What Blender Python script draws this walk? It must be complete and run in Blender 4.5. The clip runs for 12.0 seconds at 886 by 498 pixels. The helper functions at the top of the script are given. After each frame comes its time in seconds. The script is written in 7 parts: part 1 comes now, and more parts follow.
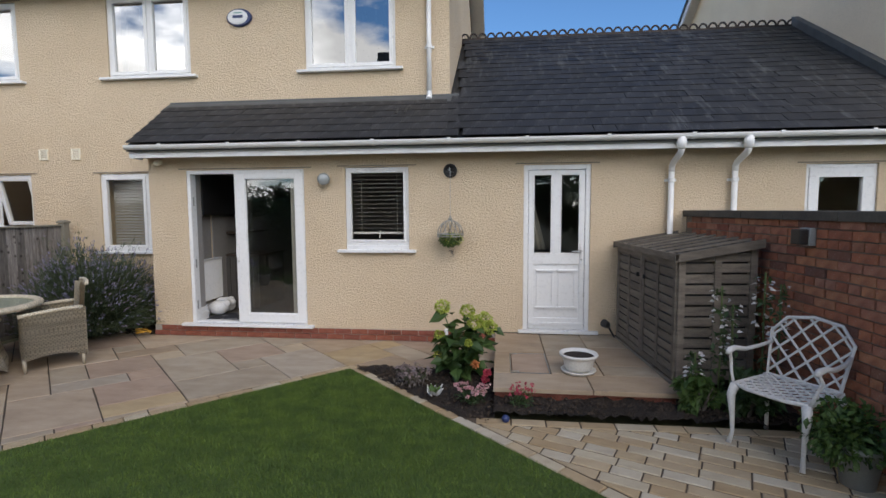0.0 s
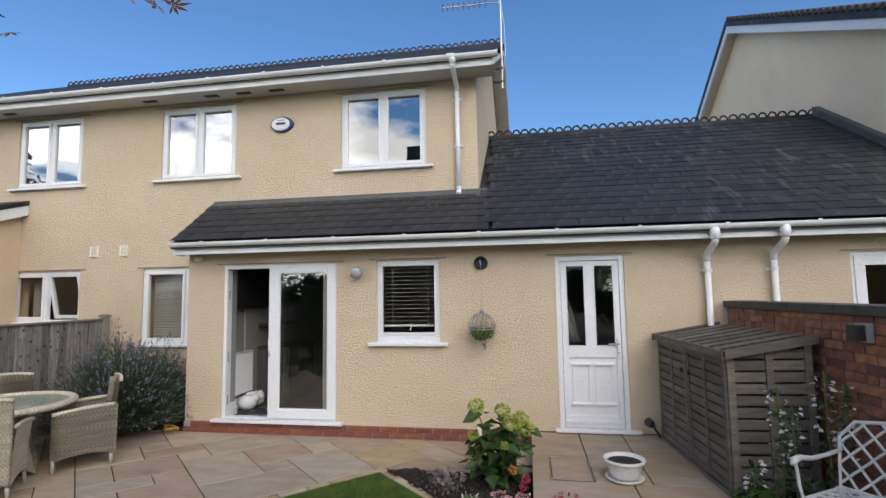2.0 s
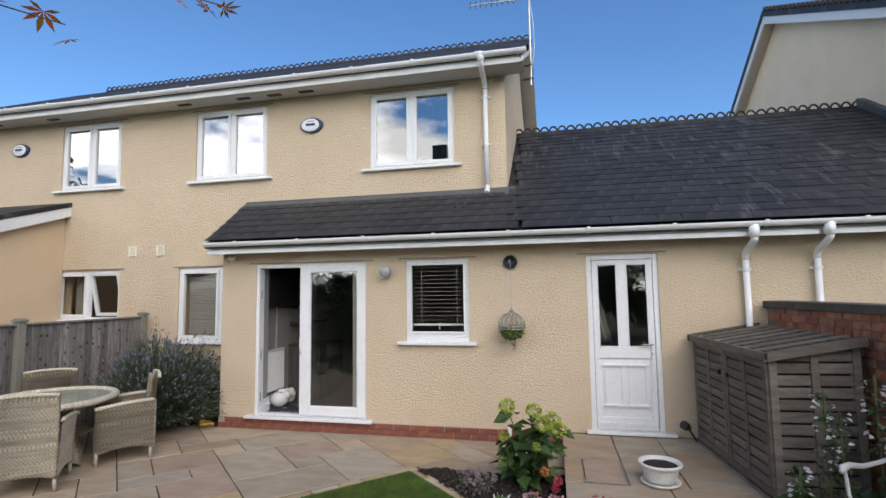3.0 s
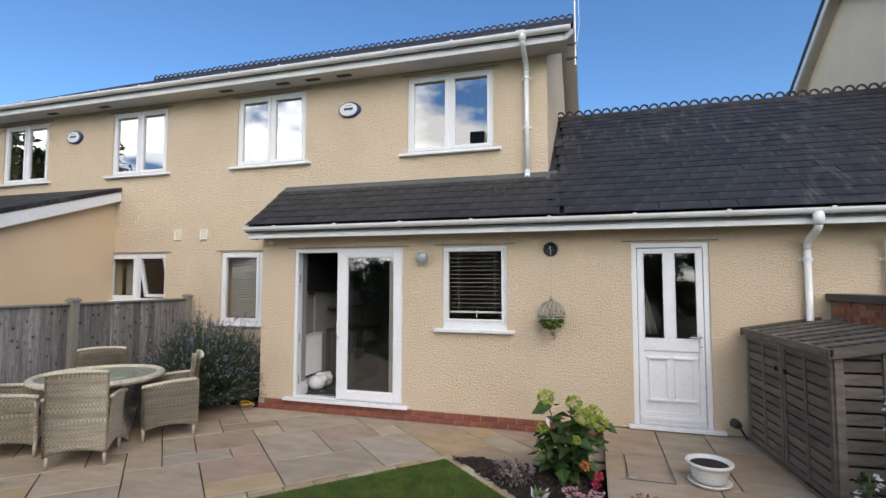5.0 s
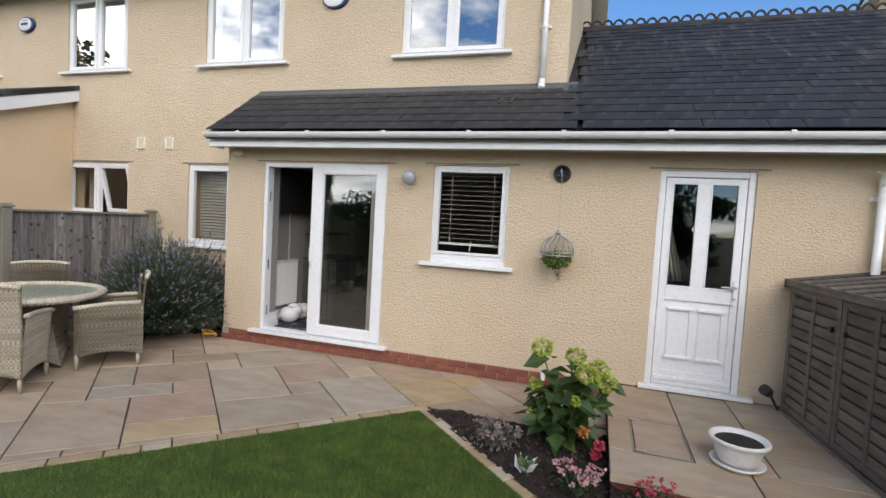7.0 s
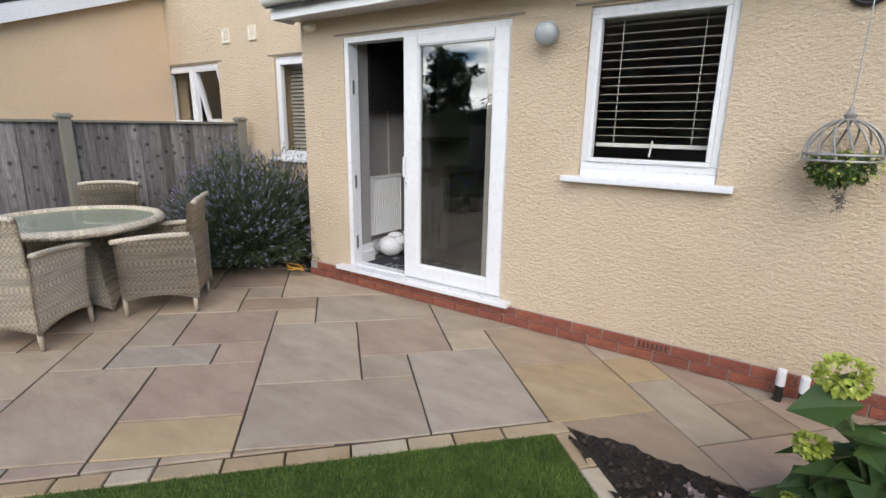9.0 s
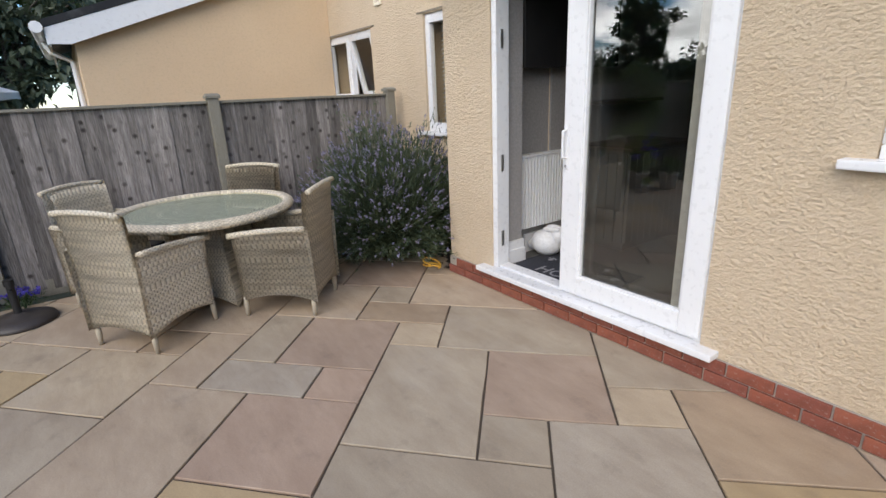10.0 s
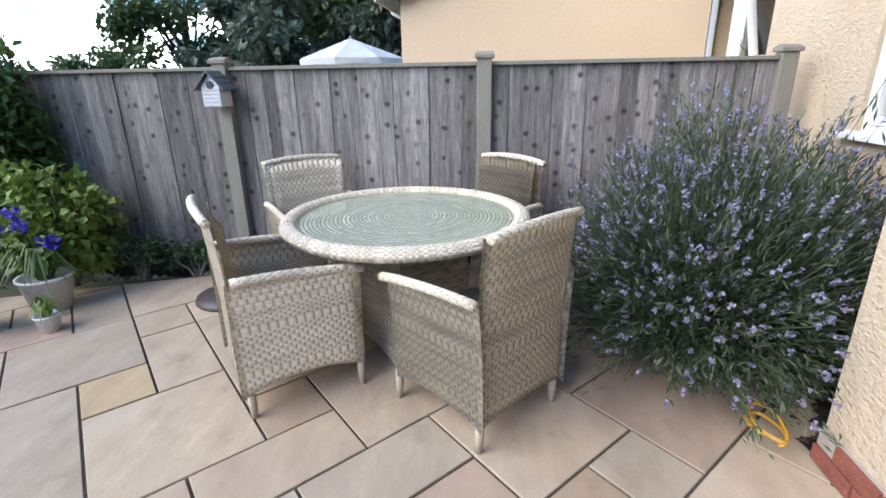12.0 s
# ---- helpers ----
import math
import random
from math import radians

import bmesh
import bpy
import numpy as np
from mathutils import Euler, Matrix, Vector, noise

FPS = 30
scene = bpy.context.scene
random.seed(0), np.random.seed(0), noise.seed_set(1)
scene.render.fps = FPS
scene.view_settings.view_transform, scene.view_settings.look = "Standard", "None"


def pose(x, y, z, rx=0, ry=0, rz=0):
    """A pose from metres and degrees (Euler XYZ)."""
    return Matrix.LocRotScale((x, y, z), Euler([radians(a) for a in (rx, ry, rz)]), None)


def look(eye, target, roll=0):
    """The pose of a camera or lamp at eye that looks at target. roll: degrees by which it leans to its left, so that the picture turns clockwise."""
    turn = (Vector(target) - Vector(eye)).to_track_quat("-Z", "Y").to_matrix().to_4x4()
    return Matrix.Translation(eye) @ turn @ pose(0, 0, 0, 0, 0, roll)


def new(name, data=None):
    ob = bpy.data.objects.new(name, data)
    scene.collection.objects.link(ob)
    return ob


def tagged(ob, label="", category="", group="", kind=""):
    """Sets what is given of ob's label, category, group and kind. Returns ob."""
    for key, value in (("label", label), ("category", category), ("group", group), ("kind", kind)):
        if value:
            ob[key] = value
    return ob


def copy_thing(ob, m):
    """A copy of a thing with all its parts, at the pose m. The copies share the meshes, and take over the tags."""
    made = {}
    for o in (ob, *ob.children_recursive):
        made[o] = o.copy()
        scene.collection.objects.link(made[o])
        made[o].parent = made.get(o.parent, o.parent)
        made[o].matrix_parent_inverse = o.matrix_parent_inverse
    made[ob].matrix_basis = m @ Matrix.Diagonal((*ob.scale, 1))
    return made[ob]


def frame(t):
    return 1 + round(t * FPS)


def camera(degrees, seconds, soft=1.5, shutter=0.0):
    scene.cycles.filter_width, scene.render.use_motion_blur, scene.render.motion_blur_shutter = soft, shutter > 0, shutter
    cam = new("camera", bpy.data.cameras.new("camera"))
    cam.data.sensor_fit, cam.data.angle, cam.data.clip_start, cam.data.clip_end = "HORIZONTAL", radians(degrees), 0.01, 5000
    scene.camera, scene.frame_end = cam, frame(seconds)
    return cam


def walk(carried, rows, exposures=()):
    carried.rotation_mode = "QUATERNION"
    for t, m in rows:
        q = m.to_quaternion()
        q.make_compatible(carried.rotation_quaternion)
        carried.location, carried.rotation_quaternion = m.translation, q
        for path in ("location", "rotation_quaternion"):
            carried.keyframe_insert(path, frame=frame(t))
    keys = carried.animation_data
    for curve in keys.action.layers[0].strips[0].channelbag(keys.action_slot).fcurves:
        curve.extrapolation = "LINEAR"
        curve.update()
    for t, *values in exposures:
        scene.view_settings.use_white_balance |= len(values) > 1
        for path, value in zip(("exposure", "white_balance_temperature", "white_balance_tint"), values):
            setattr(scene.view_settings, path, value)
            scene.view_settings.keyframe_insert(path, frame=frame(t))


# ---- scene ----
cam = camera(83.8, 12.0)
PATH = [
    (0, (0.378, -6.288, 1.729), (0.149, -4.308, 1.568), -0.3),
    (0.5, (0.401, -6.28, 1.811), (0.145, -4.297, 1.785), -0.6),
    (1, (0.38, -6.284, 1.813), (0.101, -4.305, 1.904), -1.0),
    (1.5, (0.345, -6.282, 1.833), (0.06, -4.306, 1.952), -1.7),
    (2, (0.332, -6.283, 1.841), (-0.002, -4.319, 2.018), -0.9),
    (2.5, (0.288, -6.293, 1.816), (-0.115, -4.341, 1.988), -0.8),
    (3, (0.281, -6.275, 1.849), (-0.153, -4.33, 2.022), -0.8),
    (5, (0.233, -6.158, 1.835), (-0.344, -4.247, 1.96), 0.1),
    (5.5, (0.25, -6.021, 1.837), (-0.42, -4.141, 1.964), 0.6),
    (6, (0.274, -5.827, 1.791), (-0.405, -3.948, 1.882), 1.6),
    (6.5, (0.248, -5.573, 1.735), (-0.355, -3.666, 1.73), 1.6),
    (6.7, (0.213, -5.42, 1.704), (-0.374, -3.509, 1.657), 3.1),
    (8.3, (-0.167, -4.064, 1.604), (-0.874, -2.247, 1.16), -0.6),
    (8.5, (-0.239, -3.874, 1.611), (-1.035, -2.102, 1.134), -1.0),
    (9, (-0.474, -3.347, 1.531), (-1.562, -1.74, 1.044), 0.9),
    (9.5, (-0.757, -2.852, 1.496), (-2.07, -1.453, 0.932), 0.7),
    (10, (-1.051, -2.425, 1.523), (-2.612, -1.332, 0.914), -2.5),
    (10.5, (-1.398, -2.014, 1.47), (-3.174, -1.315, 0.87), -1.9),
    (11, (-1.858, -1.727, 1.457), (-3.718, -1.223, 0.92), -0.6),
    (11.5, (-2.306, -1.453, 1.455), (-4.205, -1.218, 0.875), -2.0),
    (12, (-2.691, -1.258, 1.423), (-4.57, -1.47, 0.77), -1.0),
]
EXPOSURES = [(0.0, 0.20, 6500, 10), (1.0, 0.20, 6550, 10), (1.5, 0.24, 6550, 10), (2.5, 0.42, 6550, 10), (6.0, 0.42, 6600, 10), (8.5, 0.72, 6500, 10), (9.5, 0.68, 6400, 10), (10.0, 0.66, 6500, 10), (10.5, 0.90, 6800, 10), (11.0, 1.02, 7000, 10), (11.5, 1.08, 6700, 10), (12.0, 1.47, 5950, 10)]
walk(cam, [(t, look(eye, target, roll)) for t, eye, target, roll in PATH], EXPOSURES)

# ---- light ----
world = bpy.data.worlds.new("sky")
scene.world = world
world.use_nodes = True
SUN_EL, SUN_AZ = 36.0, 144.0


def build_sky():
    nt = world.node_tree
    nt.nodes.clear()
    out = nt.nodes.new("ShaderNodeOutputWorld")
    bg = nt.nodes.new("ShaderNodeBackground")
    bg.inputs["Strength"].default_value = 0.11
    sky = nt.nodes.new("ShaderNodeTexSky")
    sky.sky_type = "NISHITA"
    sky.sun_disc = False
    sky.sun_elevation = radians(SUN_EL)
    sky.sun_rotation = radians(SUN_AZ)
    sky.air_density, sky.dust_density, sky.ozone_density = 1.0, 0.0, 6.0
    co = nt.nodes.new("ShaderNodeTexCoord")
    sep = nt.nodes.new("ShaderNodeSeparateXYZ")
    nt.links.new(co.outputs["Generated"], sep.inputs[0])

    def math_node(op, a, b=None, c=None):
        n = nt.nodes.new("ShaderNodeMath")
        n.operation = op
        for k, v in enumerate((a, b, c)):
            if v is None:
                continue
            if isinstance(v, (int, float)):
                n.inputs[k].default_value = v
            else:
                nt.links.new(v, n.inputs[k])
        return n.outputs[0]

    # flat cloud layer: the direction divided by its height
    h = math_node("ADD", math_node("MAXIMUM", sep.outputs["Z"], 0.0), 0.18)
    cx, cy = math_node("DIVIDE", sep.outputs["X"], h), math_node("DIVIDE", sep.outputs["Y"], h)
    comb = nt.nodes.new("ShaderNodeCombineXYZ")
    nt.links.new(cx, comb.inputs[0])
    nt.links.new(cy, comb.inputs[1])
    noi = nt.nodes.new("ShaderNodeTexNoise")
    noi.inputs["Scale"].default_value = 1.7
    noi.inputs["Detail"].default_value = 7.0
    noi.inputs["Roughness"].default_value = 0.55
    nt.links.new(comb.outputs[0], noi.inputs["Vector"])
    # clear to the north (over the house), broken cloud to the south and west
    lean = math_node("ADD", math_node("MULTIPLY", sep.outputs["Y"], -0.42), math_node("MULTIPLY_ADD", sep.outputs["X"], -0.26, -0.33))
    dens = math_node("ADD", noi.outputs["Fac"], lean)
    ramp = nt.nodes.new("ShaderNodeMapRange")
    ramp.inputs["From Min"].default_value, ramp.inputs["From Max"].default_value = 0.52, 0.66
    nt.links.new(dens, ramp.inputs["Value"])
    shade = nt.nodes.new("ShaderNodeTexNoise")
    shade.inputs["Scale"].default_value = 1.1
    shade.inputs["Detail"].default_value = 4.0
    nt.links.new(comb.outputs[0], shade.inputs["Vector"])
    cl = nt.nodes.new("ShaderNodeMapRange")
    cl.inputs["From Min"].default_value, cl.inputs["From Max"].default_value = 0.35, 0.65
    cl.inputs["To Min"].default_value, cl.inputs["To Max"].default_value = 13.0, 38.0
    nt.links.new(shade.outputs["Fac"], cl.inputs["Value"])
    cloud = nt.nodes.new("ShaderNodeCombineXYZ")
    for k in range(3):
        nt.links.new(cl.outputs[0], cloud.inputs[k])
    mix = nt.nodes.new("ShaderNodeMix")
    mix.data_type = "RGBA"
    nt.links.new(ramp.outputs[0], mix.inputs["Factor"])
    hs = nt.nodes.new("ShaderNodeHueSaturation")
    hs.inputs["Saturation"].default_value, hs.inputs["Value"].default_value = 1.08, 1.3
    nt.links.new(sky.outputs[0], hs.inputs["Color"])
    nt.links.new(hs.outputs[0], mix.inputs["A"])
    nt.links.new(cloud.outputs[0], mix.inputs["B"])
    nt.links.new(mix.outputs["Result"], bg.inputs["Color"])
    nt.links.new(bg.outputs[0], out.inputs[0])


build_sky()
sun_data = bpy.data.lights.new("sun", "SUN")
sun_data.energy, sun_data.angle, sun_data.color = 2.45, radians(60), (1.0, 0.90, 0.77)
sun = new("sun", sun_data)
_az = radians(SUN_AZ)
sun.matrix_world = look((0, 0, 30), Vector((0, 0, 30)) - Vector((math.sin(_az) * math.cos(radians(SUN_EL)), math.cos(_az) * math.cos(radians(SUN_EL)), math.sin(radians(SUN_EL)))))


# ---- materials ----
class Mat:
    """A node material with a Principled shader and short ways to add nodes."""

    def __init__(self, name, color=(0.5, 0.5, 0.5), rough=0.6, metal=0.0, coords="Object"):
        self.m = bpy.data.materials.new(name)
        self.m.use_nodes = True
        self.nt = self.m.node_tree
        self.b = self.nt.nodes["Principled BSDF"]
        self.b.inputs["Base Color"].default_value = (*color, 1)
        self.b.inputs["Roughness"].default_value = rough
        self.b.inputs["Metallic"].default_value = metal
        self.co = self.nt.nodes.new("ShaderNodeTexCoord").outputs[coords]
        self.h = None

    def node(self, kind, **kw):
        n = self.nt.nodes.new(kind)
        for k, v in kw.items():
            n.inputs[k.replace("_", " ")].default_value = v
        return n

    def link(self, a, b):
        self.nt.links.new(a, b)

    def mapped(self, scale=(1, 1, 1), rot=(0, 0, 0)):
        n = self.node("ShaderNodeMapping", Scale=scale, Rotation=rot)
        self.link(self.co, n.inputs["Vector"])
        return n.outputs[0]

    def noise(self, scale, detail=4.0, rough=0.55, vec=None, stretch=None):
        n = self.node("ShaderNodeTexNoise", Scale=scale, Detail=detail, Roughness=rough)
        self.link(vec or (self.mapped(stretch) if stretch else self.co), n.inputs["Vector"])
        return n.outputs["Fac"]

    def ramp(self, fac, lo, hi, a, b):
        n = self.node("ShaderNodeMapRange", From_Min=lo, From_Max=hi, To_Min=a, To_Max=b)
        self.link(fac, n.inputs["Value"])
        return n.outputs[0]

    def mix(self, fac, a, b, mode="MIX"):
        n = self.nt.nodes.new("ShaderNodeMix")
        n.data_type, n.blend_type = "RGBA", mode
        for key, v in (("Factor", fac), ("A", a), ("B", b)):
            if isinstance(v, tuple):
                n.inputs[6 if key == "A" else 7].default_value = (*v, 1)
            elif isinstance(v, (int, float)):
                n.inputs["Factor"].default_value = v
            else:
                self.link(v, n.inputs["Factor"] if key == "Factor" else n.inputs[6 if key == "A" else 7])
        return n.outputs[2]

    def base(self, out):
        self.link(out, self.b.inputs["Base Color"])
        return self

    def gloss(self, out):
        self.link(out, self.b.inputs["Roughness"])
        return self

    def bump(self, h, strength=0.3, dist=0.01):
        n = self.node("ShaderNodeBump", Strength=strength, Distance=dist)
        self.link(h, n.inputs["Height"])
        if self.h:
            self.link(self.h, n.inputs["Normal"])
        self.h = n.outputs[0]
        self.link(self.h, self.b.inputs["Normal"])
        return self

    def rnd(self, island=False):
        if island:
            return self.nt.nodes.new("ShaderNodeNewGeometry").outputs["Random Per Island"]
        return self.nt.nodes.new("ShaderNodeObjectInfo").outputs["Random"]


def varied(name, c1, c2, rough=0.6, scale=6.0, fine=80.0, bump=0.2, dist=0.004, rnd=None, metal=0.0, stretch=None, grain=0.35):
    """Two colours mixed by coarse noise, with fine grain and relief."""
    k = Mat(name, c1, rough, metal)
    a = k.ramp(k.noise(scale, 5, 0.6, stretch=stretch), 0.3, 0.7, 0.0, 1.0)
    col = k.mix(a, c1, c2)
    f = k.noise(fine, 3, 0.6, stretch=stretch)
    col = k.mix(grain, col, k.mix(k.ramp(f, 0.3, 0.7, 0, 1), tuple(x * 0.6 for x in c1), tuple(min(1, x * 1.3) for x in c2)))
    if rnd is not None:
        r = k.rnd(rnd == "island")
        col = k.mix(1.0, col, k.mix(r, (0.72, 0.72, 0.72), (1.2, 1.2, 1.2)), "MULTIPLY")
    k.base(col)
    k.gloss(k.ramp(f, 0.2, 0.8, max(0.02, rough - 0.1), min(1, rough + 0.12)))
    if bump:
        k.bump(f, bump, dist)
    return k.m


def roughcast(name, c1, c2, depth):
    k = Mat(name, c1, 0.92)
    n1 = k.noise(1.1, 5, 0.6)
    col = k.mix(k.ramp(n1, 0.3, 0.7, 0, 1), c1, c2)
    patch = k.noise(0.45, 4, 0.6)
    col = k.mix(k.ramp(patch, 0.45, 0.75, 0, 0.22), col, tuple(x * 0.7 for x in c1))
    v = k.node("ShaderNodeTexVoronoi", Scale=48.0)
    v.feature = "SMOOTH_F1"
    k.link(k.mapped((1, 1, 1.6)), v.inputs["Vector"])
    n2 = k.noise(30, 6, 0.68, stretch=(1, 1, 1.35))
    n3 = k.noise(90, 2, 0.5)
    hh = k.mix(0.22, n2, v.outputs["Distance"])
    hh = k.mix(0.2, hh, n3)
    # shade in the pits of the relief is mixed into the colour as well
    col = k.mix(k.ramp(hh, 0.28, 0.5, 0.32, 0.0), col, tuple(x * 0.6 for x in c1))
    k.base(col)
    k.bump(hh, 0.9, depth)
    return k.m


M = {}
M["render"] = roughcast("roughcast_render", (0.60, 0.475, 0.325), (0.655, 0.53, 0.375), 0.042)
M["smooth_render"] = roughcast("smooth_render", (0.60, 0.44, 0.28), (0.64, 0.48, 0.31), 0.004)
M["upvc"] = varied("white_upvc", (0.72, 0.72, 0.715), (0.68, 0.68, 0.68), 0.3, 2.0, 25, 0.0, 0.001, grain=0.03)
M["gutter"] = varied("white_gutter", (0.78, 0.78, 0.78), (0.66, 0.66, 0.64), 0.35, 3.0, 20, 0.0, 0.001, grain=0.08)
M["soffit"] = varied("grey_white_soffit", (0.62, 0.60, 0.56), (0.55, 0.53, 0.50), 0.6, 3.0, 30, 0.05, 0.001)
M["dark_vent"] = varied("dark_vent", (0.02, 0.018, 0.015), (0.03, 0.028, 0.025), 0.6)
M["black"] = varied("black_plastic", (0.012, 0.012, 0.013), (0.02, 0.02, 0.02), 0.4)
M["lead"] = varied("lead_flashing", (0.13, 0.135, 0.135), (0.08, 0.085, 0.085), 0.6, 5, 60, 0.1, 0.003, metal=0.3)
M["ridge"] = varied("ridge_tile", (0.018, 0.015, 0.014), (0.045, 0.03, 0.024), 0.7, 8, 60, 0.3, 0.004)
M["soil"] = varied("soil", (0.012, 0.008, 0.0055), (0.036, 0.024, 0.016), 0.95, 9, 70, 1.0, 0.04)
M["mortar"] = varied("mortar", (0.40, 0.36, 0.31), (0.30, 0.27, 0.23), 0.95, 9, 120, 0.4, 0.004)
M["old_mortar"] = varied("sooty_mortar", (0.20, 0.17, 0.14), (0.13, 0.11, 0.09), 0.95, 9, 120, 0.4, 0.004)
M["joint"] = varied("dark_joint_sand", (0.055, 0.042, 0.032), (0.09, 0.07, 0.05), 0.95, 9, 120, 0.4, 0.004)
M["metal"] = varied("dull_steel", (0.45, 0.45, 0.44), (0.36, 0.36, 0.35), 0.35, 6, 80, 0.05, 0.001, metal=0.9)
M["inner_wall"] = varied("grey_painted_plaster", (0.27, 0.26, 0.25), (0.30, 0.285, 0.275), 0.8, 2, 60, 0.05, 0.001)
M["inner_floor"] = varied("grey_floor", (0.09, 0.085, 0.08), (0.12, 0.115, 0.105), 0.5, 3, 60, 0.05, 0.001)
M["dark_wood"] = varied("dark_interior_wood", (0.05, 0.035, 0.025), (0.07, 0.05, 0.04), 0.5)


def slate_mat():
    k = Mat("roof_slate", (0.03, 0.032, 0.036), 0.5)
    r = k.rnd()
    ri = k.rnd(True)
    rr = k.mix(0.5, r, ri)
    n = k.noise(5, 5, 0.6)
    col = k.mix(k.ramp(n, 0.3, 0.7, 0, 1), (0.011, 0.011, 0.012), (0.028, 0.028, 0.029))
    col = k.mix(1.0, col, k.mix(rr, (0.5, 0.5, 0.5), (1.7, 1.7, 1.7)), "MULTIPLY")
    s = k.noise(4, 4, 0.7, stretch=(3.0, 0.5, 0.5))
    col = k.mix(k.ramp(s, 0.54, 0.74, 0, 0.6), col, (0.16, 0.165, 0.16))
    k.base(col)
    k.gloss(k.ramp(n, 0.3, 0.7, 0.48, 0.72))
    k.b.inputs["Specular IOR Level"].default_value = 0.3
    k.bump(k.noise(60, 3), 0.4, 0.004)
    return k.m


M["slate"] = slate_mat()


def brick_mat(name, cols, rough=0.9, island=False):
    k = Mat(name, cols[0], rough)
    r = k.rnd(island)
    ramp = k.nt.nodes.new("ShaderNodeValToRGB")
    el = ramp.color_ramp.elements
    while len(el) < len(cols):
        el.new(0.5)
    for i, c in enumerate(cols):
        el[i].position = i / (len(cols) - 1)
        el[i].color = (*c, 1)
    k.link(r, ramp.inputs[0])
    n = k.noise(9, 5, 0.65)
    col = k.mix(k.ramp(n, 0.35, 0.7, 0, 0.75), ramp.outputs[0], tuple(x * 0.42 for x in cols[0]))
    f = k.noise(70, 3, 0.6)
    col = k.mix(k.ramp(f, 0.55, 0.8, 0, 0.35), col, (0.5, 0.42, 0.36))
    k.base(col)
    k.bump(n, 0.5, 0.012)
    k.bump(f, 0.4, 0.004)
    return k.m


OLD_BRICK = [(0.31, 0.10, 0.058), (0.42, 0.16, 0.08), (0.23, 0.078, 0.05), (0.45, 0.20, 0.105), (0.11, 0.06, 0.05), (0.38, 0.145, 0.08), (0.34, 0.17, 0.12)]
M["brick"] = brick_mat("old_red_brick", OLD_BRICK)
M["brick_island"] = brick_mat("old_red_brick_rest", OLD_BRICK, island=True)
M["plinth_brick"] = brick_mat("red_plinth_brick", [(0.26, 0.075, 0.042), (0.29, 0.09, 0.05), (0.22, 0.065, 0.04), (0.25, 0.075, 0.05)])


def stone_mat(name, cols, dark=0.5):
    """Riven sandstone: the slab's own colour, soft bands and dark stains."""
    k = Mat(name, cols[0], 0.75)
    r = k.rnd()
    ramp = k.nt.nodes.new("ShaderNodeValToRGB")
    ramp.color_ramp.interpolation = "CONSTANT"
    el = ramp.color_ramp.elements
    while len(el) < len(cols):
        el.new(0.5)
    for i, c in enumerate(cols):
        el[i].position = i / len(cols)
        el[i].color = (*c, 1)
    k.link(r, ramp.inputs[0])
    # every stone is cut from its own place in the bed
    place = k.nt.nodes.new("ShaderNodeVectorMath")
    place.operation = "MULTIPLY_ADD"
    spread = k.nt.nodes.new("ShaderNodeCombineXYZ")
    for axis in range(3):
        k.link(r, spread.inputs[axis])
    k.link(spread.outputs[0], place.inputs[0])
    place.inputs[1].default_value = (37.0, 53.0, 0.0)
    k.link(k.co, place.inputs[2])
    k.co = place.outputs[0]
    n = k.noise(2.2, 6, 0.6, stretch=(1.0, 2.2, 1))
    col = k.mix(k.ramp(n, 0.34, 0.66, 0, 0.65), ramp.outputs[0], k.mix(1.0, ramp.outputs[0], (0.66, 0.62, 0.60), "MULTIPLY"))
    st = k.noise(3.4, 6, 0.7)
    col = k.mix(k.ramp(st, 0.56, 0.76, 0, dark), col, (0.085, 0.072, 0.062))
    lt = k.noise(1.4, 5, 0.6)
    col = k.mix(k.ramp(lt, 0.55, 0.8, 0, 0.4), col, (0.48, 0.43, 0.36))
    f = k.noise(140, 3, 0.6)
    col = k.mix(k.ramp(f, 0.3, 0.7, 0.25, 0.0), col, (0.15, 0.12, 0.1))
    k.base(col)
    k.gloss(k.ramp(n, 0.3, 0.7, 0.62, 0.85))
    k.b.inputs["Specular IOR Level"].default_value = 0.3
    k.bump(n, 0.35, 0.02)
    k.bump(f, 0.2, 0.002)
    return k.m


STONES = {"buff": (0.475, 0.375, 0.265), "drab": (0.42, 0.35, 0.255), "brown": (0.40, 0.305, 0.205), "pink": (0.40, 0.30, 0.22), "rose": (0.43, 0.315, 0.228), "cream": (0.52, 0.42, 0.29), "ochre": (0.47, 0.355, 0.20), "grey": (0.41, 0.35, 0.27)}
for kind_, c_ in STONES.items():
    M["slab_" + kind_] = stone_mat("sandstone_" + kind_, [tuple(x * q for x in c_) for q in (1.0, 0.94, 1.05)], 0.4)
M["sett"] = stone_mat("sandstone_sett", [(0.46, 0.36, 0.22), (0.52, 0.45, 0.32), (0.42, 0.31, 0.175), (0.56, 0.50, 0.38), (0.44, 0.33, 0.19), (0.48, 0.38, 0.24)], 0.3)



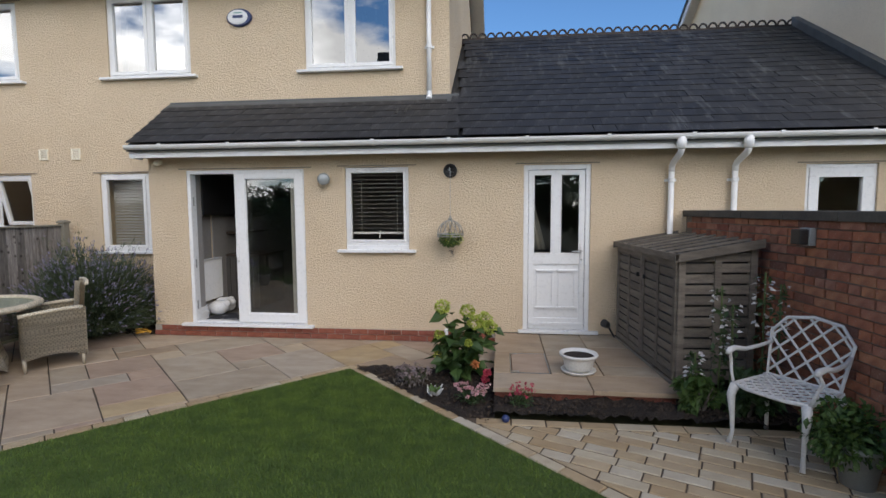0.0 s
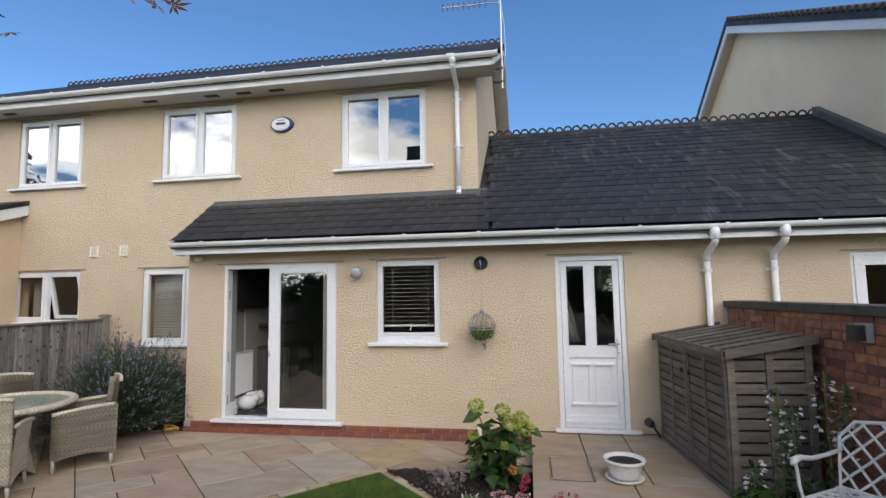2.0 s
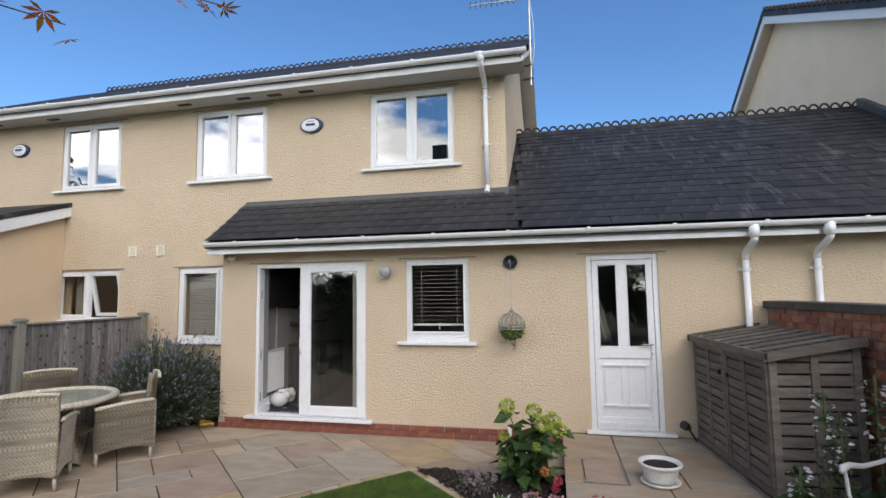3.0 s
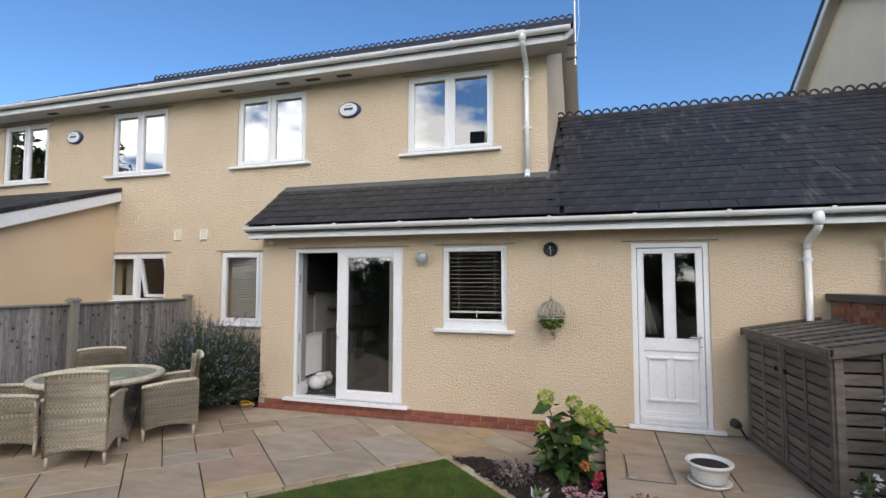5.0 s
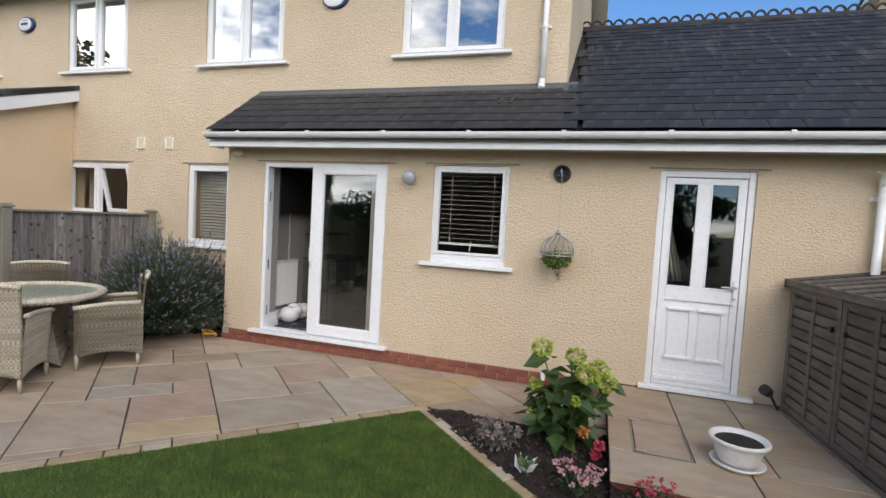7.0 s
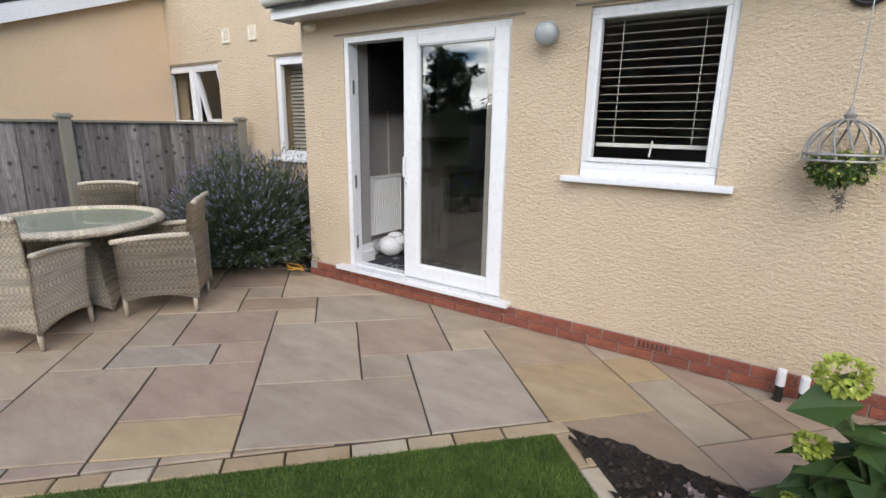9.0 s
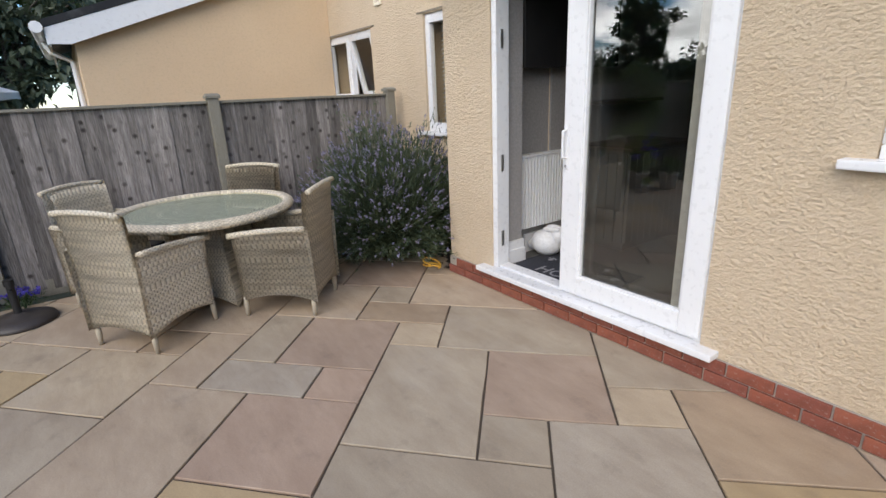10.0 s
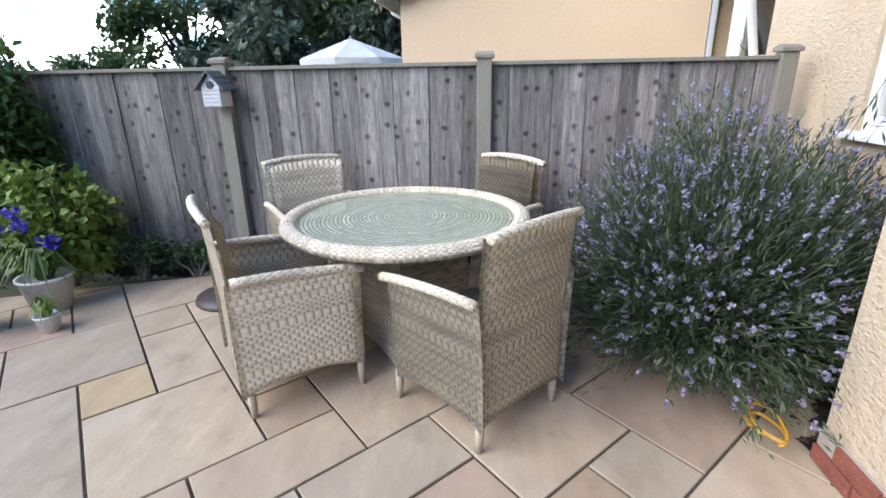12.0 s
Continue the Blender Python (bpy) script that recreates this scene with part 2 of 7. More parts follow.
def glass_mat(name="window_glass", tint=(0.9, 0.93, 0.92), mirror=0.0, faces=3.2):
    m = bpy.data.materials.new(name)
    m.use_nodes = True
    nt = m.node_tree
    nt.nodes.clear()
    out = nt.nodes.new("ShaderNodeOutputMaterial")
    tr = nt.nodes.new("ShaderNodeBsdfTransparent")
    tr.inputs[0].default_value = (*tint, 1)
    gl = nt.nodes.new("ShaderNodeBsdfGlossy")
    gl.inputs["Roughness"].default_value = 0.0
    fr = nt.nodes.new("ShaderNodeFresnel")
    fr.inputs["IOR"].default_value = 1.52
    # a double-glazed unit reflects at four faces
    mul = nt.nodes.new("ShaderNodeMath")
    mul.operation, mul.use_clamp = "MULTIPLY_ADD", True
    mul.inputs[1].default_value, mul.inputs[2].default_value = faces, mirror
    nt.links.new(fr.outputs[0], mul.inputs[0])
    mix = nt.nodes.new("ShaderNodeMixShader")
    nt.links.new(mul.outputs[0], mix.inputs[0])
    nt.links.new(tr.outputs[0], mix.inputs[1])
    nt.links.new(gl.outputs[0], mix.inputs[2])
    nt.links.new(mix.outputs[0], out.inputs[0])
    return m


M["glass"] = glass_mat()
M["thin_glass"] = glass_mat("thin_clear_glass", (0.96, 0.98, 0.96), 0.0, 0.9)
M["table_glass"] = glass_mat("table_glass", (0.90, 0.96, 0.92), 0.0, 0.6)
M["door_glass"] = glass_mat("patio_door_glass", (0.62, 0.65, 0.64))
M["coated_glass"] = glass_mat("coated_window_glass", (0.55, 0.58, 0.6), 0.28)


# ---- mesh helpers ----
def part(name, bm, material, parent=None, label="", smooth=False):
    me = bpy.data.meshes.new(name)
    bm.normal_update()
    bm.to_mesh(me)
    bm.free()
    me.materials.append(material)
    if smooth:
        for p in me.polygons:
            p.use_smooth = True
    ob = new(name, me)
    if parent:
        ob.parent = parent
    if label:
        ob["label"] = label
    return ob


def thing(name, label, category, at=(0, 0, 0), rz=0.0, group="", kind=""):
    ob = new(name)
    ob.empty_display_size = 0.1
    ob.matrix_world = pose(*at, 0, 0, rz)
    return tagged(ob, label, category, group, kind)


def box(bm, x0, x1, y0, y1, z0, z1, bevel=0.0):
    vs = [bm.verts.new((x, y, z)) for x in (x0, x1) for y in (y0, y1) for z in (z0, z1)]
    fs = [bm.faces.new([vs[i] for i in f]) for f in ((0, 1, 3, 2), (4, 6, 7, 5), (0, 4, 5, 1), (2, 3, 7, 6), (0, 2, 6, 4), (1, 5, 7, 3))]
    if bevel:
        es = {e for f in fs for e in f.edges}
        bmesh.ops.bevel(bm, geom=list(es), offset=bevel, segments=2, affect="EDGES", profile=0.6)
    return vs


def boxes(*rows, bevel=0.0):
    bm = bmesh.new()
    for r in rows:
        box(bm, *r, bevel=bevel)
    return bm


def tube(bm, pts, r, n=10, caps=True, radii=None):
    """A round bar along points."""
    pts = [Vector(p) for p in pts]
    rings = []
    up = None
    for i, p in enumerate(pts):
        d = (pts[min(i + 1, len(pts) - 1)] - pts[max(i - 1, 0)]).normalized()
        if up is None:
            up = d.orthogonal().normalized()
        up = (up - d * up.dot(d)).normalized()
        side = d.cross(up)
        rr = radii[i] if radii else r
        rings.append([bm.verts.new(p + rr * (math.cos(a) * up + math.sin(a) * side)) for a in [2 * math.pi * k / n for k in range(n)]])
    for a, b in zip(rings, rings[1:]):
        for k in range(n):
            bm.faces.new((a[k], a[(k + 1) % n], b[(k + 1) % n], b[k]))
    if caps:
        bm.faces.new(rings[0][::-1])
        bm.faces.new(rings[-1])
    return bm


def lathe(bm, prof, n=24, cx=0.0, cy=0.0):
    """A turned body from (radius, height) pairs."""
    rings = []
    for r, z in prof:
        if r < 1e-5:
            rings.append([bm.verts.new((cx, cy, z))])
        else:
            rings.append([bm.verts.new((cx + r * math.cos(2 * math.pi * k / n), cy + r * math.sin(2 * math.pi * k / n), z)) for k in range(n)])
    for a, b in zip(rings, rings[1:]):
        for k in range(n):
            q = [a[k % len(a)], a[(k + 1) % len(a)], b[(k + 1) % len(b)], b[k % len(b)]]
            q = list(dict.fromkeys(q))
            if len(q) > 2:
                bm.faces.new(q)
    return bm


def prism(bm, poly, axis, a, b):
    """A flat outline (pairs) pushed along an axis from a to b."""
    def at(p, c):
        return {"x": (c, p[0], p[1]), "y": (p[0], c, p[1]), "z": (p[0], p[1], c)}[axis]
    lo, hi = [bm.verts.new(at(p, a)) for p in poly], [bm.verts.new(at(p, b)) for p in poly]
    n = len(poly)
    bm.faces.new(lo[::-1])
    bm.faces.new(hi)
    for k in range(n):
        bm.faces.new((lo[k], lo[(k + 1) % n], hi[(k + 1) % n], hi[k]))
    bmesh.ops.recalc_face_normals(bm, faces=bm.faces[:])
    return bm


def clip(poly, p, n):
    """Keeps the part of a flat outline on the side of the line through p that n points to."""
    out = []
    for a, b in zip(poly, poly[1:] + poly[:1]):
        da, db = (a[0] - p[0]) * n[0] + (a[1] - p[1]) * n[1], (b[0] - p[0]) * n[0] + (b[1] - p[1]) * n[1]
        if da >= 0:
            out.append(a)
        if (da >= 0) != (db >= 0):
            k = da / (da - db)
            out.append((a[0] + k * (b[0] - a[0]), a[1] + k * (b[1] - a[1])))
    return out


def wall_panels(x0, x1, z0, z1, y0, y1, holes):
    """A wall along x with rectangular openings (x0, x1, z0, z1)."""
    xs = sorted({x0, x1, *[h[0] for h in holes], *[h[1] for h in holes]})
    bm = bmesh.new()
    for a, b in zip(xs, xs[1:]):
        mid = (a + b) / 2
        cuts = sorted((h[2], h[3]) for h in holes if h[0] < mid < h[1])
        z = z0
        for lo, hi in cuts:
            if lo > z + 1e-4:
                box(bm, a, b, y0, y1, z, lo)
            z = hi
        if z < z1 - 1e-4:
            box(bm, a, b, y0, y1, z, z1)
    bmesh.ops.remove_doubles(bm, verts=bm.verts, dist=1e-4)
    return bm


# ---- setting: ground ----
ANG = radians(46.1)
TIP = (-1.302, -1.059)


def uv_xy(u, v):
    """From the paving's own directions, which start at the lawn's corner, to the plan."""
    c, s = math.cos(ANG), math.sin(ANG)
    return TIP[0] + u * c - v * s, TIP[1] + u * s + v * c


def structure(name, bm, mat, label="", category=""):
    return tagged(part(name, bm, mat), label, category, kind="structure")


ground_bm = bmesh.new()
box(ground_bm, -900, 900, -900, 900, -0.6, -0.09)
M["earth"] = varied("rough_grass_ground", (0.05, 0.07, 0.025), (0.08, 0.075, 0.04), 0.95, 0.5, 12, 0.5, 0.03)
structure("ground", ground_bm, M["earth"], "rough grass and earth round the houses", "ground")

# ---- setting: house walls ----
PD = (-3.84, -2.185, 0.15, 2.265)
KW = (-1.63, -0.79, 1.205, 2.275)
BD = (0.67, 1.49, 0.16, 2.272)
GD = (3.94, 4.72, 1.0, 2.235)
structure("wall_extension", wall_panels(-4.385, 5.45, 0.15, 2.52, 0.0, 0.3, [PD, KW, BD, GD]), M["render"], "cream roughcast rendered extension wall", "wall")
side = bmesh.new()
box(side, -4.385, -4.085, 0.3, 0.75, 0.15, 2.52)
prism(side, [(0.0, 2.52), (0.75, 2.52), (0.75, 2.98)], "x", -4.385, -4.085)
structure("wall_extension_side", side, M["render"], "cream roughcast side wall of the extension", "wall")
UWIN = [(-11.2, -9.95), (-8.3, -7.02), (-5.515, -4.185), (-2.42, -1.095)]
NW = (-8.28, -6.95, 1.45, 2.3)
LW = (-5.775, -4.42, 1.1, 2.3)
main_holes = [(a, b, 3.725, 4.925) for a, b in UWIN] + [NW, LW, (-3.95, -0.6, 0.0, 2.4)]
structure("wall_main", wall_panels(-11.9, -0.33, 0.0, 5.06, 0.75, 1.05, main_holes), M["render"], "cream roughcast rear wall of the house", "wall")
gab = bmesh.new()
prism(gab, [(1.05, 0.0), (7.6, 0.0), (7.6, 5.0), (4.3, 7.0), (1.05, 5.25)], "x", -0.63, -0.33)
structure("wall_gable", gab, M["render"], "cream roughcast gable wall", "wall")
gab = bmesh.new()
prism(gab, [(1.05, 0.0), (7.6, 0.0), (7.6, 5.0), (4.3, 7.0), (1.05, 5.25)], "x", -11.9, -11.6)
structure("wall_gable_west", gab, M["render"], "cream roughcast gable wall", "wall")
structure("wall_north", boxes((-11.9, 5.45, 7.6, 7.9, 0, 5.0)), M["render"], "cream roughcast wall", "wall")

# ---- setting: extension roof ----
PITCH = 0.645
EAVE_Y, EAVE_Z = -0.36, 2.585


def roof_z(y):
    return EAVE_Z + PITCH * (y - EAVE_Y)


def verge_x(y):
    """The open end of the lean-to spreads a little towards the house."""
    return -4.41 - 0.12 * (y - EAVE_Y) / 1.11


rb = bmesh.new()
prism(rb, [(EAVE_Y, EAVE_Z - 0.03), (0.75, roof_z(0.75) - 0.03), (0.75, roof_z(0.75) - 0.13), (EAVE_Y, EAVE_Z - 0.10)], "x", -4.5, -0.33)
for v_ in rb.verts:
    if v_.co.x < -4.4:
        v_.co.x = verge_x(v_.co.y)
prism(rb, [(EAVE_Y, EAVE_Z - 0.03), (3.1, roof_z(3.1) - 0.03), (6.5, roof_z(3.1) - 0.03 - 2.3), (6.5, roof_z(3.1) - 2.43), (3.1, roof_z(3.1) - 0.15), (EAVE_Y, EAVE_Z - 0.10)], "x", -0.33, 5.45)
roof_ext = structure("roof_extension", rb, M["slate"], "dark slate lean-to roof over the extension", "roof")

# ---- setting: main roof ----
mr = bmesh.new()
prism(mr, [(0.33, 5.17), (4.3, 7.32), (8.3, 5.19), (8.3, 5.07), (4.3, 7.18), (0.33, 5.08)], "x", -12.2, -0.02)
roof_main = structure("roof_main", mr, M["slate"], "dark slate roof of the house", "roof")

# ---- gutters, fascias and ridges ----
def gutter_run(name, x0, x1, y, z, label, downpipes=()):
    """A half-round gutter along x with brackets and a fascia behind it."""
    g = thing(name, label, "gutter", (0, 0, 0))
    bm = bmesh.new()
    n = 10
    rings = []
    for x in (x0, x1):
        ring = [(x, y + 0.058 * math.cos(math.pi + math.pi * k / n), z + 0.058 * math.sin(math.pi + math.pi * k / n)) for k in range(n + 1)]
        ring += [(x, y + 0.05 * math.cos(-math.pi * k / n), z + 0.05 * math.sin(-math.pi * k / n)) for k in range(n + 1)]
        rings.append([bm.verts.new(p) for p in ring])
    m = len(rings[0])
    for k in range(m):
        bm.faces.new((rings[0][k], rings[0][(k + 1) % m], rings[1][(k + 1) % m], rings[1][k]))
    bm.faces.new(rings[0]), bm.faces.new(rings[1][::-1])
    part("trough", bm, M["gutter"], g)
    k = x0 + 0.5
    while k < x1:
        b = bmesh.new()
        pts = [(k, y + 0.063 * math.cos(math.pi + math.pi * i / 8), z + 0.063 * math.sin(math.pi + math.pi * i / 8)) for i in range(9)]
        for a, c in zip(pts, pts[1:]):
            box_pts = [(a[0] - 0.02, *a[1:]), (a[0] + 0.02, *a[1:]), (c[0] + 0.02, *c[1:]), (c[0] - 0.02, *c[1:])]
            b.faces.new([b.verts.new(p) for p in box_pts])
        box(b, k - 0.02, k + 0.02, y - 0.066, y - 0.052, z - 0.006, z + 0.012)
        part("bracket", b, M["gutter"], g)
        k += 0.92
    return g


def downpipe(name, x, y_wall, z_top, z_bot, gy, label, shoe=False):
    d = thing(name, label, "downpipe", (0, 0, 0))
    b = bmesh.new()
    lathe(b, [(0.0, z_top + 0.03), (0.05, z_top + 0.03), (0.055, z_top - 0.04), (0.04, z_top - 0.11), (0.0, z_top - 0.11)], 14, x, gy)
    part("outlet", b, M["gutter"], d, smooth=True)
    y = y_wall - 0.06
    pts = [(x, gy, z_top - 0.08), (x, gy, z_top - 0.12), (x, gy + 0.12 * (y - gy), z_top - 0.15), (x, gy + 0.88 * (y - gy), z_top - 0.24), (x, y, z_top - 0.28), (x, y, z_top - 0.34)]
    part("swan_neck", tube(bmesh.new(), pts, 0.036, 14), M["gutter"], d, smooth=True)
    part("pipe", tube(bmesh.new(), [(x, y, z_top - 0.3), (x, y, z_bot)], 0.034, 14), M["gutter"], d, smooth=True)
    for zz in (z_top - 0.44, (z_top + z_bot) / 2 - 0.25):
        b = tube(bmesh.new(), [(x, y, zz - 0.022), (x, y, zz + 0.022)], 0.041, 14)
        box(b, x - 0.065, x + 0.065, y + 0.03, y + 0.06, zz - 0.015, zz + 0.015)
        part("clip", b, M["gutter"], d)
    if shoe:
        part("shoe", tube(bmesh.new(), [(x, y, z_bot + 0.04), (x, y, z_bot - 0.03), (x, y - 0.05, z_bot - 0.08)], 0.038, 14), M["gutter"], d)
    return d


gutter_run("extension_gutter", -4.41, 5.44, -0.36, 2.562, "white plastic half-round gutter along the extension eave")
gutter_run("main_gutter", -12.2, 0.02, 0.27, 5.13, "white plastic half-round gutter along the main eave")
structure("fascia_extension", boxes((-4.40, 5.44, -0.30, -0.275, 2.41, 2.565), bevel=0.003), M["gutter"], "white fascia board under the gutter", "fascia")
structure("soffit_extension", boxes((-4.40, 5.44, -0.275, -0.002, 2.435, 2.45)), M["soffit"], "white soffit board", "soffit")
bm = bmesh.new()
prism(bm, [(-0.3, 2.41), (-0.3, 2.57), (0.75, roof_z(0.75) - 0.03), (0.75, roof_z(0.75) - 0.16), (-0.05, 2.41)], "x", -4.42, -4.40)
for v_ in bm.verts:
    v_.co.x += verge_x(v_.co.y) + 0.01 - verge_x(EAVE_Y)
structure("bargeboard_extension", bm, M["gutter"], "white bargeboard at the lean-to end", "bargeboard")
structure("fascia_main", boxes((-12.2, -0.04, 0.335, 0.36, 4.985, 5.16), bevel=0.003), M["gutter"], "white fascia board under the main gutter", "fascia")
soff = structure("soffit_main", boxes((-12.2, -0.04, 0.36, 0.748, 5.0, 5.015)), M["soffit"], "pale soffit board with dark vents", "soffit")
for vx in (-9.6, -8.3, -5.6, -4.5, -3.95, -3.4):
    b = boxes((vx - 0.12, vx + 0.12, 0.52, 0.60, 4.992, 4.9995))
    tagged(part("soffit_vent", b, M["dark_vent"]), "small dark slotted vent in the soffit", "vent", "soffit vents")
bm = bmesh.new()
prism(bm, [(0.30, 4.985), (0.30, 5.17), (4.3, 7.26), (8.2, 5.17), (8.2, 5.0), (4.3, 7.07)], "x", -0.055, -0.02)
prism(bm, [(0.36, 5.0), (4.3, 7.08), (8.2, 5.0), (8.2, 4.985), (4.3, 7.06), (0.36, 4.985)], "x", -0.33, -0.055)
structure("bargeboard_main", bm, M["soffit"], "white bargeboard and soffit on the gable", "bargeboard")


def ridge_run(name, x0, x1, y, z, label):
    """Crested ridge tiles: angled pieces with three rings on top of each."""
    r = thing(name, label, "ridge", (0, 0, 0))
    L = 0.48
    bm = bmesh.new()
    prism(bm, [(-0.16, -0.13), (0.0, 0.0), (0.16, -0.13), (0.16, -0.15), (0.0, -0.025), (-0.16, -0.15)], "x", -L / 2 + 0.004, L / 2 - 0.004)
    box(bm, -L / 2 + 0.004, L / 2 - 0.004, -0.02, 0.02, -0.01, 0.025)
    for k in range(3):
        cx = (k - 1) * L / 3
        ring = [(cx + 0.068 * math.cos(a), 0, 0.022 + 0.085 * math.sin(a)) for a in [math.pi * i / 8 for i in range(9)]]
        tube(bm, ring, 0.017, 6)
    me = None
    n = int(round((x1 - x0) / L))
    for i in range(n):
        x = x0 + (i + 0.5) * (x1 - x0) / n
        if me is None:
            ob = part("ridge_tile", bm, M["ridge"], r)
            me = ob.data
        else:
            ob = new("ridge_tile", me)
            ob.parent = r
        ob.location = (x, y + random.uniform(-0.006, 0.006), z + random.uniform(-0.006, 0.006))
        ob.rotation_euler = (0, random.uniform(-0.008, 0.008), 0)
    return r


ridge_run("extension_ridge", -0.36, 5.42, 3.1, roof_z(3.1) + 0.015, "dark crested clay ridge tiles on the extension roof")
ridge_run("main_ridge", -11.28, -0.05, 4.3, 7.335, "dark crested clay ridge tiles on the house roof")

# lead where the roofs meet walls
bm = bmesh.new()
prism(bm, [(0.748, roof_z(0.75) + 0.035), (0.735, roof_z(0.75) + 0.035), (0.72, roof_z(0.72) + 0.026), (0.50, roof_z(0.5) + 0.026), (0.50, roof_z(0.5) + 0.014), (0.748, roof_z(0.75) + 0.012)], "x", -4.53, -0.2)
structure("flashing_lean_to", bm, M["lead"], "weathered grey lead flashing above the lean-to", "flashing")
bm = bmesh.new()
prism(bm, [(EAVE_Y + 0.02, roof_z(EAVE_Y) + 0.012), (3.1, roof_z(3.1) + 0.012), (3.1, roof_z(3.1) + 0.17), (EAVE_Y + 0.02, roof_z(EAVE_Y) + 0.17)], "x", 5.33, 5.448)
structure("flashing_gable", bm, M["lead"], "grey lead flashing against the neighbouring gable", "flashing")

# ---- windows and doors ----
def frame_bars(bm, x0, x1, z0, z1, w, y0, y1, bevel=0.006):
    box(bm, x0, x1, y0, y1, z1 - w, z1, bevel)
    box(bm, x0, x1, y0, y1, z0, z0 + w, bevel)
    box(bm, x0, x0 + w, y0, y1, z0 + w, z1 - w, bevel)
    box(bm, x1 - w, x1, y0, y1, z0 + w, z1 - w, bevel)


def pane(name, x0, x1, z0, z1, y, parent, mat=None):
    bm = bmesh.new()
    vs = box(bm, x0, x1, y, y + 0.004, z0, z1)
    bm.faces.remove([f for f in bm.faces if all(v.co.y > y + 0.003 for v in f.verts)][0])
    ob = part(name, bm, mat or M["glass"], parent)
    ob.visible_shadow = False
    return ob


def drip(x0, x1, z, y):
    ob = structure("lintel_bead", boxes((x0 - 0.1, x1 + 0.1, y - 0.012, y + 0.001, z, z + 0.014)), M["drip"], "thin grey bead over the opening", "trim")
    return ob


M["drip"] = varied("grey_bead", (0.20, 0.17, 0.13), (0.26, 0.22, 0.17), 0.7)
M["curtain"] = varied("pale_curtain", (0.62, 0.60, 0.54), (0.55, 0.52, 0.46), 0.9, 3, 90, 0.2, 0.003)
M["blind"] = varied("cream_blind_slat", (0.60, 0.57, 0.52), (0.66, 0.63, 0.58), 0.4)
M["blind_pale"] = varied("grey_blind_slat", (0.36, 0.34, 0.31), (0.40, 0.38, 0.35), 0.5)


def window(name, x0, x1, z0, z1, y, mullions, label, sill=True, tilt=None, glass=None, sill_over=0.1, sill_z=None, sash_w=0.05):
    """A white window: outer frame, one sash and pane between each pair of mullions, and a projecting sill."""
    w = tagged(new(name), label, "window", kind="structure")
    f = bmesh.new()
    yo = y + 0.025
    frame_bars(f, x0, x1, z0, z1, 0.045, yo, yo + 0.07)
    edges = [x0 + 0.045, *mullions, x1 - 0.045]
    for m in mullions:
        box(f, m - 0.025, m + 0.025, yo + 0.004, yo + 0.066, z0 + 0.045, z1 - 0.045)
    part("window_frame", f, M["upvc"], w)
    for i, (a, b) in enumerate(zip(edges, edges[1:])):
        a2, b2 = a + (0.025 if i else 0.0), b - (0.025 if i < len(edges) - 2 else 0.0)
        s = bmesh.new()
        frame_bars(s, a2, b2, z0 + 0.045, z1 - 0.045, sash_w, yo - 0.012, yo + 0.05)
        sash = part("sash", s, M["upvc"], w)
        p = pane("pane", a2 + sash_w - 0.005, b2 - sash_w + 0.005, z0 + 0.04 + sash_w, z1 - 0.04 - sash_w, yo + 0.02, sash, glass)
        if tilt and tilt[0] == i:
            hinge = Matrix.Translation((0, yo, z1 - 0.045))
            sash.matrix_world = hinge @ Matrix.Rotation(radians(tilt[1]), 4, "X") @ hinge.inverted()
    if sill:
        sz = z0 if sill_z is None else sill_z
        part("window_sill", boxes((x0 - sill_over, x1 + sill_over, y - 0.075, y + 0.03, sz - 0.035, sz + 0.004), bevel=0.008), M["upvc"], w, "white projecting sill")
    drip(x0, x1, z1 + 0.012, y)
    return w


def blind(x0, x1, z0, z1, y, mat, label, pitch=0.05, depth=0.045, angle=12):
    b = thing("venetian_blind", label, "blind", (0, 0, 0))
    part("head_rail", boxes((x0, x1, y - 0.025, y + 0.025, z1 - 0.05, z1), bevel=0.004), mat, b)
    bm = boxes((-(x1 - x0) / 2, (x1 - x0) / 2, -depth / 2, depth / 2, -0.0012, 0.0012))
    first = part("slat", bm, mat, b)
    n = int((z1 - 0.07 - z0) / pitch)
    for i in range(n):
        ob = first if i == 0 else new("slat", first.data)
        ob.parent = b
        ob.matrix_world = pose((x0 + x1) / 2, y, z1 - 0.075 - i * pitch, angle + random.uniform(-2, 2))
    for x in (x0 + 0.12, x1 - 0.12):
        part("ladder_cord", boxes((x - 0.002, x + 0.002, y - 0.026, y - 0.022, z0, z1 - 0.05)), mat, b)
    return b


for i, (a, b_) in enumerate(UWIN):
    window("window_%d" % (i + 1), a, b_, 3.728, 4.922, 0.75, [(a + b_) / 2], "white two-light upstairs window reflecting the sky", glass=M["coated_glass"], sill_over=0.11)
window("window_5", NW[0], NW[1], NW[2], NW[3], 0.75, [-7.62], "white window with one light propped open", tilt=(1, 12), sill=True, glass=M["thin_glass"])
window("window_6", LW[0], LW[1], LW[2], LW[3], 0.75, [-5.0], "white window with a grey blind behind", sill_over=0.1, glass=M["thin_glass"])
kw = window("window_7", KW[0], KW[1], 1.262, KW[3], 0.0, [], "white kitchen window with a pale slatted blind", sill_over=0.1, glass=M["thin_glass"], sill_z=1.205, sash_w=0.028)
part("sub_sill", boxes((KW[0] + 0.004, KW[1] - 0.004, 0.012, 0.09, 1.206, 1.262), bevel=0.006), M["upvc"], kw)
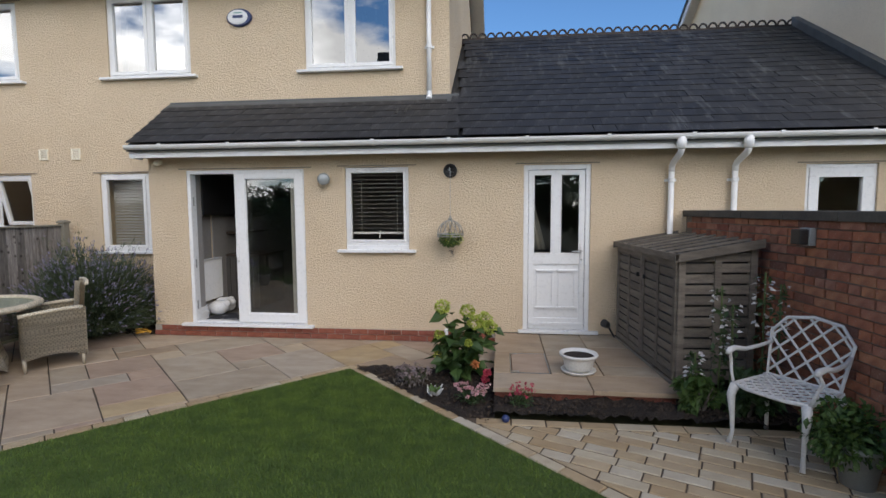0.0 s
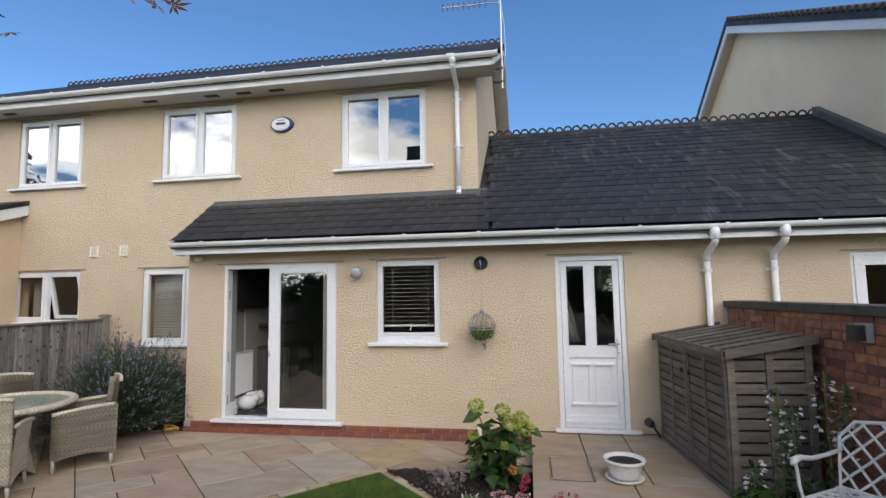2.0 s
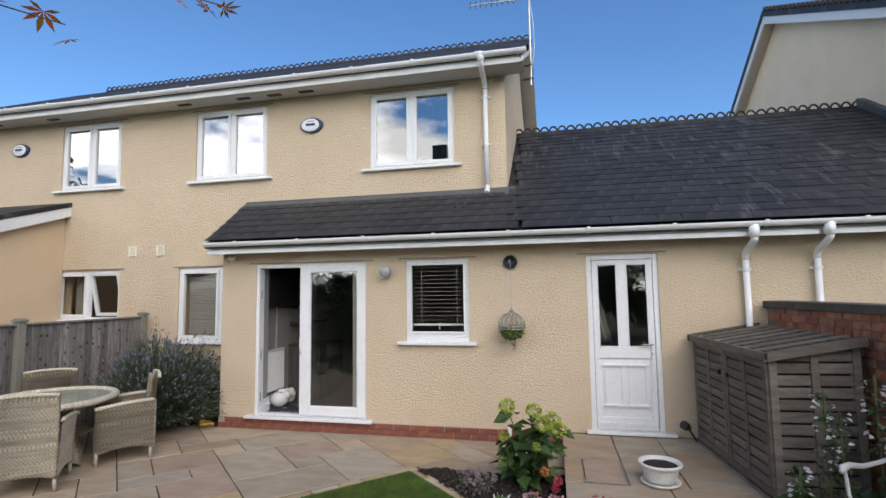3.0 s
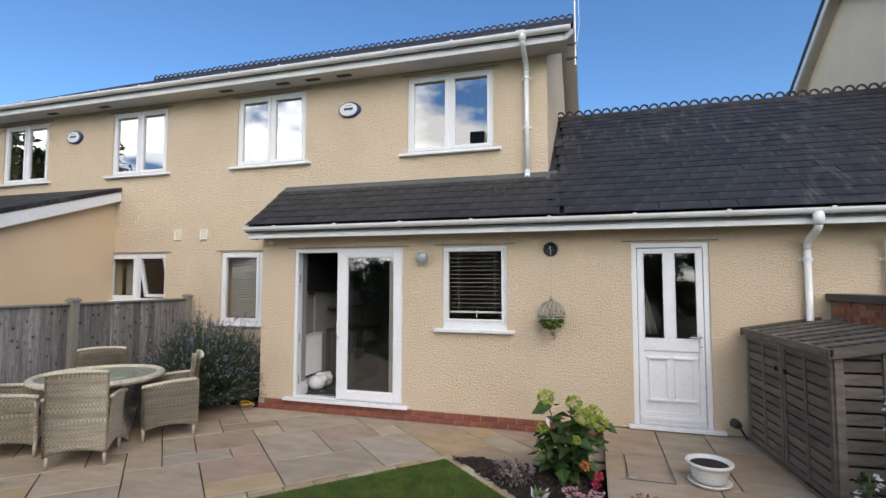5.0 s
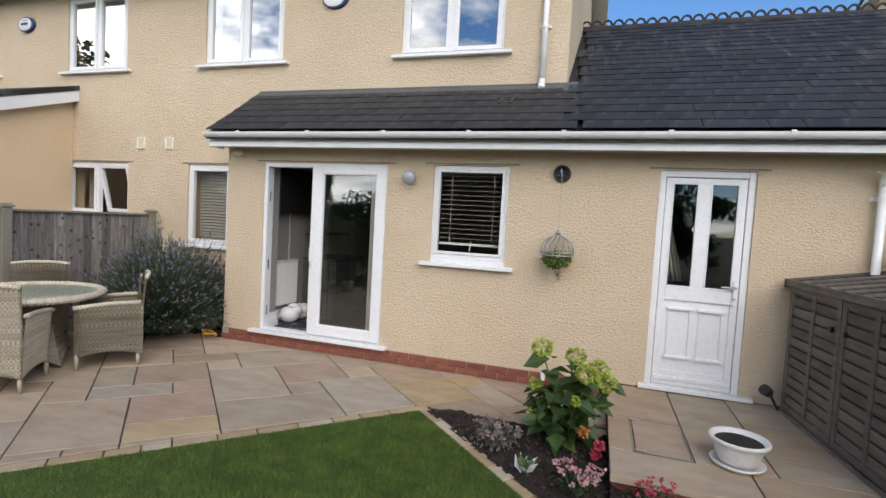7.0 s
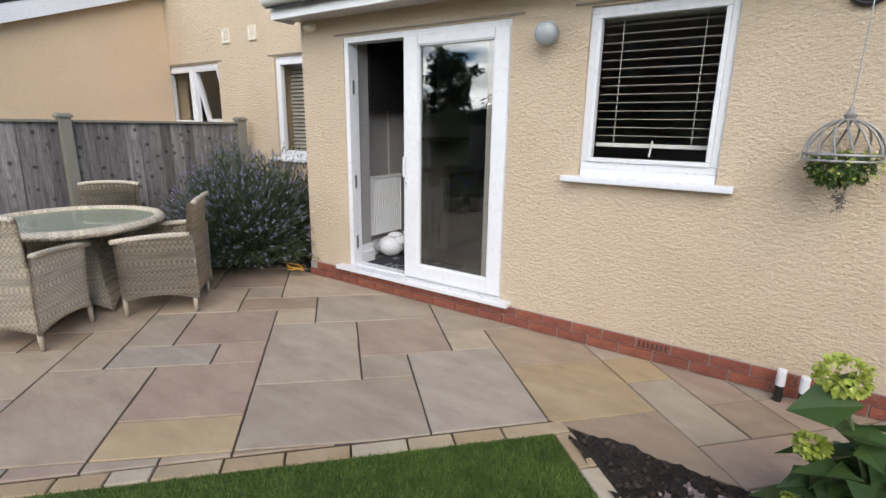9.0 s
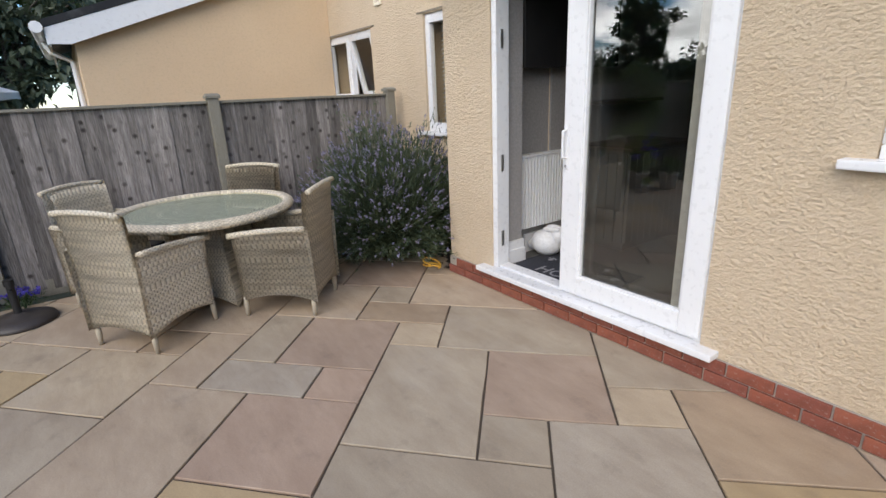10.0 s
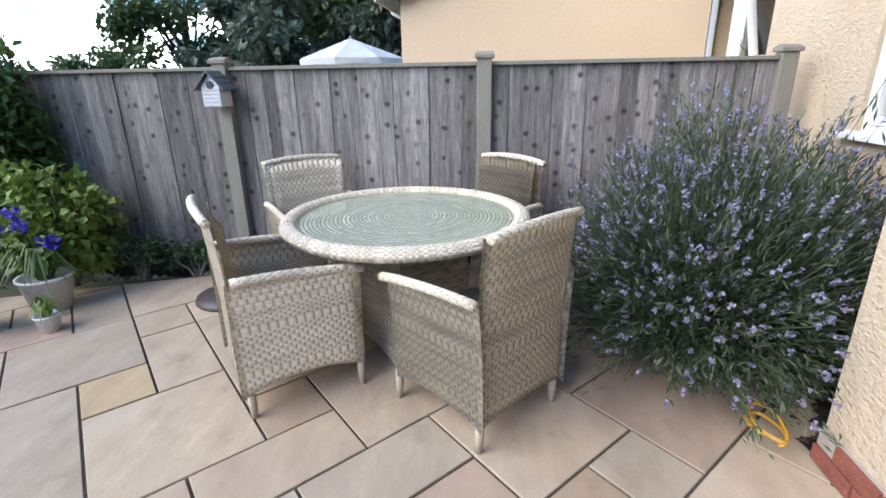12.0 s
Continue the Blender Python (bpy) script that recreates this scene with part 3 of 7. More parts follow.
window("window_8", GD[0], GD[1], GD[2], GD[3], 0.0, [], "white outbuilding window with dark glass", sill=False, sash_w=0.11)
kb = blind(-1.57, -0.85, 1.43, 2.25, 0.16, M["blind"], "slim cream venetian blind lowered in the kitchen window", 0.0535, 0.034, -4)
part("bottom_rail", boxes((-1.57, -0.85, 0.14, 0.18, 1.405, 1.43), bevel=0.004), M["upvc"], kb)
part("tilt_wand", tube(bmesh.new(), [(-1.20, 0.135, 1.45), (-1.205, 0.13, 1.40), (-1.21, 0.125, 1.35)], 0.007, 6), M["upvc"], kb)
blind(-5.72, -5.05, 1.15, 2.26, 0.95, M["blind_pale"], "grey slatted venetian blind", 0.045, 0.045, 45)
blind(-4.97, -4.45, 1.15, 2.26, 0.95, M["blind_pale"], "grey slatted venetian blind", 0.045, 0.045, 45)


def curtain(x0, x1, z0, z1, y, label, folds=6, top_x=None):
    bm = bmesh.new()
    cols = []
    n = folds * 6
    for i in range(n + 1):
        k = i / n
        xb = x0 + k * (x1 - x0)
        xt = (top_x[0] + k * (top_x[1] - top_x[0])) if top_x else xb
        yy = y + 0.018 * math.sin(k * folds * 2 * math.pi)
        cols.append([bm.verts.new((xt + (xb - xt) * j / 8, yy, z1 + (z0 - z1) * j / 8)) for j in range(9)])
    for a, b in zip(cols, cols[1:]):
        for j in range(8):
            bm.faces.new((a[j], a[j + 1], b[j + 1], b[j]))
    bmesh.ops.solidify(bm, geom=bm.faces[:], thickness=0.004)
    return tagged(part("curtain", bm, M["curtain"], smooth=True), label, "curtain")


curtain(-5.44, -5.2, 3.78, 4.88, 1.066, "pale curtain drawn to the side of an upstairs window")
curtain(-4.5, -4.26, 3.78, 4.88, 1.066, "pale curtain drawn to the side of an upstairs window")
curtain(-8.2, -8.0, 1.5, 2.28, 1.066, "pale curtain beside the open window")

# back door
door = tagged(new("door_1"), "white half-glazed back door with two tall panes", "door", kind="structure")
f = bmesh.new()
box(f, BD[0], BD[0] + 0.06, 0.02, 0.09, 0.19, BD[3], 0.006)
box(f, BD[1] - 0.06, BD[1], 0.02, 0.09, 0.19, BD[3], 0.006)
box(f, BD[0] + 0.06, BD[1] - 0.06, 0.02, 0.09, BD[3] - 0.06, BD[3], 0.006)
part("door_frame", f, M["upvc"], door)
lx0, lx1 = BD[0] + 0.065, BD[1] - 0.065
f = bmesh.new()
box(f, lx0, lx0 + 0.06, 0.03, 0.08, 0.196, 2.205, 0.004)
box(f, lx1 - 0.06, lx1, 0.03, 0.08, 0.196, 2.205, 0.004)
box(f, lx0 + 0.06, lx1 - 0.06, 0.03, 0.08, 2.157, 2.205, 0.004)
box(f, lx0 + 0.06, lx1 - 0.06, 0.03, 0.08, 1.03, 1.16, 0.004)
box(f, lx0 + 0.06, lx1 - 0.06, 0.03, 0.08, 0.196, 0.34, 0.004)
box(f, 1.022, 1.128, 0.03, 0.08, 1.16, 2.157, 0.004)
leaf = part("door_leaf", f, M["upvc"], door)
for pa, pb_ in ((lx0 + 0.06, 1.022), (1.128, lx1 - 0.06)):
    f = bmesh.new()
    frame_bars(f, pa, pb_, 1.16, 2.157, 0.012, 0.024, 0.05, 0.003)
    part("glazing_bead", f, M["upvc"], door)
pane("pane", lx0 + 0.055, 1.027, 1.155, 2.162, 0.05, door)
pane("pane", 1.123, lx1 - 0.055, 1.155, 2.162, 0.05, door)
f = boxes((lx0 + 0.06, lx1 - 0.06, 0.048, 0.07, 0.34, 1.03))
part("panel", f, M["upvc"], door)
for cx in (0.945, 1.215):
    f = bmesh.new()
    frame_bars(f, cx - 0.105, cx + 0.105, 0.47, 0.95, 0.02, 0.036, 0.05, 0.003)
    box(f, cx - 0.118, cx + 0.118, 0.02, 0.05, 0.935, 0.962, 0.006)
    box(f, cx - 0.118, cx + 0.118, 0.02, 0.05, 0.46, 0.487, 0.006)
    part("raised_moulding", f, M["upvc"], door)
f = boxes((lx0 + 0.01, lx1 - 0.01, 0.012, 0.04, 0.245, 0.285), bevel=0.006)
part("weather_bar", f, M["upvc"], door)
hb = boxes((1.375, 1.403, 0.012, 0.032, 1.02, 1.26), bevel=0.006)
plate = part("handle_plate", hb, M["upvc"], door, "white handle plate")
hb = tube(bmesh.new(), [(1.389, 0.03, 1.20), (1.389, -0.03, 1.20), (1.373, -0.035, 1.20), (1.265, -0.035, 1.195)], 0.011, 8)
part("door_handle", hb, M["metal"], door, "chrome lever handle")
hb = tube(bmesh.new(), [(1.389, 0.013, 1.09), (1.389, 0.006, 1.09)], 0.012, 10)
part("lock", hb, M["metal"], door, "chrome lock barrel")
part("door_sill", boxes((BD[0] - 0.06, BD[1] + 0.11, -0.07, 0.05, 0.155, 0.192), bevel=0.008), M["upvc"], door, "white plastic threshold")
drip(BD[0], BD[1], BD[3] + 0.012, 0.0)
curtain(0.72, 0.97, 1.2, 2.1, 0.2, "white net curtain swept aside behind the back door", 3, (0.66, 0.74))

# sliding patio door
pd = tagged(new("door_2"), "white sliding patio door standing half open", "door", kind="structure")
f = bmesh.new()
x0, x1, z0, z1 = PD
box(f, x0, x0 + 0.05, 0.01, 0.13, 0.19, z1, 0.005)
box(f, x1 - 0.05, x1, 0.016, 0.13, 0.19, z1, 0.005)
box(f, x0 + 0.05, x1 - 0.05, 0.01, 0.13, z1 - 0.05, z1, 0.005)
box(f, x0 + 0.05, x1 - 0.05, 0.03, 0.13, 0.17, 0.205, 0.004)
part("door_frame", f, M["upvc"], pd)
f = bmesh.new()
ax0, ax1, az0, az1 = -3.162, -2.20, 0.207, 2.222
box(f, ax0, ax0 + 0.145, 0.004, 0.065, az0, az1, 0.008)
box(f, ax1 - 0.12, ax1, 0.004, 0.065, az0, az1, 0.008)
box(f, ax0 + 0.145, ax1 - 0.12, 0.004, 0.065, az1 - 0.072, az1, 0.006)
box(f, ax0 + 0.145, ax1 - 0.12, 0.004, 0.065, az0, az0 + 0.118, 0.006)
slide = part("sliding_leaf", f, M["upvc"], pd)
pane("pane", ax0 + 0.14, ax1 - 0.115, az0 + 0.11, az1 - 0.067, 0.04, slide, M["door_glass"])
f = bmesh.new()
frame_bars(f, ax0 + 0.143, ax1 - 0.118, az0 + 0.116, az1 - 0.070, 0.012, 0.014, 0.042, 0.003)
part("glazing_bead", f, M["upvc"], slide)
hb = bmesh.new()
box(hb, ax0 + 0.012, ax0 + 0.045, -0.006, 0.008, 1.02, 1.30, 0.006)
hnd = part("handle_plate", hb, M["upvc"], slide)
hb = tube(bmesh.new(), [(ax0 + 0.03, 0.0, 1.27), (ax0 + 0.03, -0.038, 1.26), (ax0 + 0.03, -0.038, 1.10), (ax0 + 0.03, 0.0, 1.09)], 0.008, 8)
part("door_handle", hb, M["upvc"], slide)
hb = tube(bmesh.new(), [(ax0 + 0.03, -0.003, 1.045), (ax0 + 0.03, -0.010, 1.045)], 0.009, 10)
part("lock", hb, M["metal"], slide)
f = bmesh.new()
frame_bars(f, -3.13, -2.237, 0.207, 2.212, 0.07, 0.075, 0.12, 0.004)
box(f, -2.41, -2.307, 0.078, 0.118, 0.277, 2.142, 0.004)
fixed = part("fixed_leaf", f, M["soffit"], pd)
pane("pane", -3.065, -2.405, 0.27, 2.15, 0.095, fixed)
part("door_sill", boxes((x0 - 0.11, x1 + 0.10, -0.085, 0.03, 0.152, 0.19), bevel=0.008), M["upvc"], pd, "white plastic threshold")
for zz in (1.85, 1.0, 0.42):
    part("keep", boxes((x0 + 0.05, x0 + 0.058, 0.05, 0.07, zz - 0.06, zz + 0.06)), M["metal"], pd, "steel lock keep on the jamb")
drip(x0, x1, z1 + 0.012, 0.0)

# ---- room behind the patio door ----
structure("room_floor", boxes((-4.0, 2.6, 0.13, 5.0, 0.05, 0.168)), M["inner_floor"], "grey indoor floor", "floor")
structure("room_lining", boxes((-3.955, -3.938, 0.735, 1.10, 0.169, 2.399)), M["inner_wall"], "grey painted plaster reveal", "wall")
structure("room_ceiling", boxes((-4.3, 2.9, 0.3, 5.0, 2.4, 2.43)), M["inner_wall"], "plain ceiling", "ceiling")
structure("room_wall_west", boxes((-4.08, -3.98, 0.30, 5.0, 0.168, 2.4)), M["inner_wall"], "grey painted wall", "wall")
structure("room_reveal", boxes((-3.978, -3.83, 0.131, 0.303, 0.168, 2.4)), M["inner_wall"], "grey painted door reveal", "wall")
structure("room_wall_north", boxes((-4.1, 2.7, 5.0, 5.1, 0.1, 2.4)), M["inner_wall"], "grey painted wall", "wall")
structure("room_wall_middle", boxes((-0.5, -0.4, 0.3, 5.0, 0.1, 2.4)), M["inner_wall"], "grey painted wall", "wall")
structure("room_wall_east", boxes((2.6, 2.7, 0.3, 5.0, 0.1, 2.4)), M["inner_wall"], "grey painted wall", "wall")
bm = bmesh.new()
prism(bm, [(0.135, 0.168), (0.315, 0.168), (0.315, 0.36), (0.135, 0.36)], "x", -3.85, -3.812)
box(bm, -3.86, -3.80, 0.135, 0.325, 0.168, 0.29, 0.006)
structure("baseboard", bm, M["upvc"], "white stepped skirting board", "baseboard")
structure("baseboard_west", boxes((-3.978, -3.955, 0.47, 3.0, 0.168, 0.33), bevel=0.005), M["upvc"], "white skirting board", "baseboard")

rad = thing("radiator", "white ribbed panel radiator on the grey wall", "radiator", (0, 0, 0))
bm = bmesh.new()
prof = []
n = 16
ya, yb = 0.345, 0.87
for i in range(n):
    y = ya + (yb - ya) * i / n
    d = (yb - ya) / n
    prof += [(-3.905, y), (-3.905, y + d * 0.55), (-3.892, y + d * 0.65), (-3.892, y + d * 0.9)]
prof += [(-3.905, yb), (-3.94, yb), (-3.94, ya)]
prism(bm, prof, "z", 0.40, 1.0)
part("panel", bm, M["upvc"], rad)
part("top_grille", boxes((-3.95, -3.885, ya - 0.004, yb + 0.004, 0.99, 1.012), bevel=0.003), M["upvc"], rad)
part("end_cap", boxes((-3.95, -3.887, ya - 0.012, ya - 0.003, 0.40, 1.0), bevel=0.002), M["upvc"], rad)
part("valve", tube(bmesh.new(), [(-3.92, ya - 0.02, 0.96), (-3.92, ya - 0.05, 0.96)], 0.02, 10), M["black"], rad, "dark bleed valve")
part("pipe", tube(bmesh.new(), [(-3.92, ya + 0.03, 0.40), (-3.92, ya + 0.03, 0.17)], 0.009, 8), M["upvc"], rad)
part("wall_bracket", boxes((-3.98, -3.94, 0.6, 0.63, 0.5, 0.9)), M["metal"], rad)

tv = thing("television", "black flat television on a wall bracket", "television", (0, 0, 0))
part("screen", boxes((-3.86, -3.82, 0.32, 1.42, 1.66, 2.26), bevel=0.005), M["black"], tv)
part("wall_bracket", boxes((-3.98, -3.86, 0.8, 1.0, 1.85, 2.05)), M["black"], tv)

cab = thing("sideboard", "dark grey sideboard with vertical grooves", "sideboard", (0, 0, 0))
M["grey_cab"] = varied("grey_painted_wood", (0.07, 0.066, 0.062), (0.09, 0.085, 0.08), 0.5)
bm = bmesh.new()
for i in range(10):
    box(bm, -3.42, -3.40, 1.08 + i * 0.09, 1.08 + i * 0.09 + 0.082, 0.24, 0.98)
part("front_panel", bm, M["grey_cab"], cab)
part("body", boxes((-3.97, -3.421, 1.08, 1.98, 0.17, 1.0)), M["grey_cab"], cab)
for i in range(6):
    part("end_board", boxes((-3.96 + i * 0.09, -3.878 + i * 0.09, 1.066, 1.08, 0.24, 0.98)), M["grey_cab"], cab)
part("top", boxes((-3.97, -3.38, 1.06, 2.01, 1.0, 1.03), bevel=0.004), M["dark_wood"], cab, "dark wooden top")
shelf = tagged(part("wall_shelf", boxes((-3.97, -3.72, 1.1, 2.0, 1.36, 1.39), bevel=0.004), M["dark_wood"]), "dark wooden wall shelf", "shelf")

dt = thing("dining_table", "dark wooden table seen deep in the room", "table", (-2.0, 2.6, 0.168))
part("tabletop", boxes((-0.65, 0.65, -0.4, 0.4, 0.72, 0.75), bevel=0.006), M["dark_wood"], dt)
for sx in (-0.58, 0.58):
    for sy in (-0.33, 0.33):
        part("leg", boxes((sx - 0.03, sx + 0.03, sy - 0.03, sy + 0.03, 0.0, 0.72)), M["dark_wood"], dt)

M["ceramic"] = varied("white_glazed_ceramic", (0.72, 0.72, 0.72), (0.66, 0.66, 0.67), 0.35, 3, 60, 0.05, 0.001)


def ornament(x, y, s, rz):
    """A rounded rabbit-like figure, resting."""
    bm = bmesh.new()
    for (cx, cy, cz, rx, ry, rz_) in [(0, 0, 0.11, 0.14, 0.11, 0.11), (0.1, 0, 0.17, 0.075, 0.07, 0.07), (-0.13, 0.0, 0.08, 0.04, 0.04, 0.04), (0.05, 0.035, 0.235, 0.07, 0.022, 0.024), (0.05, -0.035, 0.235, 0.07, 0.022, 0.024)]:
        bmesh.ops.create_uvsphere(bm, u_segments=16, v_segments=10, radius=1, matrix=Matrix.Translation((cx, cy, cz)) @ Matrix.Diagonal((rx, ry, rz_, 1)))
    ob = part("ornament", bm, M["ceramic"], smooth=True)
    ob.matrix_world = pose(x, y, 0.17, 0, 0, rz) @ Matrix.Scale(s, 4)
    return tagged(ob, "white ceramic animal ornament on the floor by the door", "ornament", "ornaments")


ornament(-3.79, 0.56, 1.0, 20)
ornament(-3.80, 0.84, 0.9, -30)

M["mat"] = varied("dark_navy_mat", (0.020, 0.022, 0.030), (0.030, 0.032, 0.042), 0.95, 8, 200, 0.6, 0.004)
M["mat_print"] = varied("grey_mat_print", (0.30, 0.30, 0.32), (0.24, 0.24, 0.26), 0.95)
mat = thing("doormat", "dark navy doormat printed with paws and a word", "doormat", (0, 0, 0))
part("mat_body", boxes((-3.81, -2.95, 0.16, 0.68, 0.1685, 0.178), bevel=0.004), M["mat"], mat)
tc = bpy.data.curves.new("word", "FONT")
tc.body, tc.size, tc.extrude = "HOME", 0.17, 0.0006
tmp = bpy.data.objects.new("word", tc)
scene.collection.objects.link(tmp)
bpy.context.view_layer.update()
word_mesh = bpy.data.meshes.new_from_object(tmp.evaluated_get(bpy.context.evaluated_depsgraph_get()))
bpy.data.objects.remove(tmp)
word_mesh.materials.clear()
word_mesh.materials.append(M["mat_print"])
word = new("word", word_mesh)
word.parent = mat
word.matrix_world = pose(-3.60, 0.21, 0.1788)
for px, py in ((-3.66, 0.47), (-3.5, 0.60), (-3.36, 0.45), (-3.2, 0.58), (-3.06, 0.46)):
    bm = bmesh.new()
    for dx, dy, r in ((0, 0, 0.022), (-0.03, 0.026, 0.010), (-0.011, 0.038, 0.011), (0.013, 0.037, 0.011), (0.032, 0.024, 0.010)):
        lathe(bm, [(r, 0.178), (r, 0.1792), (0.0, 0.1792)], 10, px + dx, py + dy)
    part("paw_print", bm, M["mat_print"], mat)

# ---- fittings on the walls ----
def alarm(x, z, label):
    a = thing("alarm_box", label, "alarm", (x, 0.75, z))
    bm = bmesh.new()
    for w, h, d0, d1 in ((0.19, 0.125, -0.045, 0.0),):
        ring = []
        prof = [(1.0, d1), (1.0, d0 + 0.015), (0.93, d0), (0.0, d0 - 0.004)]
        rows = []
        for s_, d in prof:
            rows.append([bm.verts.new((w * s_ * math.cos(2 * math.pi * k / 28), d, h * s_ * math.sin(2 * math.pi * k / 28))) for k in range(28)] if s_ else [bm.verts.new((0, d, 0))])
        for p, q in zip(rows, rows[1:]):
            for k in range(28):
                fv = list(dict.fromkeys([p[k], p[(k + 1) % 28], q[(k + 1) % len(q)], q[k % len(q)]]))
                bm.faces.new(fv)
    bmesh.ops.recalc_face_normals(bm, faces=bm.faces[:])
    part("cover", bm, M["alarm_blue"], a, "dark blue rim")
    bm = bmesh.new()
    bmesh.ops.create_uvsphere(bm, u_segments=24, v_segments=8, radius=1, matrix=Matrix.Translation((-0.012, -0.046, 0)) @ Matrix.Diagonal((0.155, 0.014, 0.105, 1)))
    part("face", bm, M["upvc"], a, "white face", smooth=True)
    part("badge", boxes((-0.08, 0.075, -0.063, -0.058, -0.018, 0.022), bevel=0.004), M["alarm_blue"], a)
    part("band", boxes((-0.06, 0.06, -0.062, -0.054, 0.048, 0.062), bevel=0.003), M["alarm_green"], a)
    return a


M["alarm_blue"] = varied("navy_plastic", (0.015, 0.03, 0.10), (0.02, 0.035, 0.12), 0.4)
M["alarm_green"] = varied("green_plastic", (0.12, 0.30, 0.24), (0.14, 0.33, 0.27), 0.4)
alarm(-3.39, 4.51, "white and navy oval alarm box on the render")
alarm(-9.23, 4.55, "white and navy oval alarm box on the render")
M["beige"] = varied("beige_plastic", (0.80, 0.74, 0.60), (0.74, 0.68, 0.54), 0.6)
for vx in (-6.695, -6.14):
    v = thing("wall_vent", "small square beige louvred wall vent", "vent", (vx, 0.75, 2.605), group="beige vents")
    bm = bmesh.new()
    frame_bars(bm, -0.075, 0.075, -0.085, 0.085, 0.018, -0.025, 0.0, 0.003)
    part("frame", bm, M["beige"], v)
    for k in range(5):
        part("louvre", boxes((-0.058, 0.058, -0.018, -0.004, -0.064 + k * 0.027, -0.046 + k * 0.027)), M["beige"], v)
v = thing("round_vent", "black round wall vent with a central hook", "vent", (-0.249, 0.0, 2.212))
bm = bmesh.new()
ringv = []
for r, y in ((0.088, 0.0), (0.088, -0.03), (0.076, -0.042), (0.064, -0.03), (0.06, -0.004), (0.0, -0.004)):
    ringv.append([bm.verts.new((r * math.cos(2 * math.pi * k / 28), y, r * math.sin(2 * math.pi * k / 28))) for k in range(28)] if r else [bm.verts.new((0, y, 0))])
for p, q in zip(ringv, ringv[1:]):
    for k in range(28):
        bm.faces.new(list(dict.fromkeys([p[k], p[(k + 1) % 28], q[(k + 1) % len(q)], q[k % len(q)]])))
bmesh.ops.recalc_face_normals(bm, faces=bm.faces[:])
part("ring", bm, M["black"], v, smooth=True)
part("louvre", boxes((-0.06, 0.06, -0.02, -0.012, 0.018, 0.028)), M["black"], v)
part("louvre", boxes((-0.06, 0.06, -0.02, -0.012, -0.028, -0.018)), M["black"], v)
part("hook", tube(bmesh.new(), [(0, -0.004, 0.02), (0, -0.13, 0.03), (0, -0.15, 0.02), (0, -0.15, -0.01)], 0.006, 6), M["metal"], v, "steel hook")

lampw = thing("wall_light", "grey round bulkhead wall light", "light", (-1.893, 0.0, 2.134))
M["grey_lamp"] = varied("grey_lamp_body", (0.34, 0.36, 0.36), (0.28, 0.30, 0.30), 0.45, metal=0.2)
bm = bmesh.new()
lathe(bm, [(0.0, 0.0), (0.055, 0.0), (0.058, 0.03), (0.052, 0.05), (0.0, 0.055)], 20)
ob = part("base", bm, M["grey_lamp"], lampw, smooth=True)
ob.matrix_basis = pose(0, 0, 0, 90)
bm = bmesh.new()
lathe(bm, [(0.0, 0.0), (0.07, 0.0), (0.078, 0.03), (0.075, 0.09), (0.06, 0.11), (0.0, 0.115)], 20)
ob = part("lamp_head", bm, M["grey_lamp"], lampw, smooth=True)
ob.matrix_basis = pose(0.0, -0.045, -0.005, 96, 0, 12)

pir = thing("sensor", "small cream motion sensor under the eave", "sensor", (-4.211, 0.0, 2.375))
bm = bmesh.new()
bmesh.ops.create_uvsphere(bm, u_segments=14, v_segments=8, radius=1, matrix=Matrix.Translation((0, -0.05, -0.01)) @ Matrix.Diagonal((0.055, 0.05, 0.035, 1)))
part("lens", bm, M["beige"], pir, smooth=True)
part("bracket", boxes((-0.04, 0.04, -0.05, 0.0, -0.02, 0.03), bevel=0.004), M["beige"], pir)

downpipe("downpipe", 2.413, 0.0, 2.50, 0.16, -0.36, "white plastic downpipe with a swan neck")
downpipe("downpipe", 3.128, 0.0, 2.50, 0.0, -0.36, "white plastic downpipe with a swan neck")
downpipe("upper_downpipe", -0.61, 0.75, 5.12, 3.33, 0.27, "white plastic downpipe from the main gutter", True)

# aerial on the gable
ae = thing("tv_aerial", "grey television aerial clamped to the bargeboard", "aerial", (0, 0, 0))
part("mast", tube(bmesh.new(), [(0.06, 0.62, 4.75), (0.06, 0.62, 6.15)], 0.016, 8), M["metal"], ae)
for zz in (4.85, 5.05):
    part("clamp", boxes((-0.06, 0.085, 0.60, 0.64, zz - 0.012, zz + 0.012)), M["black"], ae)
boom0, boom1 = Vector((0.06, 0.62, 6.05)), Vector((-0.82, 0.80, 6.17))
part("boom", tube(bmesh.new(), [boom0, boom1], 0.011, 6), M["metal"], ae)
for k in range(9):
    p = boom0.lerp(boom1, 0.25 + 0.75 * k / 8)
    part("element", tube(bmesh.new(), [p + Vector((0.0, -0.03, -0.075)), p + Vector((0, 0.03, 0.075))], 0.006, 5), M["black"], ae)
part("cable", tube(bmesh.new(), [(0.07, 0.6, 6.0), (0.11, 0.6, 5.7), (0.12, 0.6, 5.3), (0.08, 0.6, 5.0)], 0.004, 5), M["upvc"], ae, "thin white cable")

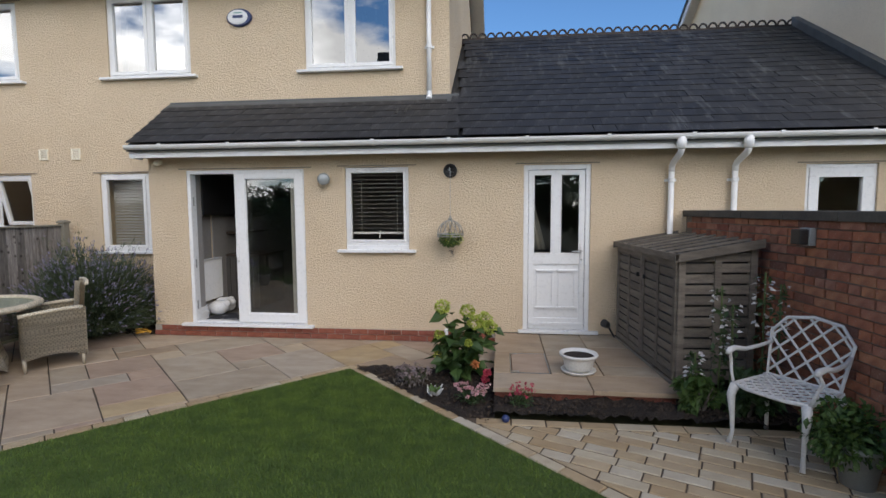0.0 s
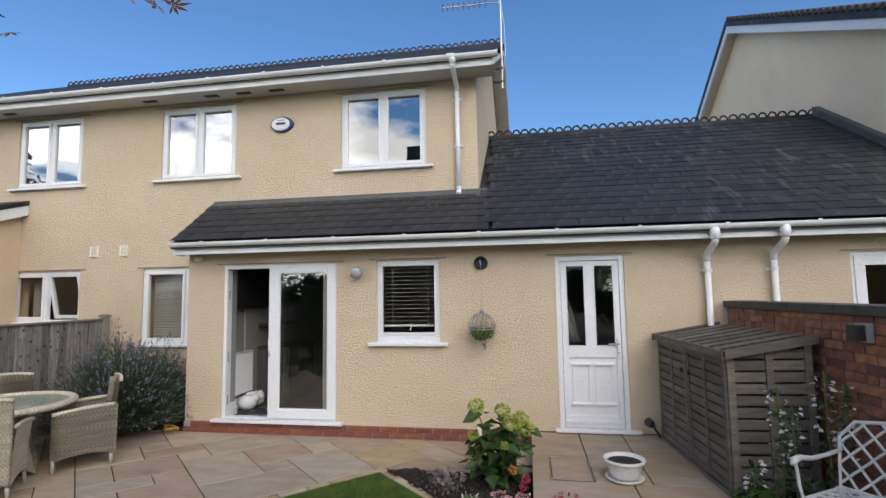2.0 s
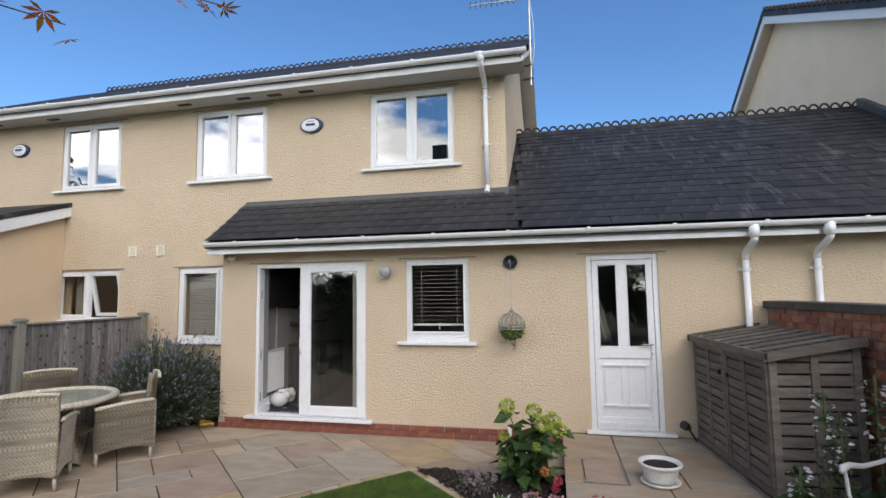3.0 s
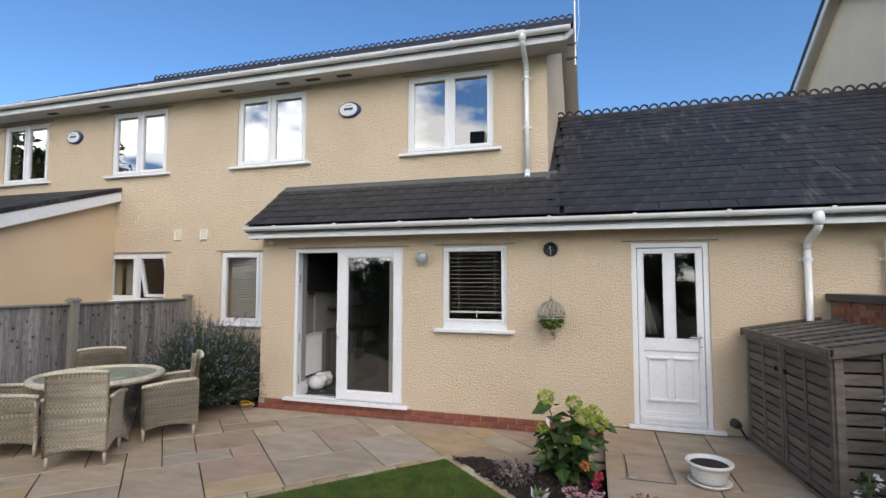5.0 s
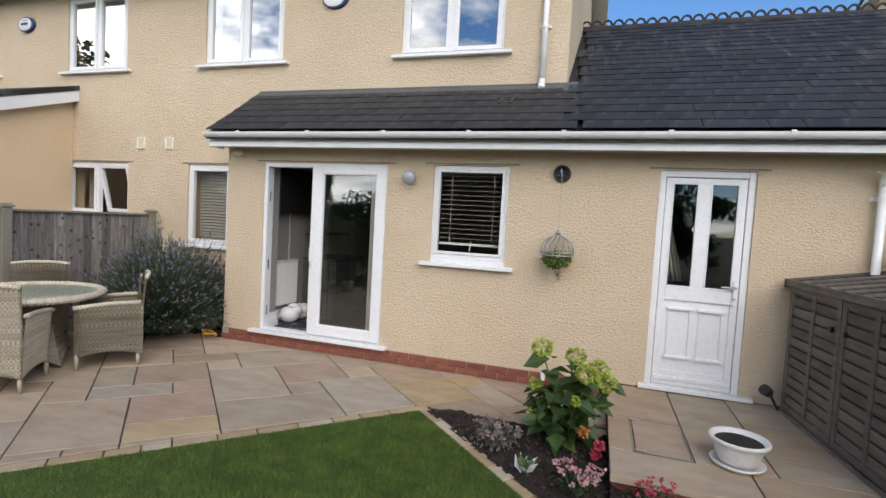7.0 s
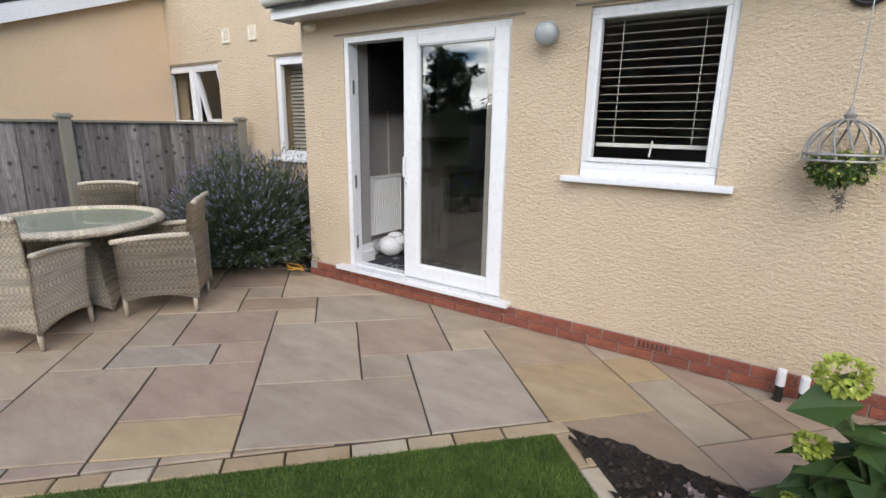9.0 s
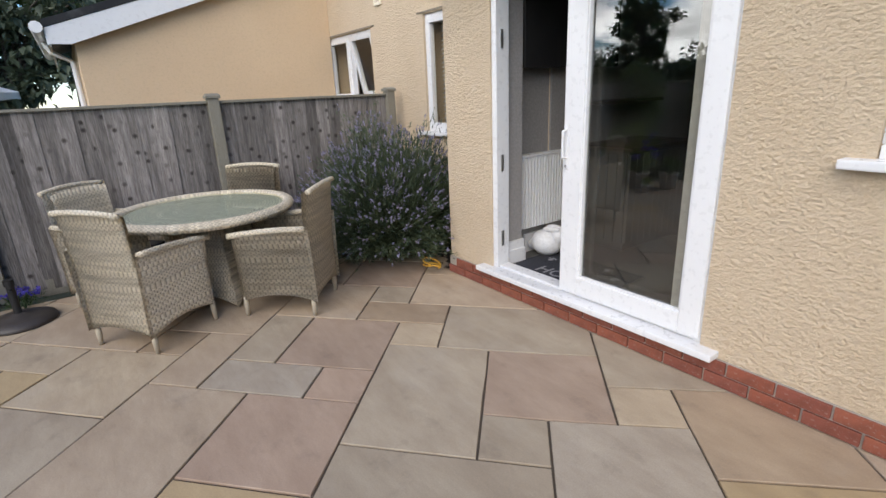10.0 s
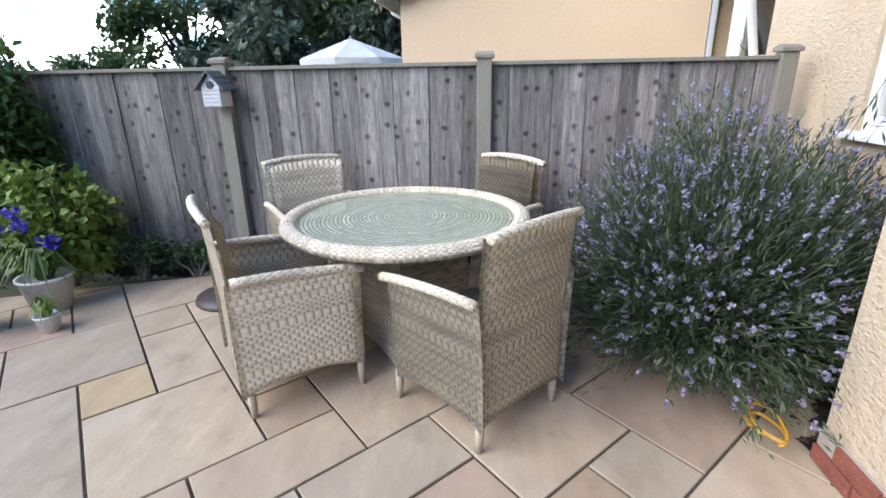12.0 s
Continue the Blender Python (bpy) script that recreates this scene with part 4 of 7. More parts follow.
# ---- neighbouring houses ----
nb = thing("neighbour_house", "cream rendered house with a white-edged gable", "house", (0, 0, 0))
bm = bmesh.new()
prism(bm, [(0.75, 0.0), (11.2, 0.0), (11.2, 5.2), (6.0, 7.95), (0.75, 5.2)], "x", 5.46, 12.0)
M["pale_render"] = roughcast("pale_cream_render", (0.72, 0.60, 0.44), (0.78, 0.66, 0.50), 0.006)
part("wall", bm, M["pale_render"], nb)
bm = bmesh.new()
prism(bm, [(0.25, 5.18), (6.0, 8.22), (11.7, 4.6), (11.7, 4.5), (6.0, 8.08), (0.25, 5.05)], "x", 5.18, 12.2)
part("roof", bm, M["slate"], nb)
bm = bmesh.new()
prism(bm, [(0.25, 4.90), (0.25, 5.10), (6.0, 8.14), (11.7, 4.52), (11.7, 4.32), (6.0, 7.90)], "x", 5.20, 5.24)
part("bargeboard", bm, M["upvc"], nb, "white bargeboard")
bm = bmesh.new()
prism(bm, [(0.25, 4.99), (6.0, 7.99), (11.7, 4.41), (11.7, 4.39), (6.0, 7.97), (0.25, 4.97)], "x", 5.24, 5.46)
part("soffit", bm, M["soffit"], nb)
for k in range(34):
    y = 0.3 + 5.7 * k / 34
    z = 5.20 + (y - 0.25) * (8.22 - 5.18) / 5.75
    part("verge_tile", tube(bmesh.new(), [(5.15, y, z + 0.02), (5.5, y, z + 0.02)], 0.055, 8), M["ridge"], nb)

lt = thing("neighbour_extension", "peach rendered lean-to with a slate roof and white gutter", "house", (0, 0, 0))
bm = bmesh.new()
prism(bm, [(0.748, 0.0), (-2.27, 0.0), (-2.27, 2.33), (0.748, 3.36)], "x", -11.8, -8.16)
part("wall", bm, M["smooth_render"], lt)
bm = bmesh.new()
prism(bm, [(0.747, 3.52), (-2.52, 2.405), (-2.52, 2.33), (0.747, 3.44)], "x", -11.95, -8.02)
part("roof", bm, M["slate"], lt)
bm = bmesh.new()
prism(bm, [(0.747, 3.44), (-2.50, 2.33), (-2.50, 2.17), (-2.30, 2.17), (0.747, 3.27)], "x", -8.06, -8.03)
part("bargeboard", bm, M["upvc"], lt, "white bargeboard")
part("gutter", tube(bmesh.new(), [(-11.9, -2.57, 2.33), (-8.0, -2.57, 2.33)], 0.06, 10), M["gutter"], lt, "white gutter")
part("fascia", boxes((-11.9, -8.05, -2.51, -2.49, 2.16, 2.33)), M["upvc"], lt)
part("downpipe", tube(bmesh.new(), [(-9.0, -2.57, 2.3), (-9.0, -2.5, 2.16), (-9.0, -2.31, 2.05), (-9.0, -2.31, 0.0)], 0.034, 8), M["gutter"], lt)

pz = thing("parasol", "white garden parasol standing open beyond the fence", "parasol", (-13.2, -4.25, -0.14))
M["canvas"] = varied("white_canvas", (0.90, 0.89, 0.86), (0.84, 0.83, 0.80), 0.85, 2, 60, 0.1, 0.002)
bm = bmesh.new()
top = bm.verts.new((0, 0, 2.36))
rim, low = [], []
for k in range(24):
    a = 2 * math.pi * k / 24
    sag = 0.0 if k % 3 == 0 else 0.035
    r = 1.08 - (0.0 if k % 3 == 0 else 0.045)
    rim.append(bm.verts.new((r * math.cos(a), r * math.sin(a), 1.97 - sag * 0.4)))
    low.append(bm.verts.new((r * math.cos(a), r * math.sin(a), 1.84 + sag * 0.4)))
for k in range(24):
    bm.faces.new((top, rim[k], rim[(k + 1) % 24]))
    bm.faces.new((rim[k], low[k], low[(k + 1) % 24], rim[(k + 1) % 24]))
bmesh.ops.solidify(bm, geom=bm.faces[:], thickness=0.006)
part("canopy", bm, M["canvas"], pz)
part("pole", tube(bmesh.new(), [(0, 0, 0.05), (0, 0, 2.4)], 0.022, 8), M["metal"], pz)
for k in range(8):
    a = 2 * math.pi * k / 8
    part("rib", tube(bmesh.new(), [(0.02 * math.cos(a), 0.02 * math.sin(a), 2.33), (1.05 * math.cos(a), 1.05 * math.sin(a), 1.95)], 0.008, 5), M["metal"], pz)

# ---- garden: fence ----
def fence_wood():
    k = Mat("weathered_fence_wood", (0.2, 0.18, 0.16), 0.85)
    r = k.rnd()
    sh = k.node("ShaderNodeMapping", Scale=(9.0, 9.0, 0.7))
    off = k.nt.nodes.new("ShaderNodeCombineXYZ")
    mul = k.nt.nodes.new("ShaderNodeMath")
    mul.operation = "MULTIPLY"
    mul.inputs[1].default_value = 40.0
    k.link(r, mul.inputs[0])
    k.link(mul.outputs[0], off.inputs[2])
    k.link(off.outputs[0], sh.inputs["Location"])
    k.link(k.co, sh.inputs["Vector"])
    g = k.noise(2.2, 6, 0.65, vec=sh.outputs[0])
    f = k.noise(14, 4, 0.6, vec=sh.outputs[0])
    col = k.mix(k.ramp(g, 0.3, 0.7, 0, 1), (0.085, 0.078, 0.074), (0.30, 0.278, 0.262))
    col = k.mix(k.ramp(f, 0.42, 0.68, 0, 0.7), col, (0.07, 0.06, 0.053))
    sp_ = k.nt.nodes.new("ShaderNodeSeparateXYZ")
    k.link(k.co, sp_.inputs[0])
    zz = k.nt.nodes.new("ShaderNodeMath")
    zz.operation = "MULTIPLY_ADD"
    zz.inputs[1].default_value = 41.0
    k.link(r, zz.inputs[0])
    k.link(sp_.outputs[2], zz.inputs[2])
    kc = k.nt.nodes.new("ShaderNodeCombineXYZ")
    yy_ = k.nt.nodes.new("ShaderNodeMath")
    yy_.operation = "MULTIPLY_ADD"
    yy_.inputs[1].default_value = 67.0
    k.link(r, yy_.inputs[0])
    k.link(sp_.outputs[1], yy_.inputs[2])
    k.link(yy_.outputs[0], kc.inputs[0])
    k.link(zz.outputs[0], kc.inputs[1])
    vo = k.node("ShaderNodeTexVoronoi", Scale=9.0)
    vo.voronoi_dimensions = "2D"
    k.link(kc.outputs[0], vo.inputs["Vector"])
    gate = k.nt.nodes.new("ShaderNodeSeparateColor")
    k.link(vo.outputs["Color"], gate.inputs[0])
    size = k.nt.nodes.new("ShaderNodeMath")
    size.operation = "MULTIPLY"
    k.link(k.ramp(gate.outputs[0], 0.5, 0.85, 0.0, 1.0), size.inputs[0])
    k.link(k.ramp(vo.outputs["Distance"], 0.08, 0.24, 0.95, 0.0), size.inputs[1])
    col = k.mix(size.outputs[0], col, (0.03, 0.024, 0.02))
    col = k.mix(1.0, col, k.mix(r, (0.62, 0.60, 0.57), (1.45, 1.41, 1.36)), "MULTIPLY")
    k.base(col)
    k.bump(f, 0.6, 0.006)
    return k.m


M["fence"] = fence_wood()
M["post"] = varied("greenish_post_wood", (0.17, 0.16, 0.12), (0.23, 0.21, 0.17), 0.85, 3, 40, 0.4, 0.004, stretch=(6, 6, 0.6))
M["shedwood"] = varied("weathered_shed_wood", (0.06, 0.05, 0.041), (0.175, 0.15, 0.122), 0.85, 3, 40, 0.5, 0.004, rnd="object", stretch=(1.5, 1.5, 8))
FX = -6.25
fence = thing("garden_fence", "grey weathered close-board garden fence with capped posts", "fence", (0, 0, -0.018))
posts_y = [0.55, -1.355, -3.227, -5.13, -7.05, -8.97, -10.9]
post_me = None
for py in posts_y:
    if post_me is None:
        b = boxes((-0.05, 0.05, -0.05, 0.05, 0.0, 1.565), bevel=0.006)
        ob = part("post", b, M["post"], fence)
        post_me = ob.data
        b = bmesh.new()
        box(b, -0.065, 0.065, -0.065, 0.065, 1.565, 1.592, 0.006)
        prism(b, [(-0.06, 1.592), (0.06, 1.592), (0.0, 1.61)], "y", -0.06, 0.06)
        cap = part("post_cap", b, M["post"], fence)
        cap_me = cap.data
    else:
        ob, cap = new("post", post_me), new("post_cap", cap_me)
        ob.parent = cap.parent = fence
    ob.location = cap.location = (FX, py, 0)
board_me = []
for k in range(4):
    b = bmesh.new()
    prism(b, [(0.0, 0.0), (0.0, 0.135), (-0.016, 0.135), (-0.006, 0.0)][::1], "z", 0.06, 1.53)
    bmesh.ops.subdivide_edges(b, edges=[e for e in b.edges if abs(e.verts[0].co.z - e.verts[1].co.z) > 1], cuts=4)
    for v in b.verts:
        v.co.y += 0.004 * math.sin(v.co.z * (2 + k) + k)
    ob = part("board", b, M["fence"], fence)
    board_me.append(ob.data)
    ob.location = (FX - 0.01, posts_y[0] - 0.06 - 0.118 * (k + 1), 0)
for a, b_ in zip(posts_y, posts_y[1:]):
    n = int((a - b_ - 0.1) / 0.118)
    for k in range(n + 1):
        if a == posts_y[0] and k < 4:
            continue
        ob = new("board", board_me[random.randrange(4)])
        ob.parent = fence
        ob.location = (FX - 0.01 + random.uniform(-0.007, 0.004), max(b_ + 0.03, a - 0.06 - 0.118 * (k + 1)), random.uniform(-0.006, 0.006))
        ob.rotation_euler = (random.uniform(-0.006, 0.006), 0, random.uniform(-0.01, 0.01))
    part("cap_rail", boxes((FX - 0.045, FX + 0.025, b_ + 0.052, a - 0.052, 1.52, 1.545), bevel=0.004), M["post"], fence)
    part("gravel_board", boxes((FX - 0.04, FX - 0.012, b_ + 0.05, a - 0.05, 0.0, 0.15), bevel=0.004), M["post"], fence)

# ---- paving ----
random.seed(11)
patio_bed = bmesh.new()
prism(patio_bed, [(0.33, 0.0), (-6.05, 0.0), (-6.05, -3.4), (-5.6, -4.7), uv_xy(-5.6, 0.0), TIP, (0.33, -1.058)], "z", -0.085, -0.010)
slab_root = structure("patio", patio_bed, M["joint"], "riven sandstone patio laid diagonally with dark joints", "patio")


def grid_uv(a, b):
    """Corner a, b of the slab grid, whose rows run a few degrees off the lawn's edge."""
    return -0.015 - 0.3205 * a - 0.02 * max(0, a - 9), 0.3145 * b + 0.0195 * max(a - 3.2, -1.5)


# cell, size in cells and kind of stone, for the slabs that can be told apart
FIXED_A = [(0, 0, 2, 3, "grey"), (2, 0, 3, 2, "drab"), (2, 2, 1, 1, "drab"), (3, 2, 2, 3, "drab"), (1, 3, 2, 2, "pink"), (0, 3, 1, 1, "cream"), (-1, 4, 2, 2, "drab"), (-2, 2, 2, 2, "brown"), (-2, 0, 2, 2, "ochre"), (-3, 1, 1, 1, "ochre"), (-3, -1, 1, 2, "drab"), (-2, -2, 2, 2, "brown"), (-4, 0, 1, 2, "pink"), (-4, -1, 1, 1, "brown"), (-4, -2, 2, 1, "pink")]
FIXED_B = [(4, 5, 1, 1, "cream"), (4, 6, 2, 1, "brown"), (1, 5, 3, 2, "drab"), (5, 7, 1, 1, "drab"), (2, 7, 3, 2, "buff"), (5, 4, 2, 2, "pink"), (5, 3, 1, 1, "rose"), (6, 3, 2, 1, "grey"), (5, 1, 2, 2, "rose"), (5, 0, 2, 1, "ochre"), (7, 0, 2, 3, "buff"), (7, 4, 1, 2, "drab")]
FIXED_C = [(8, 3, 1, 2, "buff"), (6, 6, 2, 2, "buff"), (8, 5, 2, 3, "buff"), (9, 4, 1, 1, "brown"), (9, 2, 2, 2, "cream"), (11, 2, 1, 1, "ochre"), (11, 3, 2, 1, "cream"), (12, 1, 2, 2, "drab"), (14, 2, 2, 1, "drab"), (14, 3, 2, 2, "buff"), (9, 0, 3, 2, "drab"), (10, 4, 3, 2, "buff"), (12, 0, 2, 1, "drab")]
taken = set()
slabs = []
for a, b, w, h, kind in FIXED_A + FIXED_B + FIXED_C:
    cells = {(i, j) for i in range(a, a + w) for j in range(b, b + h)}
    if not cells & taken:
        taken |= cells
        slabs.append((a, b, w, h, kind))
for j in range(-8, 16):
    for i in range(-9, 19):
        if (i, j) in taken:
            continue
        sizes = [(2, 2), (3, 2), (2, 1), (2, 3), (1, 2), (1, 1)]
        random.shuffle(sizes)
        for w, h in sizes + [(1, 1)]:
            cells = {(p, q) for p in range(i, i + w) for q in range(j, j + h)}
            if not cells & taken:
                taken |= cells
                slabs.append((i, j, w, h, random.choice(["buff", "drab", "brown", "pink", "cream", "drab"])))
                break
n_uv = (-math.sin(ANG), math.cos(ANG))


def riven_top(bm, poly, z0, z1, chamfer=0.003):
    """A stone with an eased top edge."""
    n = len(poly)
    cx, cy = sum(p[0] for p in poly) / n, sum(p[1] for p in poly) / n
    lo = [bm.verts.new((p[0], p[1], z0)) for p in poly]
    mid = [bm.verts.new((p[0], p[1], z1 - chamfer)) for p in poly]
    top = []
    sign = 1 if area(poly) > 0 else -1
    for i, p in enumerate(poly):
        e = [Vector((q[0] - r[0], q[1] - r[1])) for q, r in ((p, poly[i - 1]), (poly[(i + 1) % n], p))]
        m = [Vector((-v.y, v.x)).normalized() * sign if v.length > 1e-6 else Vector((0, 0)) for v in e]
        d = (m[0] + m[1]) * chamfer / max(0.5, 1 + m[0].dot(m[1]))
        top.append(bm.verts.new((p[0] + d.x, p[1] + d.y, z1)))
    for k in range(n):
        q = (k + 1) % n
        bm.faces.new((lo[k], lo[q], mid[q], mid[k]))
        bm.faces.new((mid[k], mid[q], top[q], top[k]))
    bm.faces.new(top)
    bm.faces.new(lo[::-1])


def rough_outline(poly, step=0.22, amp=0.003):
    out = []
    for p, q in zip(poly, poly[1:] + poly[:1]):
        L = math.hypot(q[0] - p[0], q[1] - p[1])
        m = max(1, int(L / step))
        for k in range(m):
            t = k / m
            j = amp if k else 0.0
            out.append((p[0] + (q[0] - p[0]) * t + random.uniform(-j, j), p[1] + (q[1] - p[1]) * t + random.uniform(-j, j)))
    return out


def area(poly):
    return 0.5 * sum(p[0] * q[1] - q[0] * p[1] for p, q in zip(poly, poly[1:] + poly[:1]))


def lay_slab(poly, parent, z, kind="buff"):
    if len(poly) < 3 or abs(area(poly)) < 0.0008:
        return
    if area(poly) < 0:
        poly = poly[::-1]
    n = len(poly)
    cx, cy = sum(p[0] for p in poly) / n, sum(p[1] for p in poly) / n
    bm = bmesh.new()
    riven_top(bm, [(p[0] - cx, p[1] - cy) for p in rough_outline(poly)], -0.04, 0.0)
    ob = part("paving_slab", bm, M["slab_" + kind], parent)
    ob.matrix_world = pose(cx, cy, z + random.uniform(-0.002, 0.002), random.uniform(-0.15, 0.15), random.uniform(-0.15, 0.15), 0)


for a, b, w, h, kind in slabs:
    g = 0.006
    c = []
    for bb, run, side_g in ((b, range(a, a + w + 1), g), (b + h, range(a + w, a - 1, -1), -g)):
        for aa in run:
            pu, pv = grid_uv(aa, bb)
            c.append((pu - g if aa == a else pu + g if aa == a + w else pu, pv + side_g))
    poly = [uv_xy(*p) for p in c]
    poly = clip(poly, (0, -0.012), (0, -1)) if min(p[0] for p in poly) > -4.45 else clip(poly, (0, 0.74), (0, -1))
    poly = clip(poly, (-6.06, 0), (1, 0))
    poly = clip(poly, (-6.0, -3.6), (0.75, 0.3)) if poly else poly
    if a + w <= 0:
        poly = clip(poly, (0, -1.055), (0, 1)) if poly else poly
        poly = clip(poly, (0.325, 0), (-1, 0)) if poly else poly
    else:
        poly = clip(poly, uv_xy(0, 0.0), n_uv) if poly else poly
        poly = clip(poly, (-6.5, -5.2), (0, 1)) if poly else poly
    if poly:
        lay_slab(poly, slab_root, 0.0, kind)

# raised step by the back door
plat = structure("door_step", boxes((0.335, 1.9, -1.93, 0.0, -0.05, 0.105)), M["plinth_brick"], "raised sandstone landing by the back door", "step")
for *r, kind in ((0.325, 0.868, -0.895, -0.012, "brown"), (0.878, 1.36, -0.96, -0.012, "drab"), (1.37, 1.92, -0.60, -0.012, "drab"), (0.325, 0.482, -1.56, -0.905, "brown"), (0.878, 1.36, -1.56, -0.97, "buff"), (1.37, 1.92, -1.26, -0.61, "brown"), (0.325, 1.19, -1.98, -1.572, "buff"), (1.20, 1.92, -1.98, -1.572, "brown"), (1.37, 1.92, -1.562, -1.27, "drab")):
    lay_slab([(r[0], r[2]), (r[1], r[2]), (r[1], r[3]), (r[0], r[3])], plat, 0.145, kind)
mc = thing("manhole_cover", "recessed paved access cover with steel corners", "cover", (0, 0, 0))
lay_slab([(0.503, -1.545), (0.858, -1.545), (0.858, -0.92), (0.503, -0.92)], mc, 0.145, "pink")
bm = bmesh.new()
for q in ((0.486, 0.496, -1.558, -0.907), (0.862, 0.868, -1.558, -0.907), (0.496, 0.862, -1.558, -1.549), (0.496, 0.862, -0.916, -0.907)):
    box(bm, *q, 0.11, 0.146)
part("frame", bm, M["metal"], mc, "galvanised steel rim")
for cx, cy in ((0.50, -1.545), (0.50, -0.92)):
    part("corner_plate", boxes((cx, cx + 0.07, cy - 0.0 if cy < -1 else cy - 0.035, cy + 0.035 if cy < -1 else cy, 0.1455, 0.149)), M["metal"], mc)

# lawn edging and sett path
M["sand"] = varied("jointing_sand", (0.09, 0.065, 0.042), (0.06, 0.044, 0.03), 0.95, 9, 120, 0.4, 0.004)
edging = structure("lawn_edging", boxes((-0.001, 0.001, -6, -5.99, -0.084, -0.083)), M["mortar"], "row of pale sandstone setts edging the lawn", "edging")


def lay_sett(poly, parent, z, mat="sett"):
    if len(poly) < 3 or abs(area(poly)) < 0.0006:
        return
    if area(poly) < 0:
        poly = poly[::-1]
    n = len(poly)
    cx, cy = sum(p[0] for p in poly) / n, sum(p[1] for p in poly) / n
    bm = bmesh.new()
    riven_top(bm, [(p[0] - cx, p[1] - cy) for p in poly], -0.06, 0.0, 0.005)
    ob = part("sett", bm, M[mat], parent)
    ob.matrix_world = pose(cx, cy, z + random.uniform(-0.002, 0.002), random.uniform(-0.25, 0.25), random.uniform(-0.25, 0.25), 0)


u = 0.06
while u > -5.6:
    L = random.uniform(0.18, 0.36)
    lay_sett([uv_xy(*p) for p in ((u, -0.105), (u, -0.012), (u - L + 0.01, -0.012), (u - L + 0.01, -0.105))], edging, -0.004)
    u -= L
v = -0.115
while v > -5.6:
    L = random.uniform(0.18, 0.34)
    lay_sett([uv_xy(*p) for p in ((0.065, v), (-0.03, v), (-0.03, v - L + 0.01), (0.065, v - L + 0.01))], edging, -0.004)
    v -= L
path_bed = bmesh.new()
prism(path_bed, [uv_xy(0.07, -1.85), uv_xy(0.07, -5.6), (2.95, -5.0), (2.95, -2.29)], "z", -0.085, -0.008)
path_ = structure("sett_path", path_bed, M["sand"], "path of buff sandstone setts laid at an angle", "path")
x = 0.19
while x < 2.78:
    L = random.uniform(0.2, 0.32)
    lay_sett([(x, -2.41), (min(2.8, x + L - 0.012), -2.41), (min(2.8, x + L - 0.012), -2.30), (x, -2.30)], path_, 0.0)
    x += L
ca, sa = math.cos(radians(-24)), math.sin(radians(-24))
lim_p, lim_n = uv_xy(0.075, 0), (math.cos(ANG), math.sin(ANG))
for row in range(-30, 30):
    s0 = -3.0 + random.uniform(0, 0.2)
    t0 = row * 0.118
    while s0 < 4.0:
        L = random.uniform(0.17, 0.33)
        pts = [(s0, t0), (s0 + L - 0.011, t0), (s0 + L - 0.011, t0 + 0.105), (s0, t0 + 0.105)]
        poly = [(1.4 + p * ca - q * sa, -3.2 + p * sa + q * ca) for p, q in pts]
        s0 += L
        for pp, nn in (((0, -2.424), (0, -1)), ((2.608, 0), (-0.996, -0.087)), ((0, -4.6), (0, 1)), (lim_p, lim_n)):
            poly = clip(poly, pp, nn) if poly else poly
        if poly:
            lay_sett(poly, path_, 0.0)

# soil beds
def bed(name, poly, z, label, seed):
    bm = bmesh.new()
    x0, x1 = min(p[0] for p in poly), max(p[0] for p in poly)
    y0, y1 = min(p[1] for p in poly), max(p[1] for p in poly)
    n, m = int((x1 - x0) / 0.035) + 1, int((y1 - y0) / 0.035) + 1
    grid = [[bm.verts.new((x0 + (x1 - x0) * i / n, y0 + (y1 - y0) * j / m, z + 0.04 * noise.noise(Vector((i * 0.22 + seed, j * 0.22, 0))) + 0.035 * noise.noise(Vector((i * 0.9, j * 0.9 + seed, 3))))) for j in range(m + 1)] for i in range(n + 1)]
    for i in range(n):
        for j in range(m):
            bm.faces.new((grid[i][j], grid[i + 1][j], grid[i + 1][j + 1], grid[i][j + 1]))
    k = len(poly)
    for p, q in zip(poly, poly[1:] + poly[:1]):
        d = Vector((-(q[1] - p[1]), q[0] - p[0], 0))
        bmesh.ops.bisect_plane(bm, geom=bm.verts[:] + bm.edges[:] + bm.faces[:], plane_co=(p[0], p[1], 0), plane_no=d, clear_inner=True)
    ob = tagged(part(name, bm, M["soil"], smooth=True), label, "soil", kind="structure")
    return ob


bed("flower_bed", [(-1.28, -1.06), (0.16, -2.40), (0.34, -2.40), (0.34, -1.06)], -0.005, "dark bare soil of a flower bed", 0.0)
bed("front_bed", [(0.33, -2.30), (2.80, -2.30), (2.78, -1.93), (0.33, -1.93)], 0.05, "dark soil in front of the landing", 5.0)
bed("side_bed", [(1.93, -1.94), (2.76, -1.94), (2.72, -0.1), (1.93, -0.1)], 0.0, "dark soil by the brick wall", 7.0)
bed("fence_bed", [(-6.24, -8.5), (-5.2, -8.5), (-5.55, -4.7), (-6.02, -3.6), (-6.06, -2.6), (-6.24, -2.6)], 0.005, "dark soil along the fence", 9.0)
bed("lavender_bed", [(-6.24, -0.02), (-4.40, -0.02), (-4.40, 0.74), (-6.24, 0.74)], 0.0, "dark soil under the lavender", 13.0)

